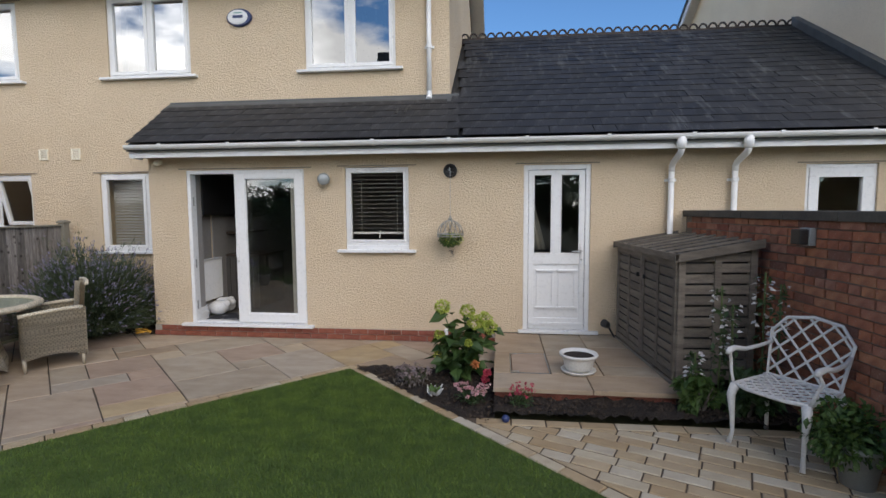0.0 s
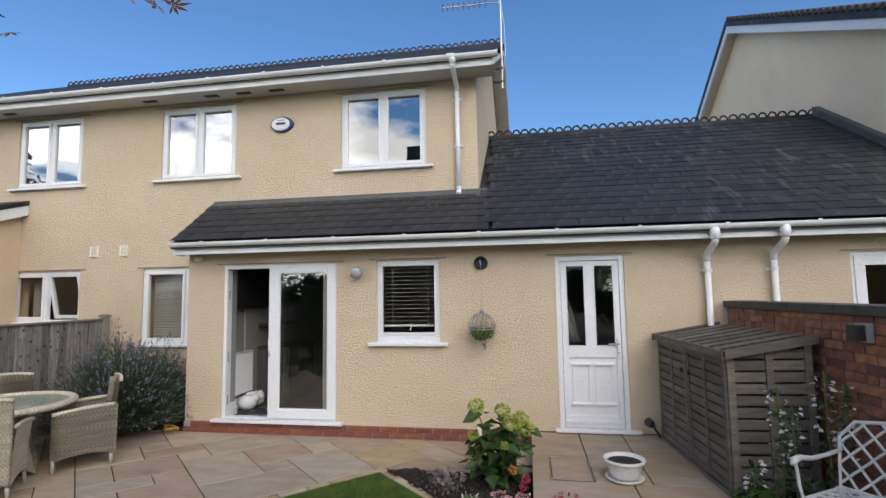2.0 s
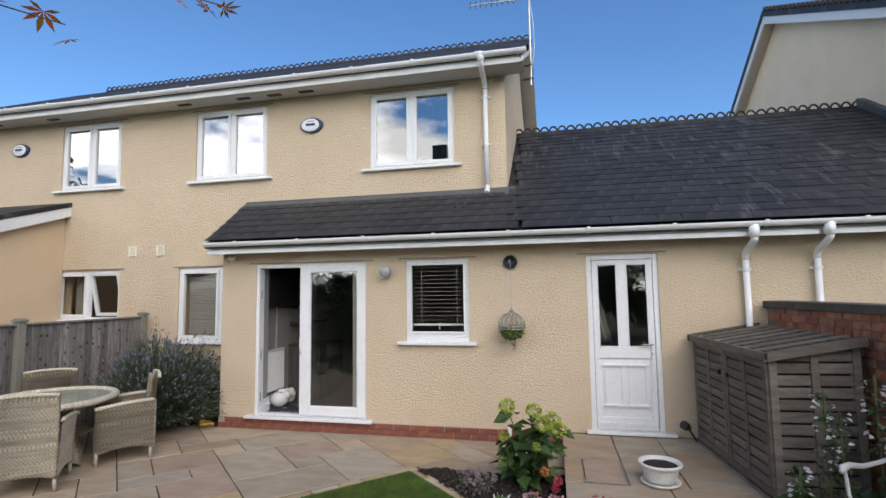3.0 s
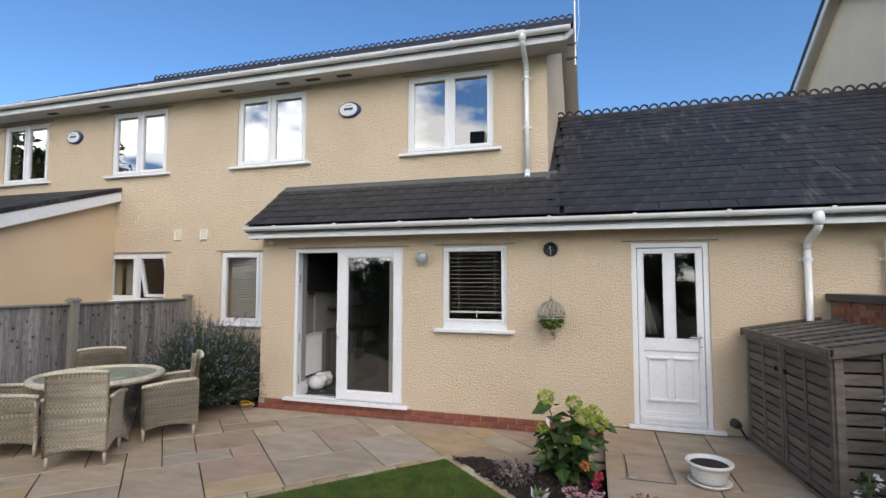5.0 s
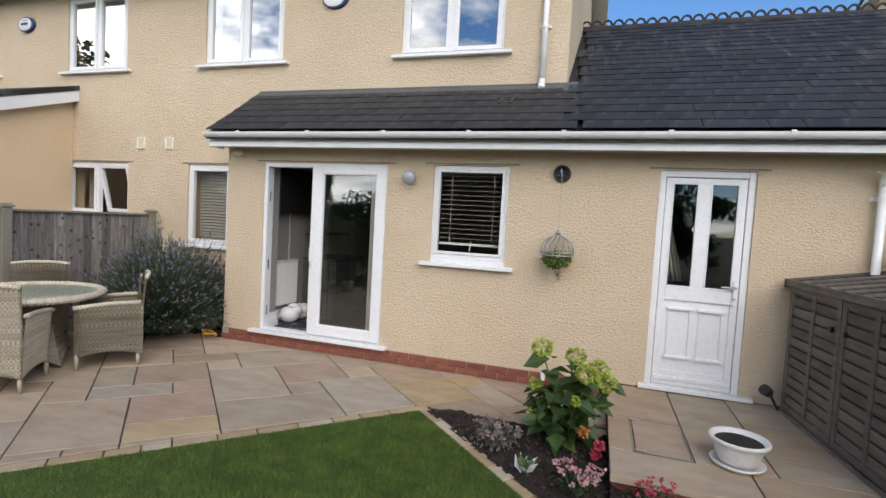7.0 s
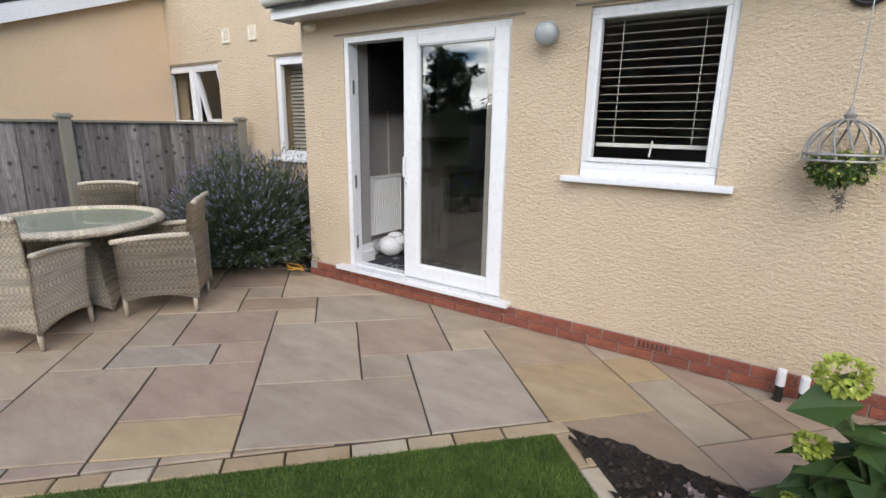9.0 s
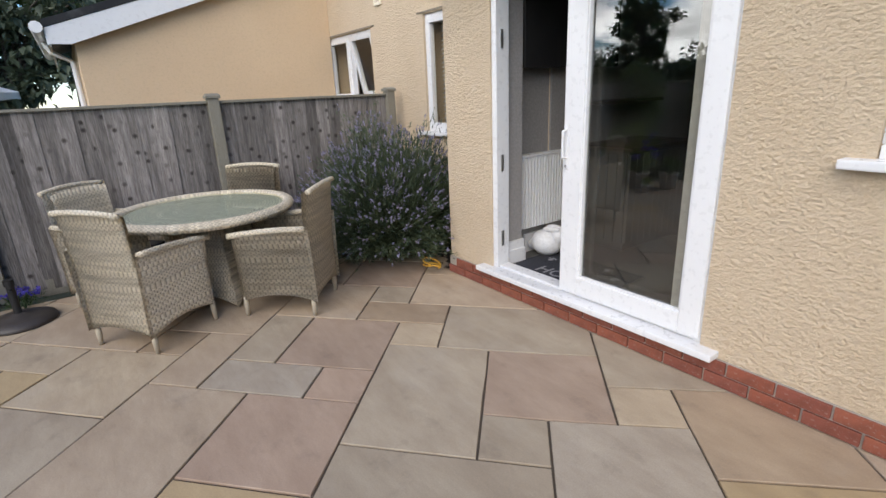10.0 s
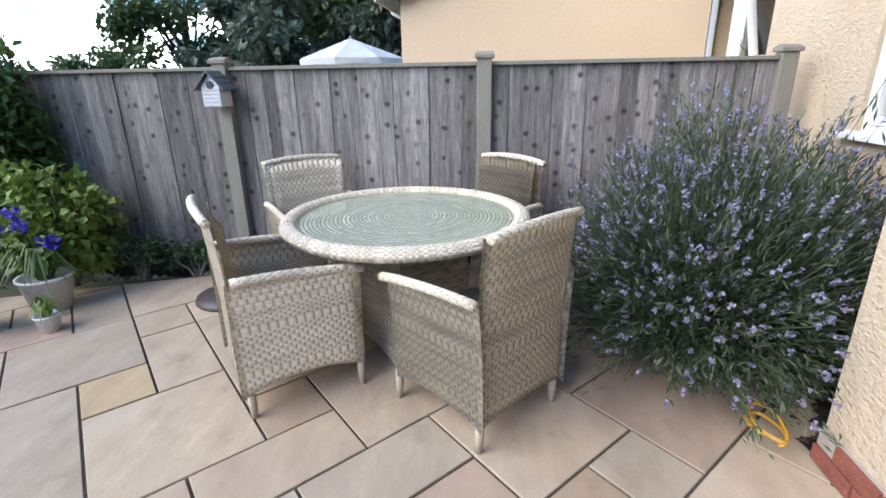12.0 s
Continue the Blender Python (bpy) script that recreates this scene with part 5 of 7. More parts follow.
# lumps of earth on the bare soil
rng = np.random.default_rng(31)
cv, cf = [], []
octa = ((0, 2, 4), (2, 1, 4), (1, 3, 4), (3, 0, 4), (2, 0, 5), (1, 2, 5), (3, 1, 5), (0, 3, 5))
for x0, x1, y0, y1, z, n in ((-1.2, 0.32, -2.38, -1.08, 0.0, 1500), (0.36, 2.7, -2.28, -1.95, 0.05, 900), (-6.2, -5.3, -8.0, -2.7, 0.01, 1200), (-6.2, -4.45, 0.0, 0.7, 0.005, 400)):
    for k in range(n):
        x, y = rng.uniform(x0, x1), rng.uniform(y0, y1)
        if z == 0.0 and (x + 1.25) * 1.34 + (y + 1.06) * 1.44 < 0.03:
            continue
        if x < -5.2 and y < -2.5 and (x + 6.0) * 0.75 + (y + 3.6) * 0.3 > -0.03:
            continue
        r = 0.004 + 0.014 * rng.random() ** 2
        b0 = len(cv)
        for d in ((1, 0, 0), (-1, 0, 0), (0, 1, 0), (0, -1, 0), (0, 0, 1), (0, 0, -1)):
            q = np.array(d) * r * rng.uniform(0.6, 1.3) + rng.normal(0, r * 0.25, 3)
            cv.append((x + q[0], y + q[1], z + 0.004 + q[2] * 0.8 + 0.012 * rng.random()))
        cf += [tuple(b0 + i for i in f) for f in octa]
M["clod"] = varied("soil_clod", (0.02, 0.013, 0.009), (0.07, 0.048, 0.033), 0.95, 30, 200, 0.5, 0.004, rnd="island")
clods = bpy.data.meshes.new("soil_lumps")
clods.from_pydata(cv, [], cf)
clods.materials.append(M["clod"])
tagged(new("soil_lumps", clods), "small dark lumps of earth on the beds", "soil", kind="stuff")

# lawn
lawn_poly = [uv_xy(*p) for p in ((-0.035, -0.11), (-6.2, -0.11), (-6.2, -7.5), (-0.035, -7.5))]
def lawn_mat():
    k = Mat("lawn_green", (0.05, 0.1, 0.02), 0.9)
    n = k.noise(0.9, 4, 0.6)
    f = k.noise(45, 3, 0.7)
    col = k.mix(k.ramp(n, 0.3, 0.7, 0, 1), (0.055, 0.09, 0.012), (0.08, 0.12, 0.018))
    col = k.mix(k.ramp(f, 0.35, 0.7, 0, 0.6), col, (0.02, 0.045, 0.01))
    k.base(col)
    k.bump(f, 0.8, 0.02)
    return k.m
def blade_mat():
    k = Mat("grass_blade", (0.05, 0.1, 0.02), 0.7)
    r = k.rnd(True)
    n = k.noise(5.0, 6, 0.7)
    col = k.mix(r, (0.062, 0.115, 0.012), (0.155, 0.225, 0.035))
    col = k.mix(k.ramp(n, 0.36, 0.62, 0, 0.8), col, (0.034, 0.070, 0.010))
    k.base(col)
    return k.m
M["lawn"], M["blade"] = lawn_mat(), blade_mat()
bm = bmesh.new()
prism(bm, lawn_poly, "z", -0.08, -0.012)
structure("lawn", bm, M["lawn"], "short dense green lawn", "lawn")


def mesh_from(name, verts, faces, mat, parent=None, smooth=False):
    me = bpy.data.meshes.new(name)
    me.from_pydata(verts, [], faces)
    me.materials.append(mat)
    if smooth:
        me.polygons.foreach_set("use_smooth", [True] * len(me.polygons))
    ob = new(name, me)
    if parent:
        ob.parent = parent
    return ob


rng = np.random.default_rng(5)
N = 170000
uu, vv = -0.04 - np.minimum(rng.exponential(1.9, N), 5.5 * rng.random(N) + 0.4), -0.112 - np.minimum(rng.exponential(1.9, N), 5.5 * rng.random(N) + 0.4)
cx_, sx_ = math.cos(ANG), math.sin(ANG)
gx, gy = TIP[0] + uu * cx_ - vv * sx_, TIP[1] + uu * sx_ + vv * cx_
ga = rng.random(N) * 2 * np.pi
gh = 0.014 + rng.random(N) * 0.014
gw = 0.0022
lean = rng.normal(0, 0.008, (N, 2))
base = np.stack([gx, gy, np.full(N, -0.013)], 1)
dx = np.stack([np.cos(ga) * gw, np.sin(ga) * gw, np.zeros(N)], 1)
tipv = base + np.stack([lean[:, 0], lean[:, 1], gh], 1)
verts = np.stack([base - dx, base + dx, tipv], 1).reshape(-1, 3)
faces = np.arange(3 * N).reshape(-1, 3)
tagged(mesh_from("grass", verts.tolist(), faces.tolist(), M["blade"]), "short green grass blades of the lawn", "grass", kind="stuff")


# ---- wicker furniture ----
def wicker_mat(name, uv):
    """Flat strands over and under upright stakes."""
    k = Mat(name, (0.4, 0.36, 0.27), 0.6, coords="UV" if uv else "Object")
    vec = k.co
    if not uv:
        sep = k.nt.nodes.new("ShaderNodeSeparateXYZ")
        k.link(k.co, sep.inputs[0])
        ma = k.nt.nodes.new("ShaderNodeMath")
        ma.operation = "MULTIPLY_ADD"
        ma.inputs[1].default_value = 0.9
        k.link(sep.outputs[1], ma.inputs[0])
        k.link(sep.outputs[0], ma.inputs[2])
        cb = k.nt.nodes.new("ShaderNodeCombineXYZ")
        k.link(ma.outputs[0], cb.inputs[0])
        k.link(sep.outputs[2], cb.inputs[1])
        vec = cb.outputs[0]
    sp = k.nt.nodes.new("ShaderNodeSeparateXYZ")
    k.link(vec, sp.inputs[0])

    def calc(op, a, b=0.0, c=0.0):
        n = k.nt.nodes.new("ShaderNodeMath")
        n.operation = op
        for q, v in enumerate((a, b, c)):
            if isinstance(v, (int, float)):
                n.inputs[q].default_value = v
            else:
                k.link(v, n.inputs[q])
        return n.outputs[0]

    def stretched(scale):
        mp = k.node("ShaderNodeMapping", Scale=scale)
        k.link(vec, mp.inputs["Vector"])
        return mp.outputs[0]

    # rows of three strands each pass over one stake and under the next; rows differ in height
    sway = k.noise(1.0, 2, 0.5, vec=stretched((0.01, 9, 1)))
    rows = calc("ADD", calc("MULTIPLY", sp.outputs[1], 1 / 0.019), calc("MULTIPLY", sway, 7.0))
    row = calc("FLOOR", rows)
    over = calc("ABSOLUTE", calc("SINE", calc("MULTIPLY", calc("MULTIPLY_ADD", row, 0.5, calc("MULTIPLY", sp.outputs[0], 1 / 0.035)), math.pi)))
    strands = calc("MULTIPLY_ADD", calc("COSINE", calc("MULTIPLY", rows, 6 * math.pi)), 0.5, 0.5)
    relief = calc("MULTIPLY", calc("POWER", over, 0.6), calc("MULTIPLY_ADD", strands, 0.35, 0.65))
    # colour follows the relief: shade in the dips between strands is painted in
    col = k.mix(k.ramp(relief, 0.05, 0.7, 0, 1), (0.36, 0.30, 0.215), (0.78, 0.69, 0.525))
    band = k.noise(1.0, 3, 0.6, vec=stretched((3.0, 42, 1)))
    col = k.mix(k.ramp(band, 0.42, 0.64, 0, 0.5), col, (0.34, 0.285, 0.20))
    fade = k.noise(5.0, 3, 0.6)
    col = k.mix(k.ramp(fade, 0.4, 0.7, 0, 0.3), col, (0.72, 0.66, 0.54))
    k.base(col)
    k.bump(relief, 0.8, 0.009)
    return k.m


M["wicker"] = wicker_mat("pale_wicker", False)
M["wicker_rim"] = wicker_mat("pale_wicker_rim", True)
M["cushion"] = varied("dark_grey_cushion", (0.055, 0.05, 0.047), (0.08, 0.075, 0.07), 0.95, 5, 150, 0.4, 0.003)
M["leg"] = varied("tan_leg", (0.46, 0.40, 0.30), (0.36, 0.31, 0.23), 0.6, 5, 80, 0.3, 0.003)


def sheet(name, fn, nu, nv, parent, thick, mat, lu=1.0, lv=1.0):
    """A woven panel: fn(s, t) gives a place for s, t from 0 to 1; UVs run in metres."""
    bm = bmesh.new()
    uvl = bm.loops.layers.uv.new("uv")
    grid = [[bm.verts.new(fn(i / nu, j / nv)) for j in range(nv + 1)] for i in range(nu + 1)]
    for i in range(nu):
        for j in range(nv):
            f = bm.faces.new((grid[i][j], grid[i + 1][j], grid[i + 1][j + 1], grid[i][j + 1]))
            for lp, (a, b) in zip(f.loops, ((i, j), (i + 1, j), (i + 1, j + 1), (i, j + 1))):
                lp[uvl].uv = (a / nu * lu, b / nv * lv)
    bmesh.ops.solidify(bm, geom=bm.faces[:], thickness=thick)
    return part(name, bm, mat, parent, smooth=True)


def uv_tube(name, pts, r, parent, mat, n=12, flat=1.0):
    bm = tube(bmesh.new(), pts, r, n)
    uvl = bm.loops.layers.uv.new("uv")
    for f in bm.faces:
        for lp in f.loops:
            c = lp.vert.co
            lp[uvl].uv = (c.z, (c.x + c.y) * 1.0)
    return part(name, bm, mat, parent, smooth=True)


def wicker_chair(at, rz, first=None):
    if first:
        return copy_thing(first, pose(*at, 0, 0, rz))
    c = thing("wicker_armchair", "pale grey woven wicker garden armchair at the round table", "chair", at, rz, "chairs round the table")
    W, D = 0.245, 0.53

    def arch(t, s, lift):
        return 0.115 + lift * (1 - (2 * s - 1) ** 2)

    # back: from low at the sides to a gently bowed, leaning top
    def back(s, t):
        x = -W - 0.02 + s * 2 * (W + 0.02)
        x *= 1 + 0.015 * t * t
        zb, zt = arch(0, s, 0.055), 0.915 + 0.02 * (1 - (2 * s - 1) ** 2)
        z = zb + t * (zt - zb)
        y = -0.005 - 0.02 * (1 - (2 * s - 1) ** 2) - 0.035 * (max(0, z - 0.42) / 0.5) ** 1.4
        return (x, y, z)
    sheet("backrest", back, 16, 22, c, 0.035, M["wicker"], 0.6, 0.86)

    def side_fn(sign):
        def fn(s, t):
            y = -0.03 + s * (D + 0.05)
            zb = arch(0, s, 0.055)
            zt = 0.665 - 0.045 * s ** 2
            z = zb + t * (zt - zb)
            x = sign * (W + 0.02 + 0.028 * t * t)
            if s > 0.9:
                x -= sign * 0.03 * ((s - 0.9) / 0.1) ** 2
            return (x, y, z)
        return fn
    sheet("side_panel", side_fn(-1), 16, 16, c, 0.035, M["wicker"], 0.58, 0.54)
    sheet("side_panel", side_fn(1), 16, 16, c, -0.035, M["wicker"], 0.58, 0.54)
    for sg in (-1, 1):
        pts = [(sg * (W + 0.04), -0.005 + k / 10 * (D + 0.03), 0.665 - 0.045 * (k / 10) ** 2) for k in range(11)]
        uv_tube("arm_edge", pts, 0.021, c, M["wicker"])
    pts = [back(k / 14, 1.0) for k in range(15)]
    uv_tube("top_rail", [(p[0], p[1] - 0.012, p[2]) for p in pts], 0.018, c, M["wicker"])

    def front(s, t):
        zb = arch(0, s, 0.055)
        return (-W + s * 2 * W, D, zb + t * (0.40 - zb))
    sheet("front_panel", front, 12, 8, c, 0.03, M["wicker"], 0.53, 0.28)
    part("seat_base", boxes((-W + 0.012, W - 0.012, 0.03, D - 0.02, 0.34, 0.37)), M["leg"], c)
    b = boxes((-W + 0.014, W - 0.014, 0.035, D - 0.025, 0.37, 0.435), bevel=0.02)
    part("cushion", b, M["cushion"], c, "dark grey seat cushion")

    def inner(s, t):
        x, y, z = back(s, 0.36 + 0.62 * t)
        return (x * 0.88, y + 0.045, z)
    sheet("back_lining", inner, 10, 8, c, 0.008, M["wicker"], 0.5, 0.5)
    for sx in (-W + 0.005, W - 0.005):
        for sy in (0.012, D - 0.005):
            b = tube(bmesh.new(), [(sx, sy, 0.15), (sx, sy, 0.08), (sx * 1.02, sy, 0.0)], 0.02, 10, True, [0.018, 0.019, 0.014])
            part("leg", b, M["leg"], c, smooth=True)
    return c


chair = wicker_chair((-4.478, -1.14, 0.0), 138.7)
wicker_chair((-4.625, -2.47, 0.0), 36.5, chair)
wicker_chair((-5.875, -2.53, 0.0), -50, chair)
wicker_chair((-5.92, -1.20, 0.0), 226.5, chair)


def table_glass_mat():
    """Wicker rings under a thin sheet of glass."""
    k = Mat("woven_table_top", (0.3, 0.3, 0.25), 0.35)
    sep = k.nt.nodes.new("ShaderNodeSeparateXYZ")
    k.link(k.co, sep.inputs[0])
    ln = k.nt.nodes.new("ShaderNodeVectorMath")
    ln.operation = "LENGTH"
    flat_ = k.node("ShaderNodeMapping", Scale=(1, 1, 0))
    k.link(k.co, flat_.inputs["Vector"])
    k.link(flat_.outputs[0], ln.inputs[0])
    rad_ = ln.outputs["Value"]
    at_ = k.nt.nodes.new("ShaderNodeMath")
    at_.operation = "ARCTAN2"
    k.link(sep.outputs[1], at_.inputs[0])
    k.link(sep.outputs[0], at_.inputs[1])
    cb = k.nt.nodes.new("ShaderNodeCombineXYZ")
    k.link(at_.outputs[0], cb.inputs[0])
    k.link(rad_, cb.inputs[1])
    br = k.nt.nodes.new("ShaderNodeTexBrick")
    for key, val in (("Scale", 1.0), ("Brick Width", 0.105), ("Row Height", 0.022), ("Mortar Size", 0.0045), ("Mortar Smooth", 0.7)):
        br.inputs[key].default_value = val
    br.inputs["Color1"].default_value = (0.70, 0.70, 0.60, 1)
    br.inputs["Color2"].default_value = (0.46, 0.47, 0.40, 1)
    br.inputs["Mortar"].default_value = (0.08, 0.08, 0.065, 1)
    k.link(cb.outputs[0], br.inputs["Vector"])
    rings = k.node("ShaderNodeTexNoise", Scale=1.0, Detail=3.0)
    mp = k.node("ShaderNodeMapping", Scale=(0.2, 26.0, 1.0))
    k.link(cb.outputs[0], mp.inputs["Vector"])
    k.link(mp.outputs[0], rings.inputs["Vector"])
    col = k.mix(k.ramp(rings.outputs["Fac"], 0.40, 0.60, 0, 0.65), br.outputs["Color"], (0.29, 0.315, 0.26))
    k.base(col)
    k.bump(br.outputs["Fac"], -0.6, 0.003)
    return k.m


M["table_weave"] = table_glass_mat()
tb = thing("round_table", "round pale wicker garden table with an inset glass top", "table", (-5.27, -1.745, 0.0))
R = 0.672
bm = bmesh.new()
lathe(bm, [(0.0, 0.700), (R - 0.03, 0.700), (R - 0.03, 0.716), (0.0, 0.716)], 64)
part("woven_top", bm, M["table_weave"], tb)
bm = bmesh.new()
prof = [(R - 0.045 + 0.045 * math.cos(a), 0.712 + 0.036 * math.sin(a)) for a in [2 * math.pi * k / 12 for k in range(13)]]
lathe(bm, prof, 96)
uvl = bm.loops.layers.uv.new("uv")
for f in bm.faces:
    angs = [math.atan2(lp.vert.co.y, lp.vert.co.x) for lp in f.loops]
    for lp, a in zip(f.loops, angs):
        if max(angs) - min(angs) > 3 and a < 0:
            a += 2 * math.pi
        lp[uvl].uv = (lp.vert.co.z * 1.2 + (R - math.hypot(lp.vert.co.x, lp.vert.co.y)), a * R)
part("rim", bm, M["wicker_rim"], tb, "woven wicker rim", smooth=True)
bm = bmesh.new()
lathe(bm, [(R - 0.05, 0.722), (R - 0.05, 0.728), (0.0, 0.728)], 64)
g = part("glass_top", bm, M["table_glass"], tb, "clear glass disc")
g.visible_shadow = False
for k in range(4):
    a = math.pi / 4 + k * math.pi / 2 + radians(3)

    def panel(s, t, a=a):
        half = 0.30 - 0.10 * t + 0.03 * (2 * t - 1) ** 2
        d = 0.30 - 0.10 * t + 0.03 * (2 * t - 1) ** 2
        x = (2 * s - 1) * half
        zb = 0.02 + 0.10 * (1 - (2 * s - 1) ** 2)
        z = zb + t * (0.69 - zb)
        return (x * math.cos(a) - d * math.sin(a), x * math.sin(a) + d * math.cos(a), z)
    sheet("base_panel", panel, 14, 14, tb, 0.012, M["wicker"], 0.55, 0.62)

pb = thing("parasol_stand", "dark round cast parasol stand with a short tube", "parasol stand", (-5.66, -3.08, 0))
M["cast"] = varied("dark_brown_cast", (0.035, 0.028, 0.024), (0.05, 0.042, 0.036), 0.5, 6, 60, 0.2, 0.002)
part("plate", lathe(bmesh.new(), [(0.0, 0.0), (0.225, 0.0), (0.232, 0.012), (0.222, 0.035), (0.15, 0.06), (0.05, 0.075), (0.04, 0.085), (0.0, 0.085)], 40), M["cast"], pb, smooth=True)
part("tube", tube(bmesh.new(), [(0, 0, 0.07), (0, 0, 0.34)], 0.026, 14), M["black"], pb)
part("collar", lathe(bmesh.new(), [(0.026, 0.30), (0.033, 0.30), (0.033, 0.345), (0.0, 0.345)], 14), M["black"], pb)
part("knob", tube(bmesh.new(), [(0.026, 0, 0.27), (0.07, 0, 0.27)], 0.009, 8), M["black"], pb)

# birdhouse on the third post
bh = thing("birdhouse", "small pale grey birdhouse with a dark slatted roof", "birdhouse", (FX + 0.115, -3.225, 1.262), -6)
M["bird_white"] = varied("pale_painted_wood", (0.50, 0.50, 0.50), (0.42, 0.42, 0.42), 0.7, 8, 60, 0.3, 0.003)
bm = bmesh.new()
prism(bm, [(-0.07, 0.0), (0.07, 0.0), (0.07, 0.14), (0.0, 0.215), (-0.07, 0.14)], "x", -0.06, 0.06)
part("body", bm, M["bird_white"], bh)
for k in range(5):
    part("clapboard", boxes((0.06, 0.066, -0.069, 0.069, 0.006 + k * 0.026, 0.028 + k * 0.026)), M["bird_white"], bh)
bm = tube(bmesh.new(), [(0.058, 0, 0.145), (0.07, 0, 0.145)], 0.026, 16)
part("entrance_hole", bm, M["black"], bh)
for sg in (-1, 1):
    for k in range(3):
        y0_, y1_ = 0.0 + k * 0.036, 0.042 + k * 0.036
        bm = bmesh.new()
        prism(bm, [(sg * y0_, 0.238 - y0_ * 1.05 - k * 0.002), (sg * y1_, 0.238 - y1_ * 1.05 + 0.004), (sg * y1_, 0.228 - y1_ * 1.05), (sg * y0_, 0.226 - y0_ * 1.05)], "x", -0.075, 0.09)
        part("roof_slat", bm, M["lead"], bh)

# ---- store shed ----
# roof board colour darkened to paint the shaded gaps between the battens
M["shed_dark"] = varied("gap_shade_board", (0.022, 0.020, 0.017), (0.05, 0.045, 0.036), 0.9, 4, 60, 0.5, 0.004)
SX0, SX1, SY0, SY1, SZ = 1.88, 2.56, -1.75, -0.08, 0.147
shed = thing("storage_shed", "weathered grey slatted timber bin store with a sloping roof", "shed", (0, 0, 0))
hl, hr = 1.315, 1.43


def roof_at(x):
    return hl + (hr - hl) * (x - SX0) / (SX1 - SX0)


for x, y in ((SX0 + 0.03, SY0 + 0.03), (SX0 + 0.03, SY1 - 0.03), (SX1 - 0.03, SY0 + 0.03), (SX1 - 0.03, SY1 - 0.03), ((SX0 + SX1) / 2, SY0 + 0.025)):
    part("post", boxes((x - 0.03, x + 0.03, y - 0.03, y + 0.03, SZ, roof_at(x) - 0.03), bevel=0.004), M["shedwood"], shed)
k = 0
z = SZ + 0.04
while z < 1.28:
    for xa, xb in ((SX0 + 0.06, (SX0 + SX1) / 2 - 0.03), ((SX0 + SX1) / 2 + 0.03, SX1 - 0.06)):
        part("slat", boxes((xa, xb, SY0 + 0.012, SY0 + 0.03, z, z + 0.078), bevel=0.002), M["shedwood"], shed)
    z += 0.097
# added black sheet that paints the shade in the gaps between the slats
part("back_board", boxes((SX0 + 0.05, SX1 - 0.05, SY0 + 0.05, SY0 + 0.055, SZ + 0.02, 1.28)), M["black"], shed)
part("rear_board", boxes((SX1 - 0.03, SX1, SY0 + 0.06, SY1 - 0.06, SZ + 0.02, 1.38)), M["shedwood"], shed)
ym = (SY0 + SY1) / 2
for ya, yb in ((SY0 + 0.02, ym - 0.006), (ym + 0.006, SY1 - 0.02)):
    b = bmesh.new()
    for q in ((ya, ya + 0.055), ((ya + yb) / 2 - 0.025, (ya + yb) / 2 + 0.025), (yb - 0.055, yb)):
        box(b, SX0 - 0.022, SX0 + 0.0, q[0], q[1], SZ + 0.03, 1.27, 0.003)
    for q in ((SZ + 0.03, SZ + 0.085), (1.215, 1.27)):
        box(b, SX0 - 0.021, SX0 - 0.001, ya + 0.055, yb - 0.055, q[0], q[1], 0.003)
    dr = part("door", b, M["shedwood"], shed)
    # black sheet standing in for the shade behind the door slats
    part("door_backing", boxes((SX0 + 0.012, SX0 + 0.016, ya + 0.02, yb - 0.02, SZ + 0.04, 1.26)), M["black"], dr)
    z = SZ + 0.09
    while z < 1.20:
        part("slat", boxes((SX0 - 0.012, SX0 + 0.008, ya + 0.05, yb - 0.05, z, z + 0.069), bevel=0.002), M["shedwood"], dr)
        z += 0.087
    hx = yb - 0.085 if yb < ym else ya + 0.085
    part("handle", boxes((SX0 - 0.05, SX0 - 0.022, hx - 0.012, hx + 0.012, 1.0, 1.045), bevel=0.006), M["black"], dr, "black pull handle")
b = bmesh.new()
box(b, SX0 - 0.055, SX0 - 0.025, SY0 - 0.05, SY1 + 0.03, hl - 0.05, hl + 0.012, 0.003)
part("eave_board", b, M["shedwood"], shed)
for yy in (SY0 - 0.05, SY1 + 0.005):
    b = bmesh.new()
    prism(b, [(SX0 - 0.06, roof_at(SX0 - 0.06) - 0.055), (SX1 + 0.03, roof_at(SX1 + 0.03) - 0.055), (SX1 + 0.03, roof_at(SX1 + 0.03) + 0.02), (SX0 - 0.06, roof_at(SX0 - 0.06) + 0.02)], "y", yy, yy + 0.028)
    part("roof_edge", b, M["shedwood"], shed)
n = 9
for i in range(n):
    xa = SX0 - 0.05 + (SX1 - SX0 + 0.07) * i / n
    xb = xa + (SX1 - SX0 + 0.07) / n - 0.026
    b = bmesh.new()
    prism(b, [(xa, roof_at(xa) - 0.012), (xb, roof_at(xb) - 0.012), (xb, roof_at(xb) + 0.004), (xa, roof_at(xa) + 0.004)], "y", SY0 - 0.02, SY1 + 0.005)
    part("roof_board", b, M["shed_dark"], shed)
for yy in [SY0 + 0.14 + 0.21 * i for i in range(int((SY1 - SY0 - 0.1) / 0.21))]:
    b = bmesh.new()
    prism(b, [(SX0 - 0.05, roof_at(SX0 - 0.05) + 0.004), (SX1 + 0.02, roof_at(SX1 + 0.02) + 0.004), (SX1 + 0.02, roof_at(SX1 + 0.02) + 0.02), (SX0 - 0.05, roof_at(SX0 - 0.05) + 0.02)], "y", yy, yy + 0.045)
    part("batten", b, M["shedwood"], shed)
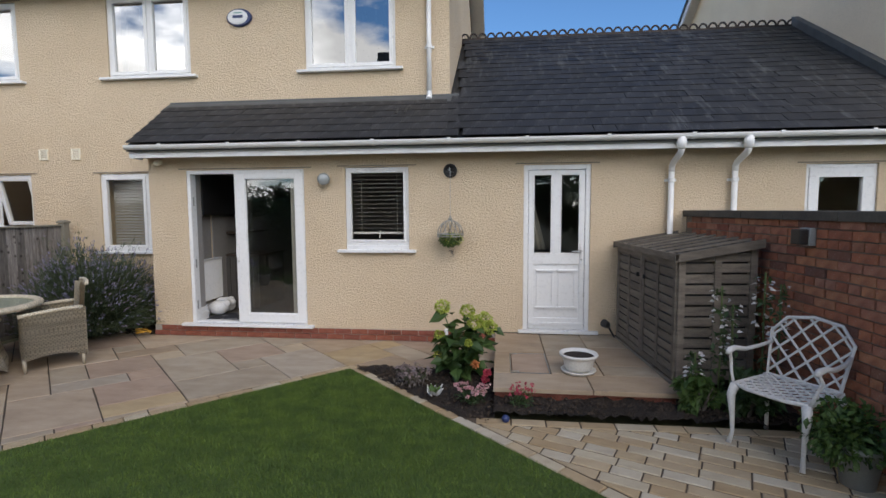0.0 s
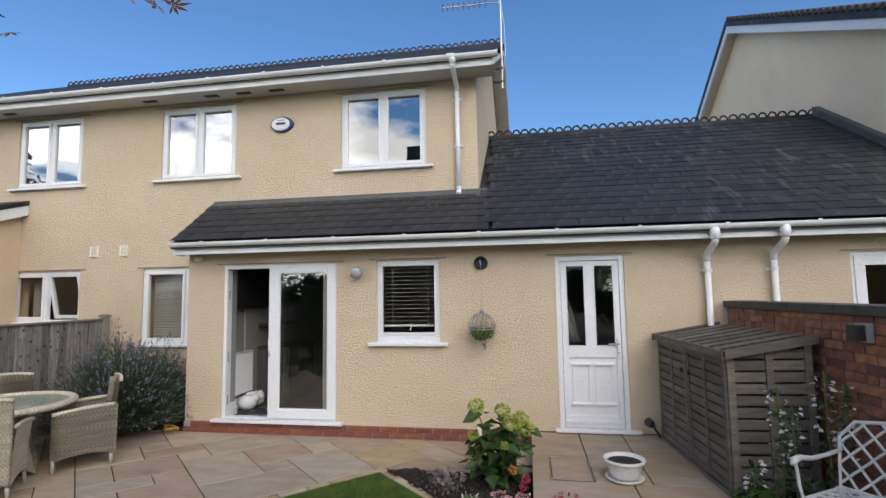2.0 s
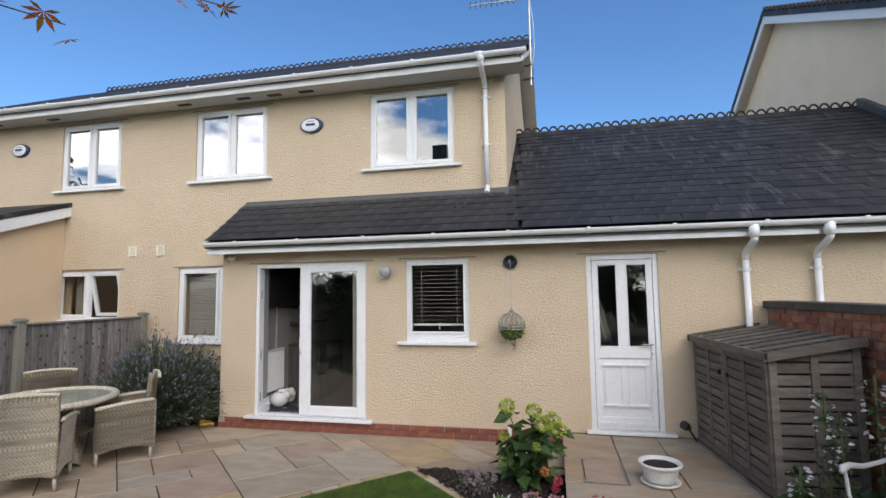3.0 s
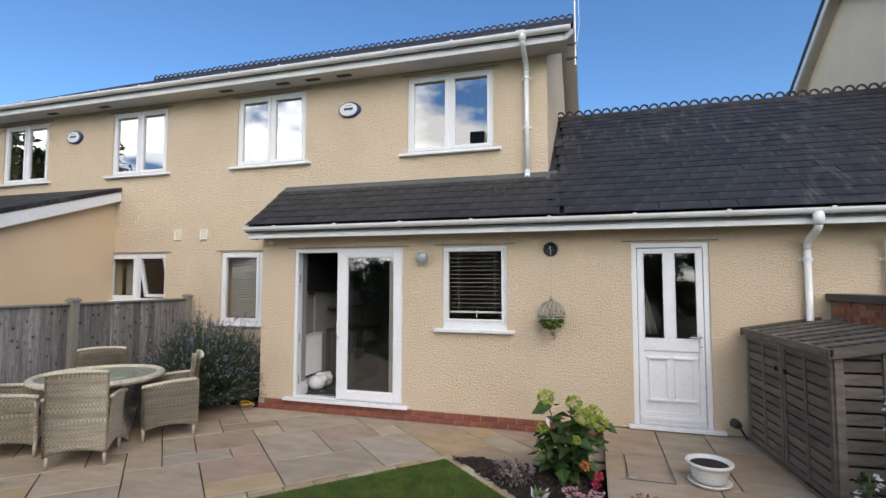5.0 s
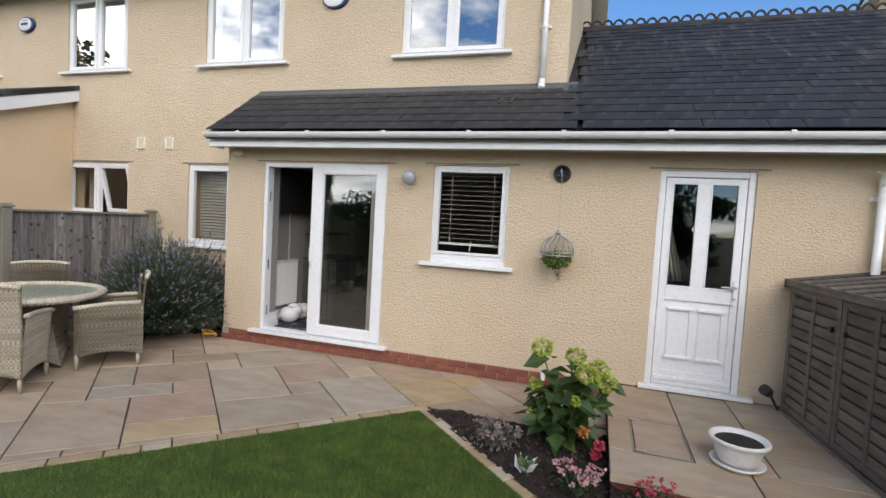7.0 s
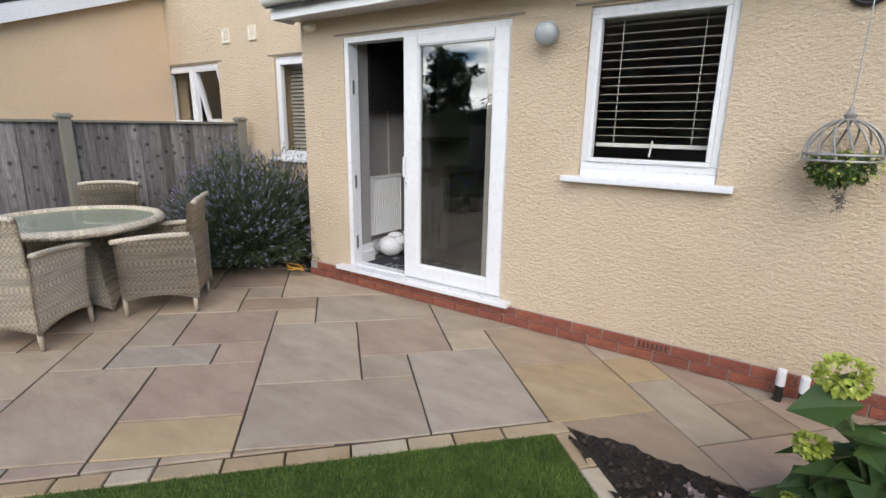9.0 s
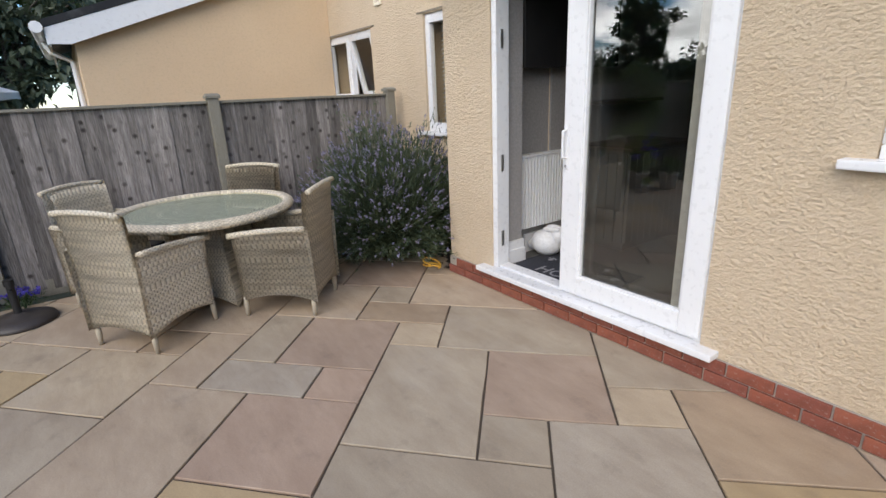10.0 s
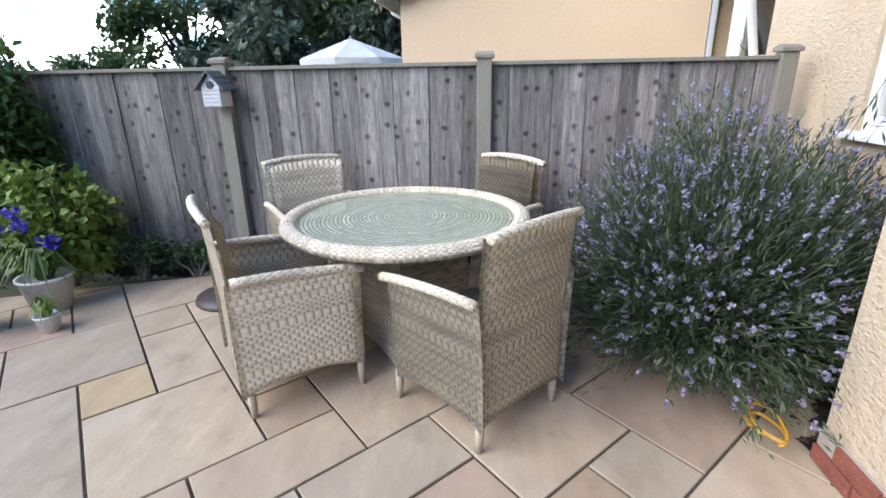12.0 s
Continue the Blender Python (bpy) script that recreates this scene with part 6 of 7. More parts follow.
# black sheet under the roof, in place of the shade between its boards
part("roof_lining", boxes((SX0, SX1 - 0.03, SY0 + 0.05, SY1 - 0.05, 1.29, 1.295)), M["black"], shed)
part("kick_board", boxes((SX0 - 0.05, SX0 - 0.024, SY0, SY1, SZ, SZ + 0.025), bevel=0.003), M["shedwood"], shed)

shed.matrix_world = Matrix.Translation((1.80, -0.08, 0)) @ Matrix.Rotation(radians(4.5), 4, "Z") @ Matrix.Translation((-1.858, 0.08, 0))

# ---- cast metal chair ----
M["white_metal"] = varied("white_painted_metal", (0.62, 0.61, 0.59), (0.54, 0.53, 0.51), 0.45, 6, 70, 0.15, 0.002)


def lattice(outline, pitch, ang, r):
    """Crossing bars inside a convex outline (pairs)."""
    bars = []
    for a in (ang, -ang):
        d = (math.cos(a), math.sin(a))
        nrm = (-d[1], d[0])
        k = -20
        while k <= 20:
            o = (nrm[0] * k * pitch, nrm[1] * k * pitch)
            lo, hi = -5.0, 5.0
            for p, q in zip(outline, outline[1:] + outline[:1]):
                e = (q[0] - p[0], q[1] - p[1])
                nn = (-e[1], e[0])
                num = (p[0] - o[0]) * nn[0] + (p[1] - o[1]) * nn[1]
                den = d[0] * nn[0] + d[1] * nn[1]
                if abs(den) < 1e-9:
                    if num > 0:
                        lo, hi = 1, 0
                    continue
                t = num / den
                if den > 0:
                    lo = max(lo, t)
                else:
                    hi = min(hi, t)
            if hi - lo > 0.02:
                bars.append(((o[0] + d[0] * lo, o[1] + d[1] * lo), (o[0] + d[0] * hi, o[1] + d[1] * hi)))
            k += 1
    return bars


mchair = thing("metal_garden_chair", "white cast metal garden armchair with a lattice back and seat", "chair", (2.40, -2.61, 0.0), 125)
# the seat faces local +y; the legs stand at +-0.22
so = [(-0.24, -0.22), (0.24, -0.22), (0.25, 0.20), (0.12, 0.25), (-0.12, 0.25), (-0.25, 0.20)]
bm = bmesh.new()
tube(bm, [(p[0], p[1], 0.44) for p in so + so[:1]], 0.013, 8)
part("seat_frame", bm, M["white_metal"], mchair)
for p, q in lattice(so, 0.062, radians(45), 0.006):
    part("seat_bar", tube(bmesh.new(), [(p[0], p[1], 0.442), ((p[0] + q[0]) / 2, (p[1] + q[1]) / 2, 0.436), (q[0], q[1], 0.442)], 0.0085, 6), M["white_metal"], mchair)
bo = [(-0.24, 0.0), (0.24, 0.0), (0.27, 0.33), (0.18, 0.45), (0.0, 0.48), (-0.18, 0.45), (-0.27, 0.33)]


def back_at(p, bulge=0.0):
    return (p[0], -0.22 - p[1] * 0.28 - bulge, 0.45 + p[1] * 0.97)


bm = bmesh.new()
tube(bm, [back_at(p) for p in bo + bo[:1]], 0.013, 8)
part("back_frame", bm, M["white_metal"], mchair)
for p, q in lattice(bo, 0.098, radians(48), 0.008):
    m_ = ((p[0] + q[0]) / 2, (p[1] + q[1]) / 2)
    part("back_bar", tube(bmesh.new(), [back_at(p), back_at(m_, 0.012), back_at(q)], 0.0095, 6), M["white_metal"], mchair)
for sg in (-1, 1):
    pts = [(sg * 0.255, -0.30, 0.69), (sg * 0.28, -0.16, 0.665), (sg * 0.29, 0.0, 0.66), (sg * 0.295, 0.13, 0.685), (sg * 0.29, 0.20, 0.68), (sg * 0.285, 0.225, 0.655)]
    part("armrest", tube(bmesh.new(), pts, 0.02, 8, True, [0.013, 0.015, 0.017, 0.02, 0.024, 0.02]), M["white_metal"], mchair, smooth=True)
    part("arm_support", tube(bmesh.new(), [(sg * 0.285, 0.20, 0.67), (sg * 0.30, 0.16, 0.60), (sg * 0.275, 0.19, 0.52), (sg * 0.25, 0.20, 0.44)], 0.011, 8), M["white_metal"], mchair, smooth=True)
    for yy, bow in ((0.205, 1), (-0.215, -1)):
        pts = [(sg * 0.235, yy, 0.44), (sg * 0.25, yy + bow * 0.022, 0.36), (sg * 0.24, yy + bow * 0.015, 0.22), (sg * 0.235, yy + bow * 0.012, 0.08), (sg * 0.245, yy + bow * 0.035, 0.0)]
        part("leg", tube(bmesh.new(), pts, 0.02, 10, True, [0.034, 0.03, 0.018, 0.014, 0.018]), M["white_metal"], mchair, smooth=True)

# ---- pots ----
M["white_pot"] = varied("white_glazed_pot", (0.68, 0.67, 0.64), (0.60, 0.59, 0.56), 0.35, 5, 50, 0.1, 0.002)
pot = thing("bowl_planter", "white round bowl planter with bare soil on a saucer", "planter", (1.14, -1.48, 0.148))
part("saucer", lathe(bmesh.new(), [(0.0, 0.0), (0.145, 0.0), (0.165, 0.02), (0.168, 0.028), (0.155, 0.03), (0.14, 0.016), (0.0, 0.016)], 36), M["white_pot"], pot, smooth=True)
part("bowl", lathe(bmesh.new(), [(0.0, 0.018), (0.11, 0.018), (0.13, 0.05), (0.15, 0.13), (0.158, 0.15), (0.178, 0.16), (0.185, 0.175), (0.18, 0.188), (0.165, 0.186), (0.155, 0.165), (0.14, 0.155)], 40), M["white_pot"], pot, smooth=True)
part("soil", lathe(bmesh.new(), [(0.155, 0.158), (0.08, 0.166), (0.0, 0.162)], 24), M["soil"], pot, "dark dry soil")


# ---- plants ----
def leaf_mat(name, c1, c2, rough=0.55):
    k = Mat(name, c1, rough)
    r = k.rnd(True)
    n = k.noise(2.5, 3, 0.6)
    col = k.mix(r, c1, c2)
    col = k.mix(k.ramp(n, 0.3, 0.7, 0.35, 0.0), col, tuple(x * 0.55 for x in c1))
    k.base(col)
    k.b.inputs["Subsurface Weight"].default_value = 0.0
    tr = k.nt.nodes.new("ShaderNodeBsdfTranslucent")
    k.link(col, tr.inputs[0])
    mix = k.nt.nodes.new("ShaderNodeMixShader")
    mix.inputs[0].default_value = 0.25
    k.link(k.b.outputs[0], mix.inputs[1])
    k.link(tr.outputs[0], mix.inputs[2])
    out = k.nt.nodes["Material Output"]
    k.link(mix.outputs[0], out.inputs[0])
    return k.m


M["leaf_dark"] = leaf_mat("dark_green_leaf", (0.022, 0.050, 0.014), (0.050, 0.095, 0.026))
M["leaf_mid"] = leaf_mat("green_leaf", (0.045, 0.095, 0.020), (0.10, 0.17, 0.035))
M["leaf_hyd"] = leaf_mat("hydrangea_leaf", (0.03, 0.07, 0.018), (0.075, 0.13, 0.03))
M["leaf_lime"] = leaf_mat("lime_green_leaf", (0.12, 0.20, 0.03), (0.24, 0.30, 0.06))
M["floret_lime"] = leaf_mat("lime_floret", (0.34, 0.42, 0.05), (0.52, 0.56, 0.12))
M["tree_leaf"] = leaf_mat("tree_leaf", (0.048, 0.085, 0.026), (0.12, 0.165, 0.055))
M["tree_grey"] = leaf_mat("grey_green_leaf", (0.06, 0.085, 0.05), (0.13, 0.16, 0.10))
M["lav_leaf"] = leaf_mat("lavender_leaf", (0.042, 0.066, 0.030), (0.125, 0.155, 0.088))
M["lav_flower"] = leaf_mat("lavender_flower", (0.21, 0.19, 0.275), (0.37, 0.345, 0.46))
M["blue_petal"] = leaf_mat("blue_petal", (0.05, 0.04, 0.35), (0.12, 0.09, 0.5))
M["pink_petal"] = leaf_mat("pink_petal", (0.55, 0.22, 0.26), (0.75, 0.55, 0.52))
M["red_petal"] = leaf_mat("crimson_petal", (0.40, 0.03, 0.07), (0.55, 0.08, 0.12))
M["white_petal"] = leaf_mat("white_petal", (0.62, 0.60, 0.60), (0.75, 0.74, 0.72))
M["orange_petal"] = leaf_mat("orange_petal", (0.6, 0.22, 0.08), (0.7, 0.32, 0.12))
M["maple"] = leaf_mat("red_green_maple_leaf", (0.58, 0.13, 0.04), (0.34, 0.20, 0.05))
M["twig"] = varied("grey_brown_twig", (0.12, 0.10, 0.085), (0.18, 0.155, 0.135), 0.85)
M["stem"] = varied("green_stem", (0.06, 0.10, 0.03), (0.10, 0.13, 0.05), 0.7)
M["bark"] = varied("grey_bark", (0.06, 0.05, 0.04), (0.11, 0.095, 0.08), 0.9, 4, 30, 0.7, 0.02, stretch=(3, 3, 0.6))


def leaves(name, pts, size, mat, parent, rs, aspect=0.5, outward=None, droop=0.25, jitter=0.35):
    """Many pointed leaves, each a folded diamond of four corners and a midrib."""
    pts = np.asarray(pts, float)
    n = len(pts)
    d = rs.normal(0, 1, (n, 3))
    if outward is not None:
        d = d * 0.7 + outward
    d[:, 2] -= droop
    d /= np.linalg.norm(d, axis=1)[:, None] + 1e-9
    up = rs.normal(0, 0.4, (n, 3)) + np.array([0, 0, 1.0])
    side = np.cross(d, up)
    side /= np.linalg.norm(side, axis=1)[:, None] + 1e-9
    nrm = np.cross(side, d)
    L = (size * (1 + rs.uniform(-jitter, jitter, n)))[:, None]
    w = L * aspect * 0.5
    base, tip = pts - d * L * 0.5, pts + d * L * 0.5 - nrm * L * 0.08
    mid = pts - d * L * 0.05
    l, r = mid - side * w + nrm * w * 0.35, mid + side * w + nrm * w * 0.35
    verts = np.stack([base, l, tip, r, mid], 1).reshape(-1, 3)
    k = np.arange(n)[:, None] * 5
    faces = np.concatenate([k + [0, 4, 1], k + [1, 4, 2], k + [0, 3, 4], k + [4, 3, 2]], 0)
    return mesh_from(name, verts.tolist(), faces.tolist(), mat, parent)


def ball(rs, n, c, r, shell=0.5):
    d = rs.normal(0, 1, (n, 3))
    d /= np.linalg.norm(d, axis=1)[:, None]
    q = (shell + (1 - shell) * rs.random(n))[:, None]
    return np.array(c) + d * q * np.array(r), d


def shrub(name, label, category, at, r, clumps, per, size, mat, seed, aspect=0.5, floor=0.03, stems=6):
    rs = np.random.default_rng(seed)
    s = thing(name, label, category, at)
    pts, outs = [], []
    for _ in range(clumps):
        c, d = ball(rs, 1, (0, 0, r[2] * 0.95), np.array(r) * 0.72, 0.55)
        p, o = ball(rs, per, c[0], np.array(r) * 0.33, 0.3)
        pts.append(p)
        outs.append(o * 0.5 + d * 0.7)
    pts, outs = np.concatenate(pts), np.concatenate(outs)
    keep = pts[:, 2] > floor
    leaves("foliage", pts[keep], size, mat, s, rs, aspect, outs[keep])
    for k in range(stems):
        a = rs.random() * 6.28
        e = (math.cos(a) * r[0] * 0.5, math.sin(a) * r[1] * 0.5, r[2] * rs.uniform(0.9, 1.5))
        part("stem", tube(bmesh.new(), [(0.02 * math.cos(a), 0.02 * math.sin(a), 0.0), (e[0] * 0.4, e[1] * 0.4, e[2] * 0.5), e], 0.008, 5, True, [0.012, 0.008, 0.004]), M["twig"], s)
    return s


def blossoms(parent, centres, r, n, size, mat, seed, name="flower_head", aspect=0.9):
    rs = np.random.default_rng(seed)
    for c in centres:
        p, o = ball(rs, n, c, (r, r, r * 0.85), 0.75)
        leaves(name, p, size, mat, parent, rs, aspect, o * 1.5, 0.0)


# hydrangea in the bed
hy = thing("hydrangea", "leafy hydrangea with lime green flower heads", "shrub", (0.02, -1.32, -0.02))
rs = np.random.default_rng(3)
heads = [(-0.22, -0.03, 0.76), (0.03, 0.06, 0.70), (0.12, -0.05, 0.60), (0.20, 0.10, 0.60), (-0.26, 0.0, 0.46), (-0.26, -0.04, 0.26), (0.26, -0.02, 0.55), (0.05, -0.16, 0.42)]
for h_ in heads:
    part("stem", tube(bmesh.new(), [(h_[0] * 0.15, h_[1] * 0.15, 0.0), (h_[0] * 0.5, h_[1] * 0.5, h_[2] * 0.55), (h_[0], h_[1], h_[2] - 0.04)], 0.007, 6), M["stem"], hy)
pts = []
outs = []
for h_ in heads:
    for k in range(17):
        t = rs.uniform(0.2, 0.92)
        a = rs.random() * 6.28
        o = np.array([math.cos(a), math.sin(a), 0.1])
        pts.append(np.array([h_[0] * t, h_[1] * t, h_[2] * t]) + o * rs.uniform(0.05, 0.13))
        outs.append(o * 2.2)
for k in range(75):
    a = rs.random() * 6.28
    q = rs.uniform(0.05, 0.27)
    pts.append(np.array([q * math.cos(a), q * math.sin(a), rs.uniform(0.08, 0.45)]))
    outs.append(np.array([math.cos(a), math.sin(a), 0.0]) * 2)
leaves("foliage", pts, 0.165, M["leaf_hyd"], hy, rs, 0.80, np.array(outs), 0.5)
for i, h_ in enumerate(heads):
    rr = (0.085, 0.08, 0.09, 0.098, 0.055, 0.06, 0.085, 0.045)[i]
    blossoms(hy, [h_], rr, int(260 * rr / 0.08), 0.024, M["floret_lime"], 40 + i)
blossoms(hy, [(0.12, -0.2, 0.22)], 0.045, 60, 0.03, M["orange_petal"], 60)
blossoms(hy, [(0.24, -0.2, 0.14), (0.22, -0.22, 0.08)], 0.04, 50, 0.03, M["red_petal"], 61)


def small_flowers(name, label, at, r, h, leaf, petal, seed, n=30, head=0.022):
    p = thing(name, label, "flower", at)
    rs = np.random.default_rng(seed)
    pts, o = ball(rs, n * 14, (0, 0, h * 0.4), (r, r, h * 0.45), 0.2)
    keep = pts[:, 2] > 0.0
    leaves("foliage", pts[keep], 0.035, leaf, p, rs, 0.35, o[keep])
    bm = bmesh.new()
    heads = []
    for k in range(n):
        a, q = rs.random() * 6.28, r * math.sqrt(rs.random())
        e = (q * math.cos(a), q * math.sin(a), h * rs.uniform(0.7, 1.05))
        tube(bm, [(e[0] * 0.3, e[1] * 0.3, 0.0), e], 0.002, 4)
        heads.append(e)
    part("stems", bm, M["stem"], p)
    pp, oo = [], []
    for e in heads:
        q, d = ball(rs, 9, e, (head, head, head * 0.8), 0.5)
        pp.append(q)
        oo.append(d)
    tagged(leaves("bloom", np.concatenate(pp), 0.022, petal, p, rs, 0.9, np.concatenate(oo), 0), kind="stuff")
    return p


M["heather_leaf"] = leaf_mat("heather_twig", (0.10, 0.085, 0.075), (0.20, 0.17, 0.15))
M["heather_bloom"] = leaf_mat("faded_heather_bloom", (0.24, 0.18, 0.18), (0.36, 0.29, 0.28))
small_flowers("phlox", "low plant with pale pink and white flowers", (0.13, -1.97, 0.0), 0.16, 0.14, M["leaf_dark"], M["pink_petal"], 70, 34)
small_flowers("snapdragon", "crimson pink flowering plant in the bed", (0.57, -2.15, 0.0), 0.12, 0.24, M["leaf_dark"], M["red_petal"], 71, 18)
small_flowers("heather", "greyish twiggy heather in the bed", (-0.49, -1.55, 0.0), 0.2, 0.16, M["heather_leaf"], M["heather_bloom"], 72, 46)
hos = thing("hosta", "small hosta with white-edged leaves", "plant", (-0.21, -1.93, 0.0))
rs = np.random.default_rng(8)
leaves("foliage", [(0.05 * math.cos(a), 0.05 * math.sin(a), 0.07) for a in np.linspace(0, 6, 9)], 0.13, M["white_petal"], hos, rs, 0.4, np.array([(math.cos(a), math.sin(a), 1.4) for a in np.linspace(0, 6, 9)]) * 2)
leaves("inner_leaves", [(0.03 * math.cos(a), 0.03 * math.sin(a), 0.08) for a in np.linspace(0.4, 6.4, 7)], 0.10, M["leaf_mid"], hos, rs, 0.4, np.array([(math.cos(a), math.sin(a), 1.4) for a in np.linspace(0.4, 6.4, 7)]) * 2)
bm = bmesh.new()
bmesh.ops.create_icosphere(bm, subdivisions=3, radius=0.032)
gb = part("glass_ball", bm, M["alarm_blue"], smooth=True)
gb.location = (0.43, -2.37, 0.03)
tagged(gb, "small blue glass ball on the soil", "ornament")

# lavender against the corner
lav = thing("lavender", "large grey-green lavender bush in purple flower", "shrub", (-5.28, -0.10, 0.0))
rs = np.random.default_rng(21)
nst = 3400
sv, sf, fv, ff, lp, lo = [], [], [], [], [], []
for k in range(nst):
    a = rs.random() * 6.283
    e = rs.random() ** 0.6
    el = math.acos(rs.uniform(0.02, 1.0))
    d = np.array([math.sin(el) * math.cos(a), math.sin(el) * math.sin(a), math.cos(el)])
    L = rs.uniform(0.55, 1.0) + 0.16 * noise.noise(Vector((d[0] * 2.3, d[1] * 2.3, d[2] * 2.3))) + (0.18 if rs.random() < 0.06 else 0.0)
    tip = np.array([d[0] * 0.94, d[1] * 0.92, 0.16 + d[2] * 1.14]) * np.array([L, L, L])
    tip[2] = max(tip[2], 0.10)
    if tip[0] > 0:
        tip[0] *= 1.12
    if tip[1] > 0.72 and tip[0] > -1.1:
        tip[1] = 0.72 * rs.uniform(0.8, 1.0)
    if tip[1] > 0.04 and tip[0] > 0.78:
        tip[0] = 0.78
    root = np.array([d[0] * 0.22, d[1] * 0.25, 0.02])
    midp = root * 0.45 + tip * 0.55 + np.array([0, 0, 0.07])
    for (p, q, w0, w1) in ((root, midp, 0.003, 0.002), (midp, tip, 0.002, 0.0012)):
        sd = np.cross(q - p, rs.normal(0, 1, 3))
        sd /= np.linalg.norm(sd) + 1e-9
        b0 = len(sv)
        sv += [p - sd * w0, p + sd * w0, q + sd * w1, q - sd * w1]
        sf.append([b0, b0 + 1, b0 + 2, b0 + 3])
    dirn = (tip - midp) / (np.linalg.norm(tip - midp) + 1e-9)
    for j in range(30):
        t = rs.uniform(0.1, 1.0) ** 0.8
        pt = (root * (1 - t) + midp * t) if rs.random() < 0.45 else (midp * (1 - t) + tip * t)
        lp.append(pt + rs.normal(0, 0.02, 3))
        lo.append(dirn * 2.0)
    if rs.random() < (0.58 if tip[2] > 0.45 else 0.24):
        sl = rs.uniform(0.035, 0.07)
        for j in range(14):
            t = rs.random()
            pt = tip + dirn * (sl * (t - 0.3))
            fv.append(pt + rs.normal(0, 0.0045 * (1.2 - 0.6 * t), 3))
            ff.append(dirn * 0.8)
tagged(mesh_from("stem_mass", [tuple(p) for p in sv], sf, M["lav_leaf"], lav), kind="stuff")
leaves("foliage", lp, 0.05, M["lav_leaf"], lav, rs, 0.19, np.array(lo), 0.0)
tagged(leaves("bloom", fv, 0.017, M["lav_flower"], lav, rs, 0.8, np.array(ff), 0.0), kind="stuff")

M["yellow"] = varied("yellow_hose", (0.55, 0.30, 0.04), (0.48, 0.26, 0.03), 0.5)
bm = bmesh.new()
tube(bm, [(-4.47 + 0.10 * math.cos(a) * (1 + 0.1 * math.sin(3 * a)), -0.16 + 0.06 * math.sin(a), 0.03 + 0.05 * (1 + math.sin(a * 0.5)) * 0.7 + 0.02 * a / 6) for a in np.linspace(0, 12, 50)], 0.008, 6)
tagged(part("hose", bm, M["yellow"]), "short coil of yellow hose at the wall foot", "hose")

# hanging basket
hbk = thing("hanging_basket", "grey wire globe hanging basket with trailing plants", "basket", (-0.238, -0.15, 1.40))
M["wire"] = varied("grey_wire", (0.25, 0.24, 0.22), (0.32, 0.31, 0.28), 0.5, metal=0.4)
for k in range(14):
    a = 2 * math.pi * k / 14
    pts = [(0.162 * math.cos(a + 0.5 * t) * math.sin(math.pi * (0.06 + 0.5 * t)), 0.135 * math.sin(a + 0.5 * t) * math.sin(math.pi * (0.06 + 0.5 * t)), 0.17 * math.cos(math.pi * (0.06 + 0.5 * t)) + 0.02) for t in np.linspace(0, 1, 8)]
    part("rib", tube(bmesh.new(), pts, 0.0055, 5), M["wire"], hbk)
for z, r in ((0.02, 0.162), (-0.01, 0.162), (0.185, 0.03)):
    part("hoop", tube(bmesh.new(), [(r * math.cos(a), r * 0.84 * math.sin(a), z) for a in np.linspace(0, 2 * math.pi, 25)], 0.007, 5), M["wire"], hbk)
part("finial", lathe(bmesh.new(), [(0.0, 0.19), (0.022, 0.19), (0.03, 0.21), (0.014, 0.225), (0.01, 0.245), (0.0, 0.25)], 12), M["wire"], hbk)
part("chain", tube(bmesh.new(), [(0, 0, 0.24), (0.0, 0.0, 0.80)], 0.003, 5), M["metal"], hbk)
rs = np.random.default_rng(31)
p, o = ball(rs, 700, (0, 0, -0.055), (0.15, 0.125, 0.09), 0.6)
leaves("foliage", p, 0.035, M["leaf_mid"], hbk, rs, 0.5, o)
p, o = ball(rs, 90, (0.02, -0.02, -0.20), (0.05, 0.04, 0.09), 0.1)
leaves("trailing_stems", p, 0.03, M["twig"], hbk, rs, 0.3, o)
p, o = ball(rs, 120, (0.03, -0.03, -0.04), (0.16, 0.13, 0.085), 0.85)
tagged(leaves("floret", p, 0.02, M["floret_lime"], hbk, rs, 0.8, o), kind="stuff")

# spot on a stake, and solar stakes by the plinth
sp = thing("garden_spotlight", "black garden spotlight leaning on the wall", "light", (1.72, -0.16, 0.146))
part("stake", tube(bmesh.new(), [(0.06, 0.02, 0.0), (-0.03, -0.02, 0.15)], 0.011, 8), M["black"], sp)
part("lamp_head", tube(bmesh.new(), [(-0.02, -0.0, 0.14), (-0.05, -0.03, 0.17), (-0.09, -0.06, 0.20)], 0.04, 12, True, [0.025, 0.045, 0.05]), M["black"], sp)
for x, y in ((-0.30, -0.10), (-0.19, -0.13)):
    st = thing("solar_stake", "white capped dark solar stake light by the plinth", "light", (x, y, 0.0), group="solar stakes")
    part("stake", tube(bmesh.new(), [(0, 0, 0), (0, 0, 0.10)], 0.022, 10), M["black"], st)
    part("cap", lathe(bmesh.new(), [(0.022, 0.10), (0.024, 0.10), (0.024, 0.19), (0.02, 0.2), (0.0, 0.2)], 12), M["upvc"], st, "white cap")

wl = thing("flood_light", "small black and grey floodlight on the brick wall", "light", (2.785, -2.143, 1.50), 5)
part("back_box", boxes((-0.05, 0.0, -0.06, 0.06, -0.07, 0.07), bevel=0.006), M["grey_lamp"], wl)
part("lamp_head", boxes((-0.12, -0.05, -0.05, 0.06, -0.06, 0.06), bevel=0.012), M["black"], wl)

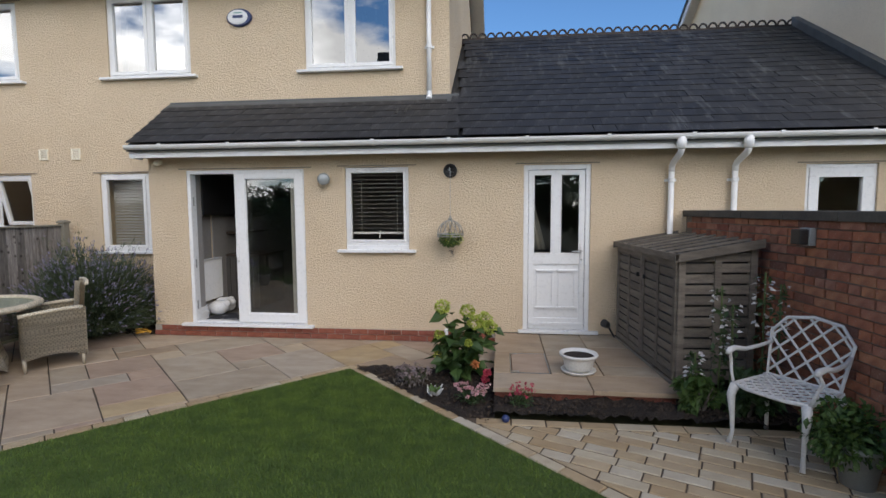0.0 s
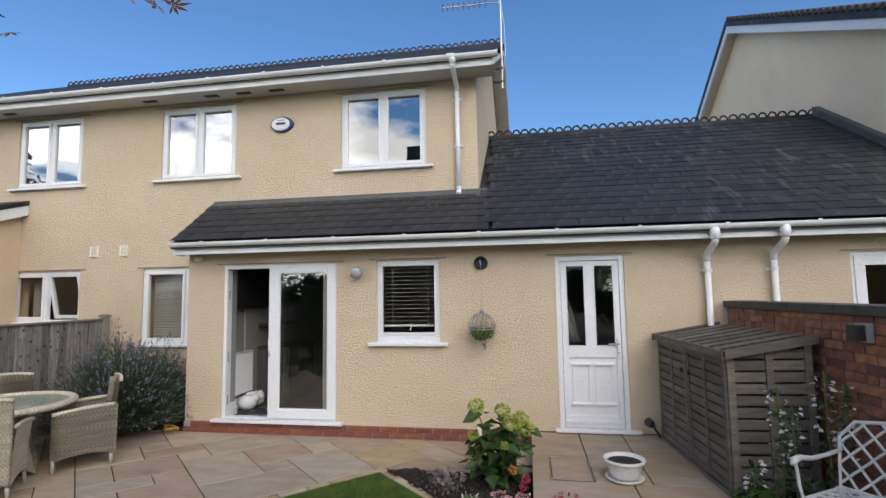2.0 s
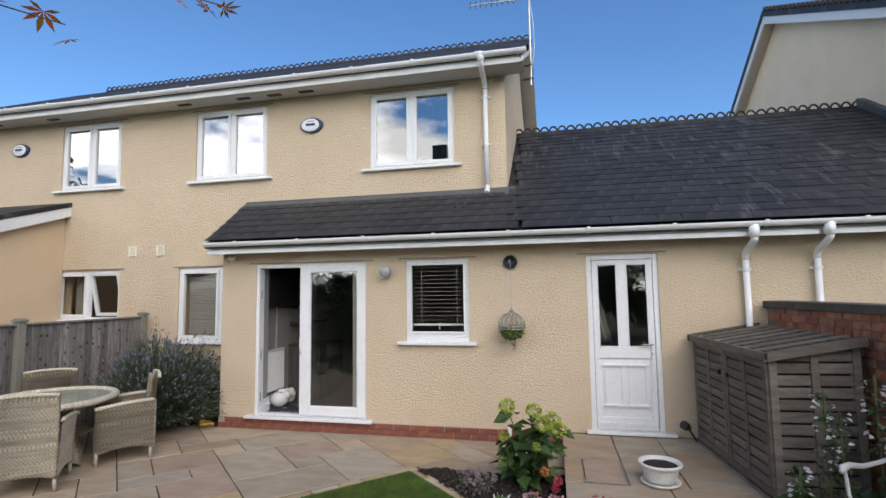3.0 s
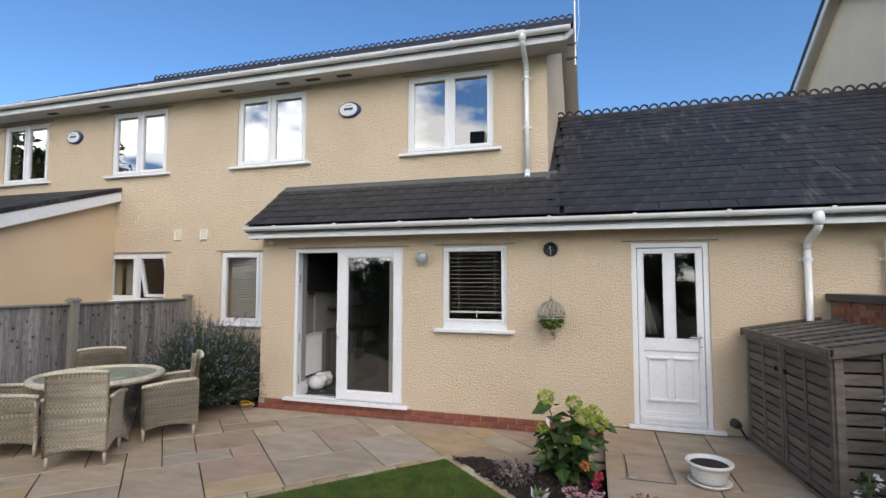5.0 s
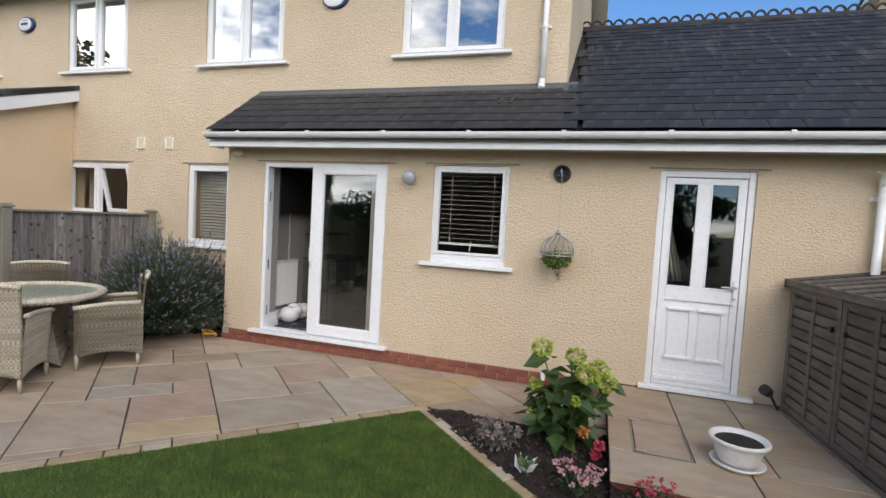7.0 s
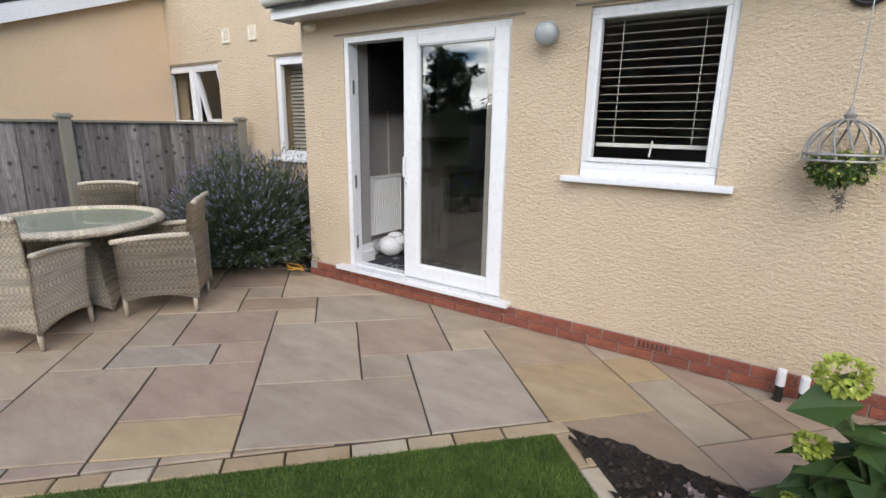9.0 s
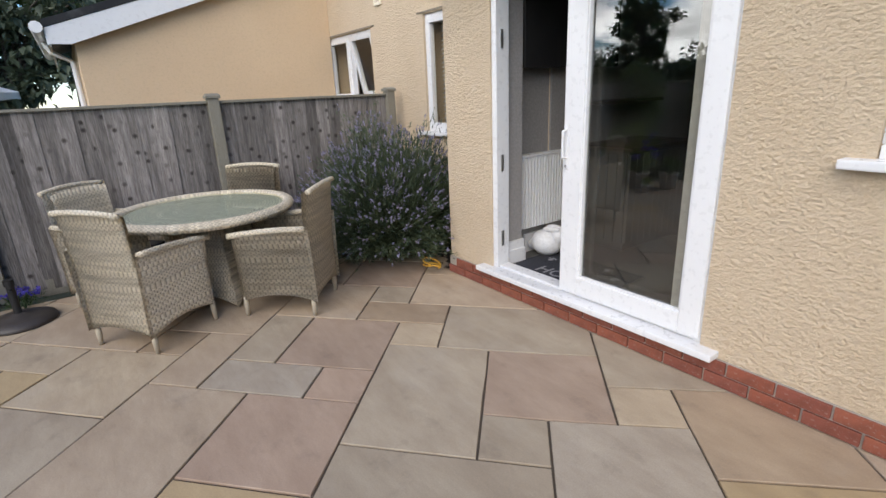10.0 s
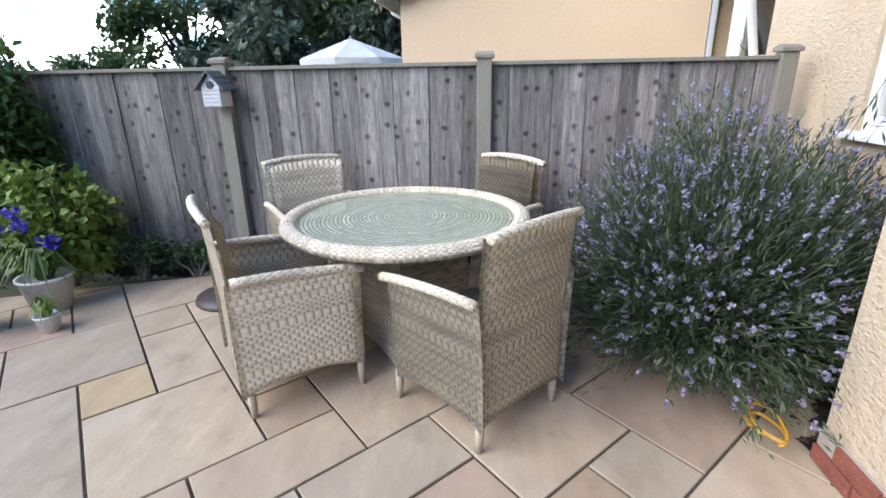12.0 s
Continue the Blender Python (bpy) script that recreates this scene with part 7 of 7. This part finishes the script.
# tall white spikes and greenery by the wall
def spire(x, y, h, seed):
    s = thing("white_spire", "tall stem with small white flowers above dark foliage", "flower", (x, y, 0.0), group="white spires")
    rs = np.random.default_rng(seed)
    part("stem", tube(bmesh.new(), [(0, 0, 0), (0.02, 0.01, h * 0.5), (0.0, -0.02, h)], 0.008, 6), M["stem"], s)
    pts = [(0.065 * math.cos(a), 0.065 * math.sin(a), z) for a, z in zip(rs.random(30) * 6.28, rs.uniform(h * 0.5, h, 30))]
    tagged(leaves("floret", pts, 0.042, M["white_petal"], s, rs, 0.8, np.array([(p[0] * 30, p[1] * 30, 0.3) for p in pts])), kind="stuff")
    pts = [(0.05 * math.cos(a), 0.05 * math.sin(a), z) for a, z in zip(rs.random(80) * 6.28, rs.uniform(h * 0.05, h * 0.98, 80))]
    tagged(leaves("bract", pts, 0.06, M["leaf_dark"], s, rs, 0.5, np.array([(p[0] * 25, p[1] * 25, -0.2) for p in pts])), kind="stuff")
    return s


spire(2.20, -2.00, 1.08, 1)
spire(2.25, -2.09, 0.95, 2)
spire(2.53, -2.00, 1.2, 3)
spire(2.60, -2.10, 1.12, 4)
spire(1.97, -2.1, 0.55, 5)
shrub("acanthus", "dark leafy plant at the foot of the shed", "shrub", (2.03, -2.10, 0.0), (0.24, 0.19, 0.22), 16, 40, 0.10, M["leaf_mid"], 81, 0.5)
shrub("leafy_plant", "dark leafy plant behind the metal chair", "shrub", (2.36, -2.16, 0.0), (0.26, 0.22, 0.24), 16, 45, 0.09, M["leaf_dark"], 82, 0.5)
shrub("climbing_shrub", "dark green shrub against the brick wall", "shrub", (2.72, -3.52, 0.0), (0.2, 0.36, 0.55), 26, 60, 0.07, M["leaf_dark"], 83, 0.5)
gp = thing("ivy_pot", "grey garden pot overflowing with variegated foliage", "planter", (2.60, -3.06, 0.0))
part("pot", lathe(bmesh.new(), [(0.0, 0.0), (0.09, 0.0), (0.125, 0.24), (0.138, 0.24), (0.138, 0.27), (0.118, 0.27), (0.11, 0.24), (0.0, 0.23)], 24), M["grey_lamp"], gp, smooth=True)
rs = np.random.default_rng(84)
p, o = ball(rs, 1100, (-0.05, 0.05, 0.31), (0.25, 0.25, 0.22), 0.4)
leaves("foliage", p, 0.05, M["leaf_mid"], gp, rs, 0.6, o)
p, o = ball(rs, 600, (-0.03, 0.03, 0.28), (0.2, 0.2, 0.19), 0.3)
leaves("inner_leaves", p, 0.05, M["leaf_dark"], gp, rs, 0.6, o)

# plants along the fence
ger = shrub("geranium", "rounded green cranesbill bush with violet-blue flowers", "shrub", (-5.78, -4.38, 0.0), (0.52, 0.52, 0.52), 40, 60, 0.075, M["leaf_lime"], 91, 0.75)
rs = np.random.default_rng(92)
for k in range(9):
    a, q = rs.uniform(-0.9, 1.6), rs.uniform(0.2, 0.85)
    c = (0.5 * math.cos(a) * (1 - 0.3 * q), 0.48 * math.sin(a) * (1 - 0.3 * q), 0.35 + 0.5 * q)
    blossoms(ger, [c], 0.045, 26, 0.04, M["blue_petal"], 100 + k, aspect=0.9)
shrub("low_shrub", "low dark green plant by the fence", "shrub", (-6.02, -3.55, 0.0), (0.2, 0.36, 0.17), 16, 45, 0.045, M["leaf_dark"], 93)
shrub("low_shrub", "low dark green plant by the fence", "shrub", (-5.95, -3.95, 0.0), (0.22, 0.3, 0.22), 16, 45, 0.045, M["leaf_dark"], 94)
small_flowers("aubrieta", "low plant with violet flowers at the fence foot", (-6.08, -3.08, 0.0), 0.16, 0.14, M["leaf_dark"], M["blue_petal"], 95, 20)
shrub("tall_shrub", "tall dark laurel shrub against the fence", "shrub", (-6.02, -5.02, 0.0), (0.50, 0.58, 1.02), 64, 90, 0.085, M["leaf_mid"], 96, 0.45)
shrub("tall_shrub", "tall dark laurel shrub against the fence", "shrub", (-5.6, -6.8, 0.0), (0.75, 0.8, 1.1), 60, 90, 0.085, M["leaf_dark"], 97, 0.45)


def pot_plant(at, r, h, seed, label, grassy=True):
    p = thing("pot_plant", label, "planter", at)
    part("pot", lathe(bmesh.new(), [(0.0, 0.0), (r * 0.72, 0.0), (r * 0.98, h * 0.92), (r * 1.05, h * 0.93), (r * 1.05, h), (r * 0.92, h), (r * 0.88, h * 0.9), (0.0, h * 0.88)], 28), M["white_pot"], p, smooth=True)
    rs = np.random.default_rng(seed)
    bm = bmesh.new()
    n = 110 if grassy else 60
    for k in range(n):
        a, q = rs.random() * 6.28, rs.uniform(0.3, 1.0)
        L = r * rs.uniform(1.2, 2.3)
        d = Vector((math.cos(a), math.sin(a), 0))
        s = Vector((-math.sin(a), math.cos(a), 0)) * (0.0085 if grassy else 0.006)
        pts = [d * (r * 0.3 * q) + Vector((0, 0, h * 0.9)), d * (L * 0.55 * q) + Vector((0, 0, h * 0.9 + L * (0.95 - 0.35 * q))), d * (L * 1.15 * q) + Vector((0, 0, h * 0.9 + L * (0.95 - 0.95 * q)))]
        vs = [(bm.verts.new(pt - s * w), bm.verts.new(pt + s * w)) for pt, w in zip(pts, (1, 0.9, 0.15))]
        for (a0, a1), (b0, b1) in zip(vs, vs[1:]):
            bm.faces.new((a0, a1, b1, b0))
    part("foliage", bm, M["leaf_mid"] if grassy else M["leaf_lime"], p)
    return p


pot_plant((-5.42, -4.22, 0.0), 0.155, 0.24, 110, "white pot with a strappy green plant")
pot_plant((-5.12, -3.96, 0.0), 0.07, 0.11, 111, "small white pot with a yellow-green plant", False)
pot_plant((-5.05, -4.42, 0.0), 0.14, 0.24, 112, "white pot with a strappy green plant")


# ---- trees ----
def tree(at, h, cr, seed, label, n=5200, leaf=0.24, mat="tree_leaf", trunk=0.3):
    t = thing("tree", label, "tree", at)
    rs = np.random.default_rng(seed)
    bm = bmesh.new()
    tube(bm, [(0, 0, -0.1), (0.1, 0.05, h * trunk), (0.05, -0.1, h * 0.6), (0, 0, h * 0.85)], 0.2, 8, True, [h * 0.03, h * 0.022, h * 0.013, 0.03])
    pts, outs = [], []
    nc = 34
    for k in range(nc):
        d = rs.normal(0, 1, 3)
        d /= np.linalg.norm(d)
        q = rs.uniform(0.35, 0.95)
        c = np.array([d[0] * cr * q, d[1] * cr * q, h * (0.5 + trunk * 0.35) + d[2] * h * (0.5 - trunk * 0.35) * q * 0.92])
        tube(bm, [(0.05, 0, h * (trunk + 0.3 * rs.random() * 0.9)), tuple(c * [0.5, 0.5, 0.5] + np.array([0, 0, h * 0.28])), tuple(c)], 0.04, 5, True, [h * 0.008, h * 0.006, 0.015])
        p, o = ball(rs, n // nc, c, np.array([cr, cr, cr * 0.75]) * rs.uniform(0.2, 0.38), 0.25)
        pts.append(p)
        outs.append(o)
    part("trunk", bm, M["bark"], t)
    leaves("crown", np.concatenate(pts), leaf, M[mat], t, rs, 0.6, np.concatenate(outs))
    return t


tree((-19.0, -6.0, -0.1), 7.4, 3.2, 1, "tall dark green leafy tree beyond the gardens", 9000, 0.3)
tree((-22.0, -2.0, -0.1), 11.0, 4.0, 2, "tall dark green leafy tree beyond the gardens", 9000, 0.32)
tree((-20.0, 1.8, -0.1), 10.5, 3.8, 3, "tall dark green leafy tree beyond the gardens", 9000, 0.32)
tree((-24.0, -8.5, -0.1), 6.5, 3.0, 4, "tall dark green leafy tree beyond the gardens")
tree((-17.0, -3.6, -0.1), 5.5, 2.4, 5, "grey-green tree beyond the gardens", mat="tree_grey", trunk=0.15)
tree((-15.5, -7.2, -0.1), 4.2, 1.9, 6, "grey-green tree beyond the gardens", mat="tree_grey", trunk=0.15)
tree((-21.0, -12.5, -0.1), 6.0, 2.8, 7, "green tree beyond the gardens", trunk=0.15)
for k, (x, y, h, r) in enumerate([(-24.0, -19.0, 3.4, 2.6), (-19.5, -20.5, 3.2, 2.6), (-15.5, -19.5, 3.0, 2.4), (-11.0, -17.5, 3.2, 2.4), (-6.0, -16.5, 3.6, 2.4), (-1.5, -17.0, 3.8, 2.4), (3.0, -16.5, 4.2, 2.5), (8.0, -15.0, 5.0, 2.8), (10.5, -10.0, 4.5, 2.4)]):
    tree((x, y, -0.1), h, r, 20 + k, "dense green tree at the end of the garden", n=4200, trunk=0.06)
tree((-14.9, -18.4, -0.1), 5.7, 1.75, 40, "round-headed dark green tree at the end of the garden", n=4200, leaf=0.22, trunk=0.45)

# ornamental maple beside the lawn, whose branch tips hang into view
mp = thing("japanese_maple", "small ornamental maple with reddish-green cut leaves", "tree", (-2.3, -6.9, -0.02))
rs = np.random.default_rng(51)
bm = bmesh.new()
tube(bm, [(0, 0, 0), (0.05, 0.02, 0.8), (0.15, 0.1, 1.6), (0.25, 0.15, 2.3)], 0.05, 8, True, [0.06, 0.05, 0.035, 0.02])
tips = [(1.98, 1.44, 2.43), (1.76, 1.29, 2.345), (0.5, -0.5, 2.9), (-0.5, -0.4, 2.7)]
cs = []
for i, e in enumerate(tips):
    e = np.array(e)
    m_ = np.array([0.2, 0.12, 2.0]) * 0.45 + e * 0.55 + np.array([0, 0, 0.3])
    tube(bm, [(0.15, 0.1, 1.6), tuple(m_), tuple(e)], 0.01, 5, True, [0.014, 0.004, 0.0012])
    for k in range(9 if i < 2 else 24):
        t = rs.uniform(0.0, 0.22 if i < 2 else 0.5)
        cs.append(e * (1 - t) ** 2 + 2 * t * (1 - t) * m_ + t * t * np.array([0.15, 0.1, 1.6]) + rs.normal(0, 0.02 if i < 2 else 0.08, 3))
part("trunk", bm, M["bark"], mp)


def maple_leaves(name, centres, mat, parent, rs, size=0.036):
    """Seven-lobed cut leaves."""
    V, F = [], []
    for c in centres:
        q = Euler(rs.uniform(-0.8, 0.8, 3) + np.array([0, 0, rs.uniform(0, 6.28)])).to_matrix()
        c = Vector(c)
        s = size * rs.uniform(0.8, 1.25)
        for j in range(7):
            a = radians(-120 + 40 * j)
            L = s * (1.0 - 0.12 * abs(j - 3))
            d, w = Vector((math.sin(a), math.cos(a), -0.15)), Vector((math.cos(a), -math.sin(a), 0))
            b0 = len(V)
            V += [tuple(c), tuple(c + q @ (d * L * 0.5 + w * L * 0.13)), tuple(c + q @ (d * L)), tuple(c + q @ (d * L * 0.5 - w * L * 0.13))]
            F.append((b0, b0 + 1, b0 + 2, b0 + 3))
    return mesh_from(name, V, F, mat, parent)


maple_leaves("crown", cs, M["maple"], mp, rs)

# house across the gardens, seen in the upstairs panes
bk = thing("rear_house", "brick house with a dark roof and chimney across the gardens", "house", (-5.6, -24.5, -0.1))
part("wall", boxes((-5, 5, -4, 4, 0, 6.4)), M["plinth_brick"], bk)
bm = bmesh.new()
prism(bm, [(-4.4, 6.2), (0, 10.2), (4.4, 6.2)], "x", -5.3, 5.3)
part("roof", bm, M["slate"], bk)
part("chimney", boxes((-1.9, -0.9, -0.4, 0.4, 9.4, 11.9), bevel=0.03), M["dark_wood"], bk)
for wx in (-3.4, -1.2, 1.2, 3.4):
    for wz in (1.0, 3.9):
        win = part("window", boxes((wx - 0.55, wx + 0.55, 3.98, 4.04, wz, wz + 1.25)), M["upvc"], bk)
        part("pane", boxes((wx - 0.48, wx + 0.48, 4.04, 4.05, wz + 0.07, wz + 1.18)), M["black"], win)

# ---- pieces of walls and roofs ----
# plinth bricks
random.seed(17)
pl = structure("plinth", boxes((-4.39, 0.33, -0.012, 0.3, -0.08, 0.149)), M["mortar"], "low red brick plinth under the rendered wall", "plinth")
bme = part("brick", boxes((-0.1075, 0.1075, -0.014, 0.05, -0.0325, 0.0325), bevel=0.003), M["plinth_brick"], pl)
first = True
for row, z in enumerate((0.040, 0.114)):
    x = -4.39 + 0.1075 + (0.11 if row else 0.0)
    while x < 0.33:
        if not (abs(x + 1.0155) < 0.05 and row == 1):
            ob = bme if first else new("brick", bme.data)
            first = False
            ob.parent = pl
            ob.matrix_world = pose(x, -0.012 + random.uniform(-0.002, 0.002), z, 0, 0, 0)
        x += 0.2255
ab = thing("air_brick", "red clay air brick in the plinth", "vent", (-1.0155, -0.012, 0.114))
part("body", boxes((-0.1075, 0.1075, -0.014, 0.03, -0.0325, 0.0325), bevel=0.003), M["plinth_brick"], ab)
for k in range(7):
    part("slot", boxes((-0.092 + k * 0.028, -0.080 + k * 0.028, -0.0155, -0.0135, -0.02, 0.02)), M["dark_vent"], ab)

# old brick boundary wall
bw = structure("brick_wall", boxes((2.62, 2.83, -4.6, -0.002, -0.08, 1.62)), M["old_mortar"], "old red brick boundary wall with a dark coping", "wall")
M["coping"] = varied("dark_mossy_coping", (0.06, 0.052, 0.045), (0.10, 0.09, 0.075), 0.9, 5, 60, 0.5, 0.006)
y = -0.003
while y > -4.6:
    ob = part("coping_stone", boxes((2.575, 2.875, y - 0.605, y, 1.625, 1.70), bevel=0.006), M["coping"], bw)
    y -= 0.61
near = part("brick", boxes((-0.012, 0.03, -0.1075, 0.1075, -0.0325, 0.0325), bevel=0.004), M["brick"], bw)
head = part("brick", boxes((-0.012, 0.03, -0.051, 0.051, -0.0325, 0.0325), bevel=0.004), M["brick"], bw)
rest = bmesh.new()
count = 0
for row in range(22):
    z = 0.036 + row * 0.0745
    if z > 1.61:
        break
    header = row % 4 == 3
    y = -0.06 - (0.11 if row % 2 else 0.0)
    while y > -4.55:
        L = 0.1125 if header else 0.2255
        if -3.5 < y < -1.1 and z > 0.15 and count < 296:
            src = head if header else near
            ob = new("brick", src.data)
            ob.parent = bw
            ob.matrix_world = pose(2.618 + random.uniform(-0.005, 0.004), y - L / 2, z, random.uniform(-0.6, 0.6), random.uniform(-1, 1), 0)
            count += 1
        else:
            dx = random.uniform(-0.004, 0.004)
            box(rest, 2.608 + dx, 2.64, y - L + 0.01, y, z - 0.0325, z + 0.0325)
        y -= L
near.matrix_world = pose(2.618, -0.9, 0.11)
head.matrix_world = pose(2.618, -0.75, 0.11)
tagged(part("bricks", rest, M["brick_island"], bw), kind="stuff")

bw.matrix_world = Matrix.Translation((2.608, 0, 0)) @ Matrix.Rotation(radians(5), 4, "Z") @ Matrix.Translation((-2.608, 0, 0))

# slates
random.seed(23)
SW, GAUGE = 0.255, 0.205
slope = math.hypot(1, PITCH)
ang = math.atan(PITCH)


def slate_mesh(w, l):
    b = bmesh.new()
    box(b, -w / 2 + 0.0015, w / 2 - 0.0015, 0.0, l, 0.0, 0.019)
    for v in b.verts:
        if v.co.y < 0.01 and v.co.z < 0.005:
            v.co.y = 0.03
    return b


sl = part("slate", slate_mesh(SW, 0.42), M["slate"], roof_ext)
rest_v, rest_f = [], []
row = 0
first = True
s = 0.0
total = (3.1 - EAVE_Y) * slope
n_parts = 0
while s < total - 0.05:
    y = EAVE_Y - 0.02 + s / slope
    x = verge_x(y) - (SW / 2 if row % 2 else 0.0)
    while x < 5.34:
        lean_to = x < -0.33 + 0.02
        top_limit = 0.62 if lean_to else 3.1
        if y < top_limit - 0.12:
            L = min(0.42, (top_limit - y) * slope)
            tiltx = math.degrees(ang) - 1.6 + random.uniform(-0.25, 0.25)
            m = pose(x + SW / 2 + random.uniform(-0.003, 0.003), y, roof_z(y) + 0.010 + random.uniform(0, 0.003), tiltx, 0, random.uniform(-0.6, 0.6))
            if lean_to or (x < 2.2 and row < 9 and n_parts < 295):
                ob = sl if first else new("slate", sl.data)
                first = False
                ob.parent = roof_ext
                if x < verge_x(y) - 0.01:
                    m = m @ Matrix.Translation((SW / 4, 0, 0)) @ Matrix.Diagonal((0.5, 1, 1, 1))
                if L < 0.4:
                    m = m @ Matrix.Diagonal((1, L / 0.42, 1, 1))
                if x + SW > -0.30 and lean_to:
                    m = m @ Matrix.Translation((-0.05, 0, 0))
                ob.matrix_world = m
                n_parts += 1
            else:
                w = SW / 2 - 0.001
                b0 = len(rest_v)
                for px in (-w, w):
                    for pyy in (0.0, L):
                        for pz_ in (0.0, 0.019):
                            rest_v.append(tuple(m @ Vector((px, 0.03 if pyy == 0 and pz_ == 0 else pyy, pz_))))
                rest_f += [tuple(b0 + i for i in f) for f in ((0, 1, 3, 2), (4, 6, 7, 5), (0, 4, 5, 1), (2, 3, 7, 6), (0, 2, 6, 4), (1, 5, 7, 3))]
        x += SW
    s += GAUGE
    row += 1
tagged(mesh_from("slates", rest_v, rest_f, M["slate"], roof_ext), kind="stuff")
# one slipped slate, held by two dark hooks
tg = thing("slipped_slate", "slipped broken slate lying on the lean-to roof", "slate", (0, 0, 0))
for dx in (-0.06, 0.06):
    yb = 0.22
    b = boxes((-0.016, 0.016, 0.0, 0.17, 0.0, 0.012))
    ob = part("fragment", b, M["black"], tg)
    ob.matrix_world = pose(-0.93 + dx, yb, roof_z(yb) + 0.022, math.degrees(ang), 0, 0)
b = boxes((-0.12, 0.13, 0.0, 0.03, 0.0, 0.012))
ob = part("piece", b, M["slate"], tg)
ob.matrix_world = pose(-0.93, 0.36, roof_z(0.36) + 0.022, math.degrees(ang), 0, 0)
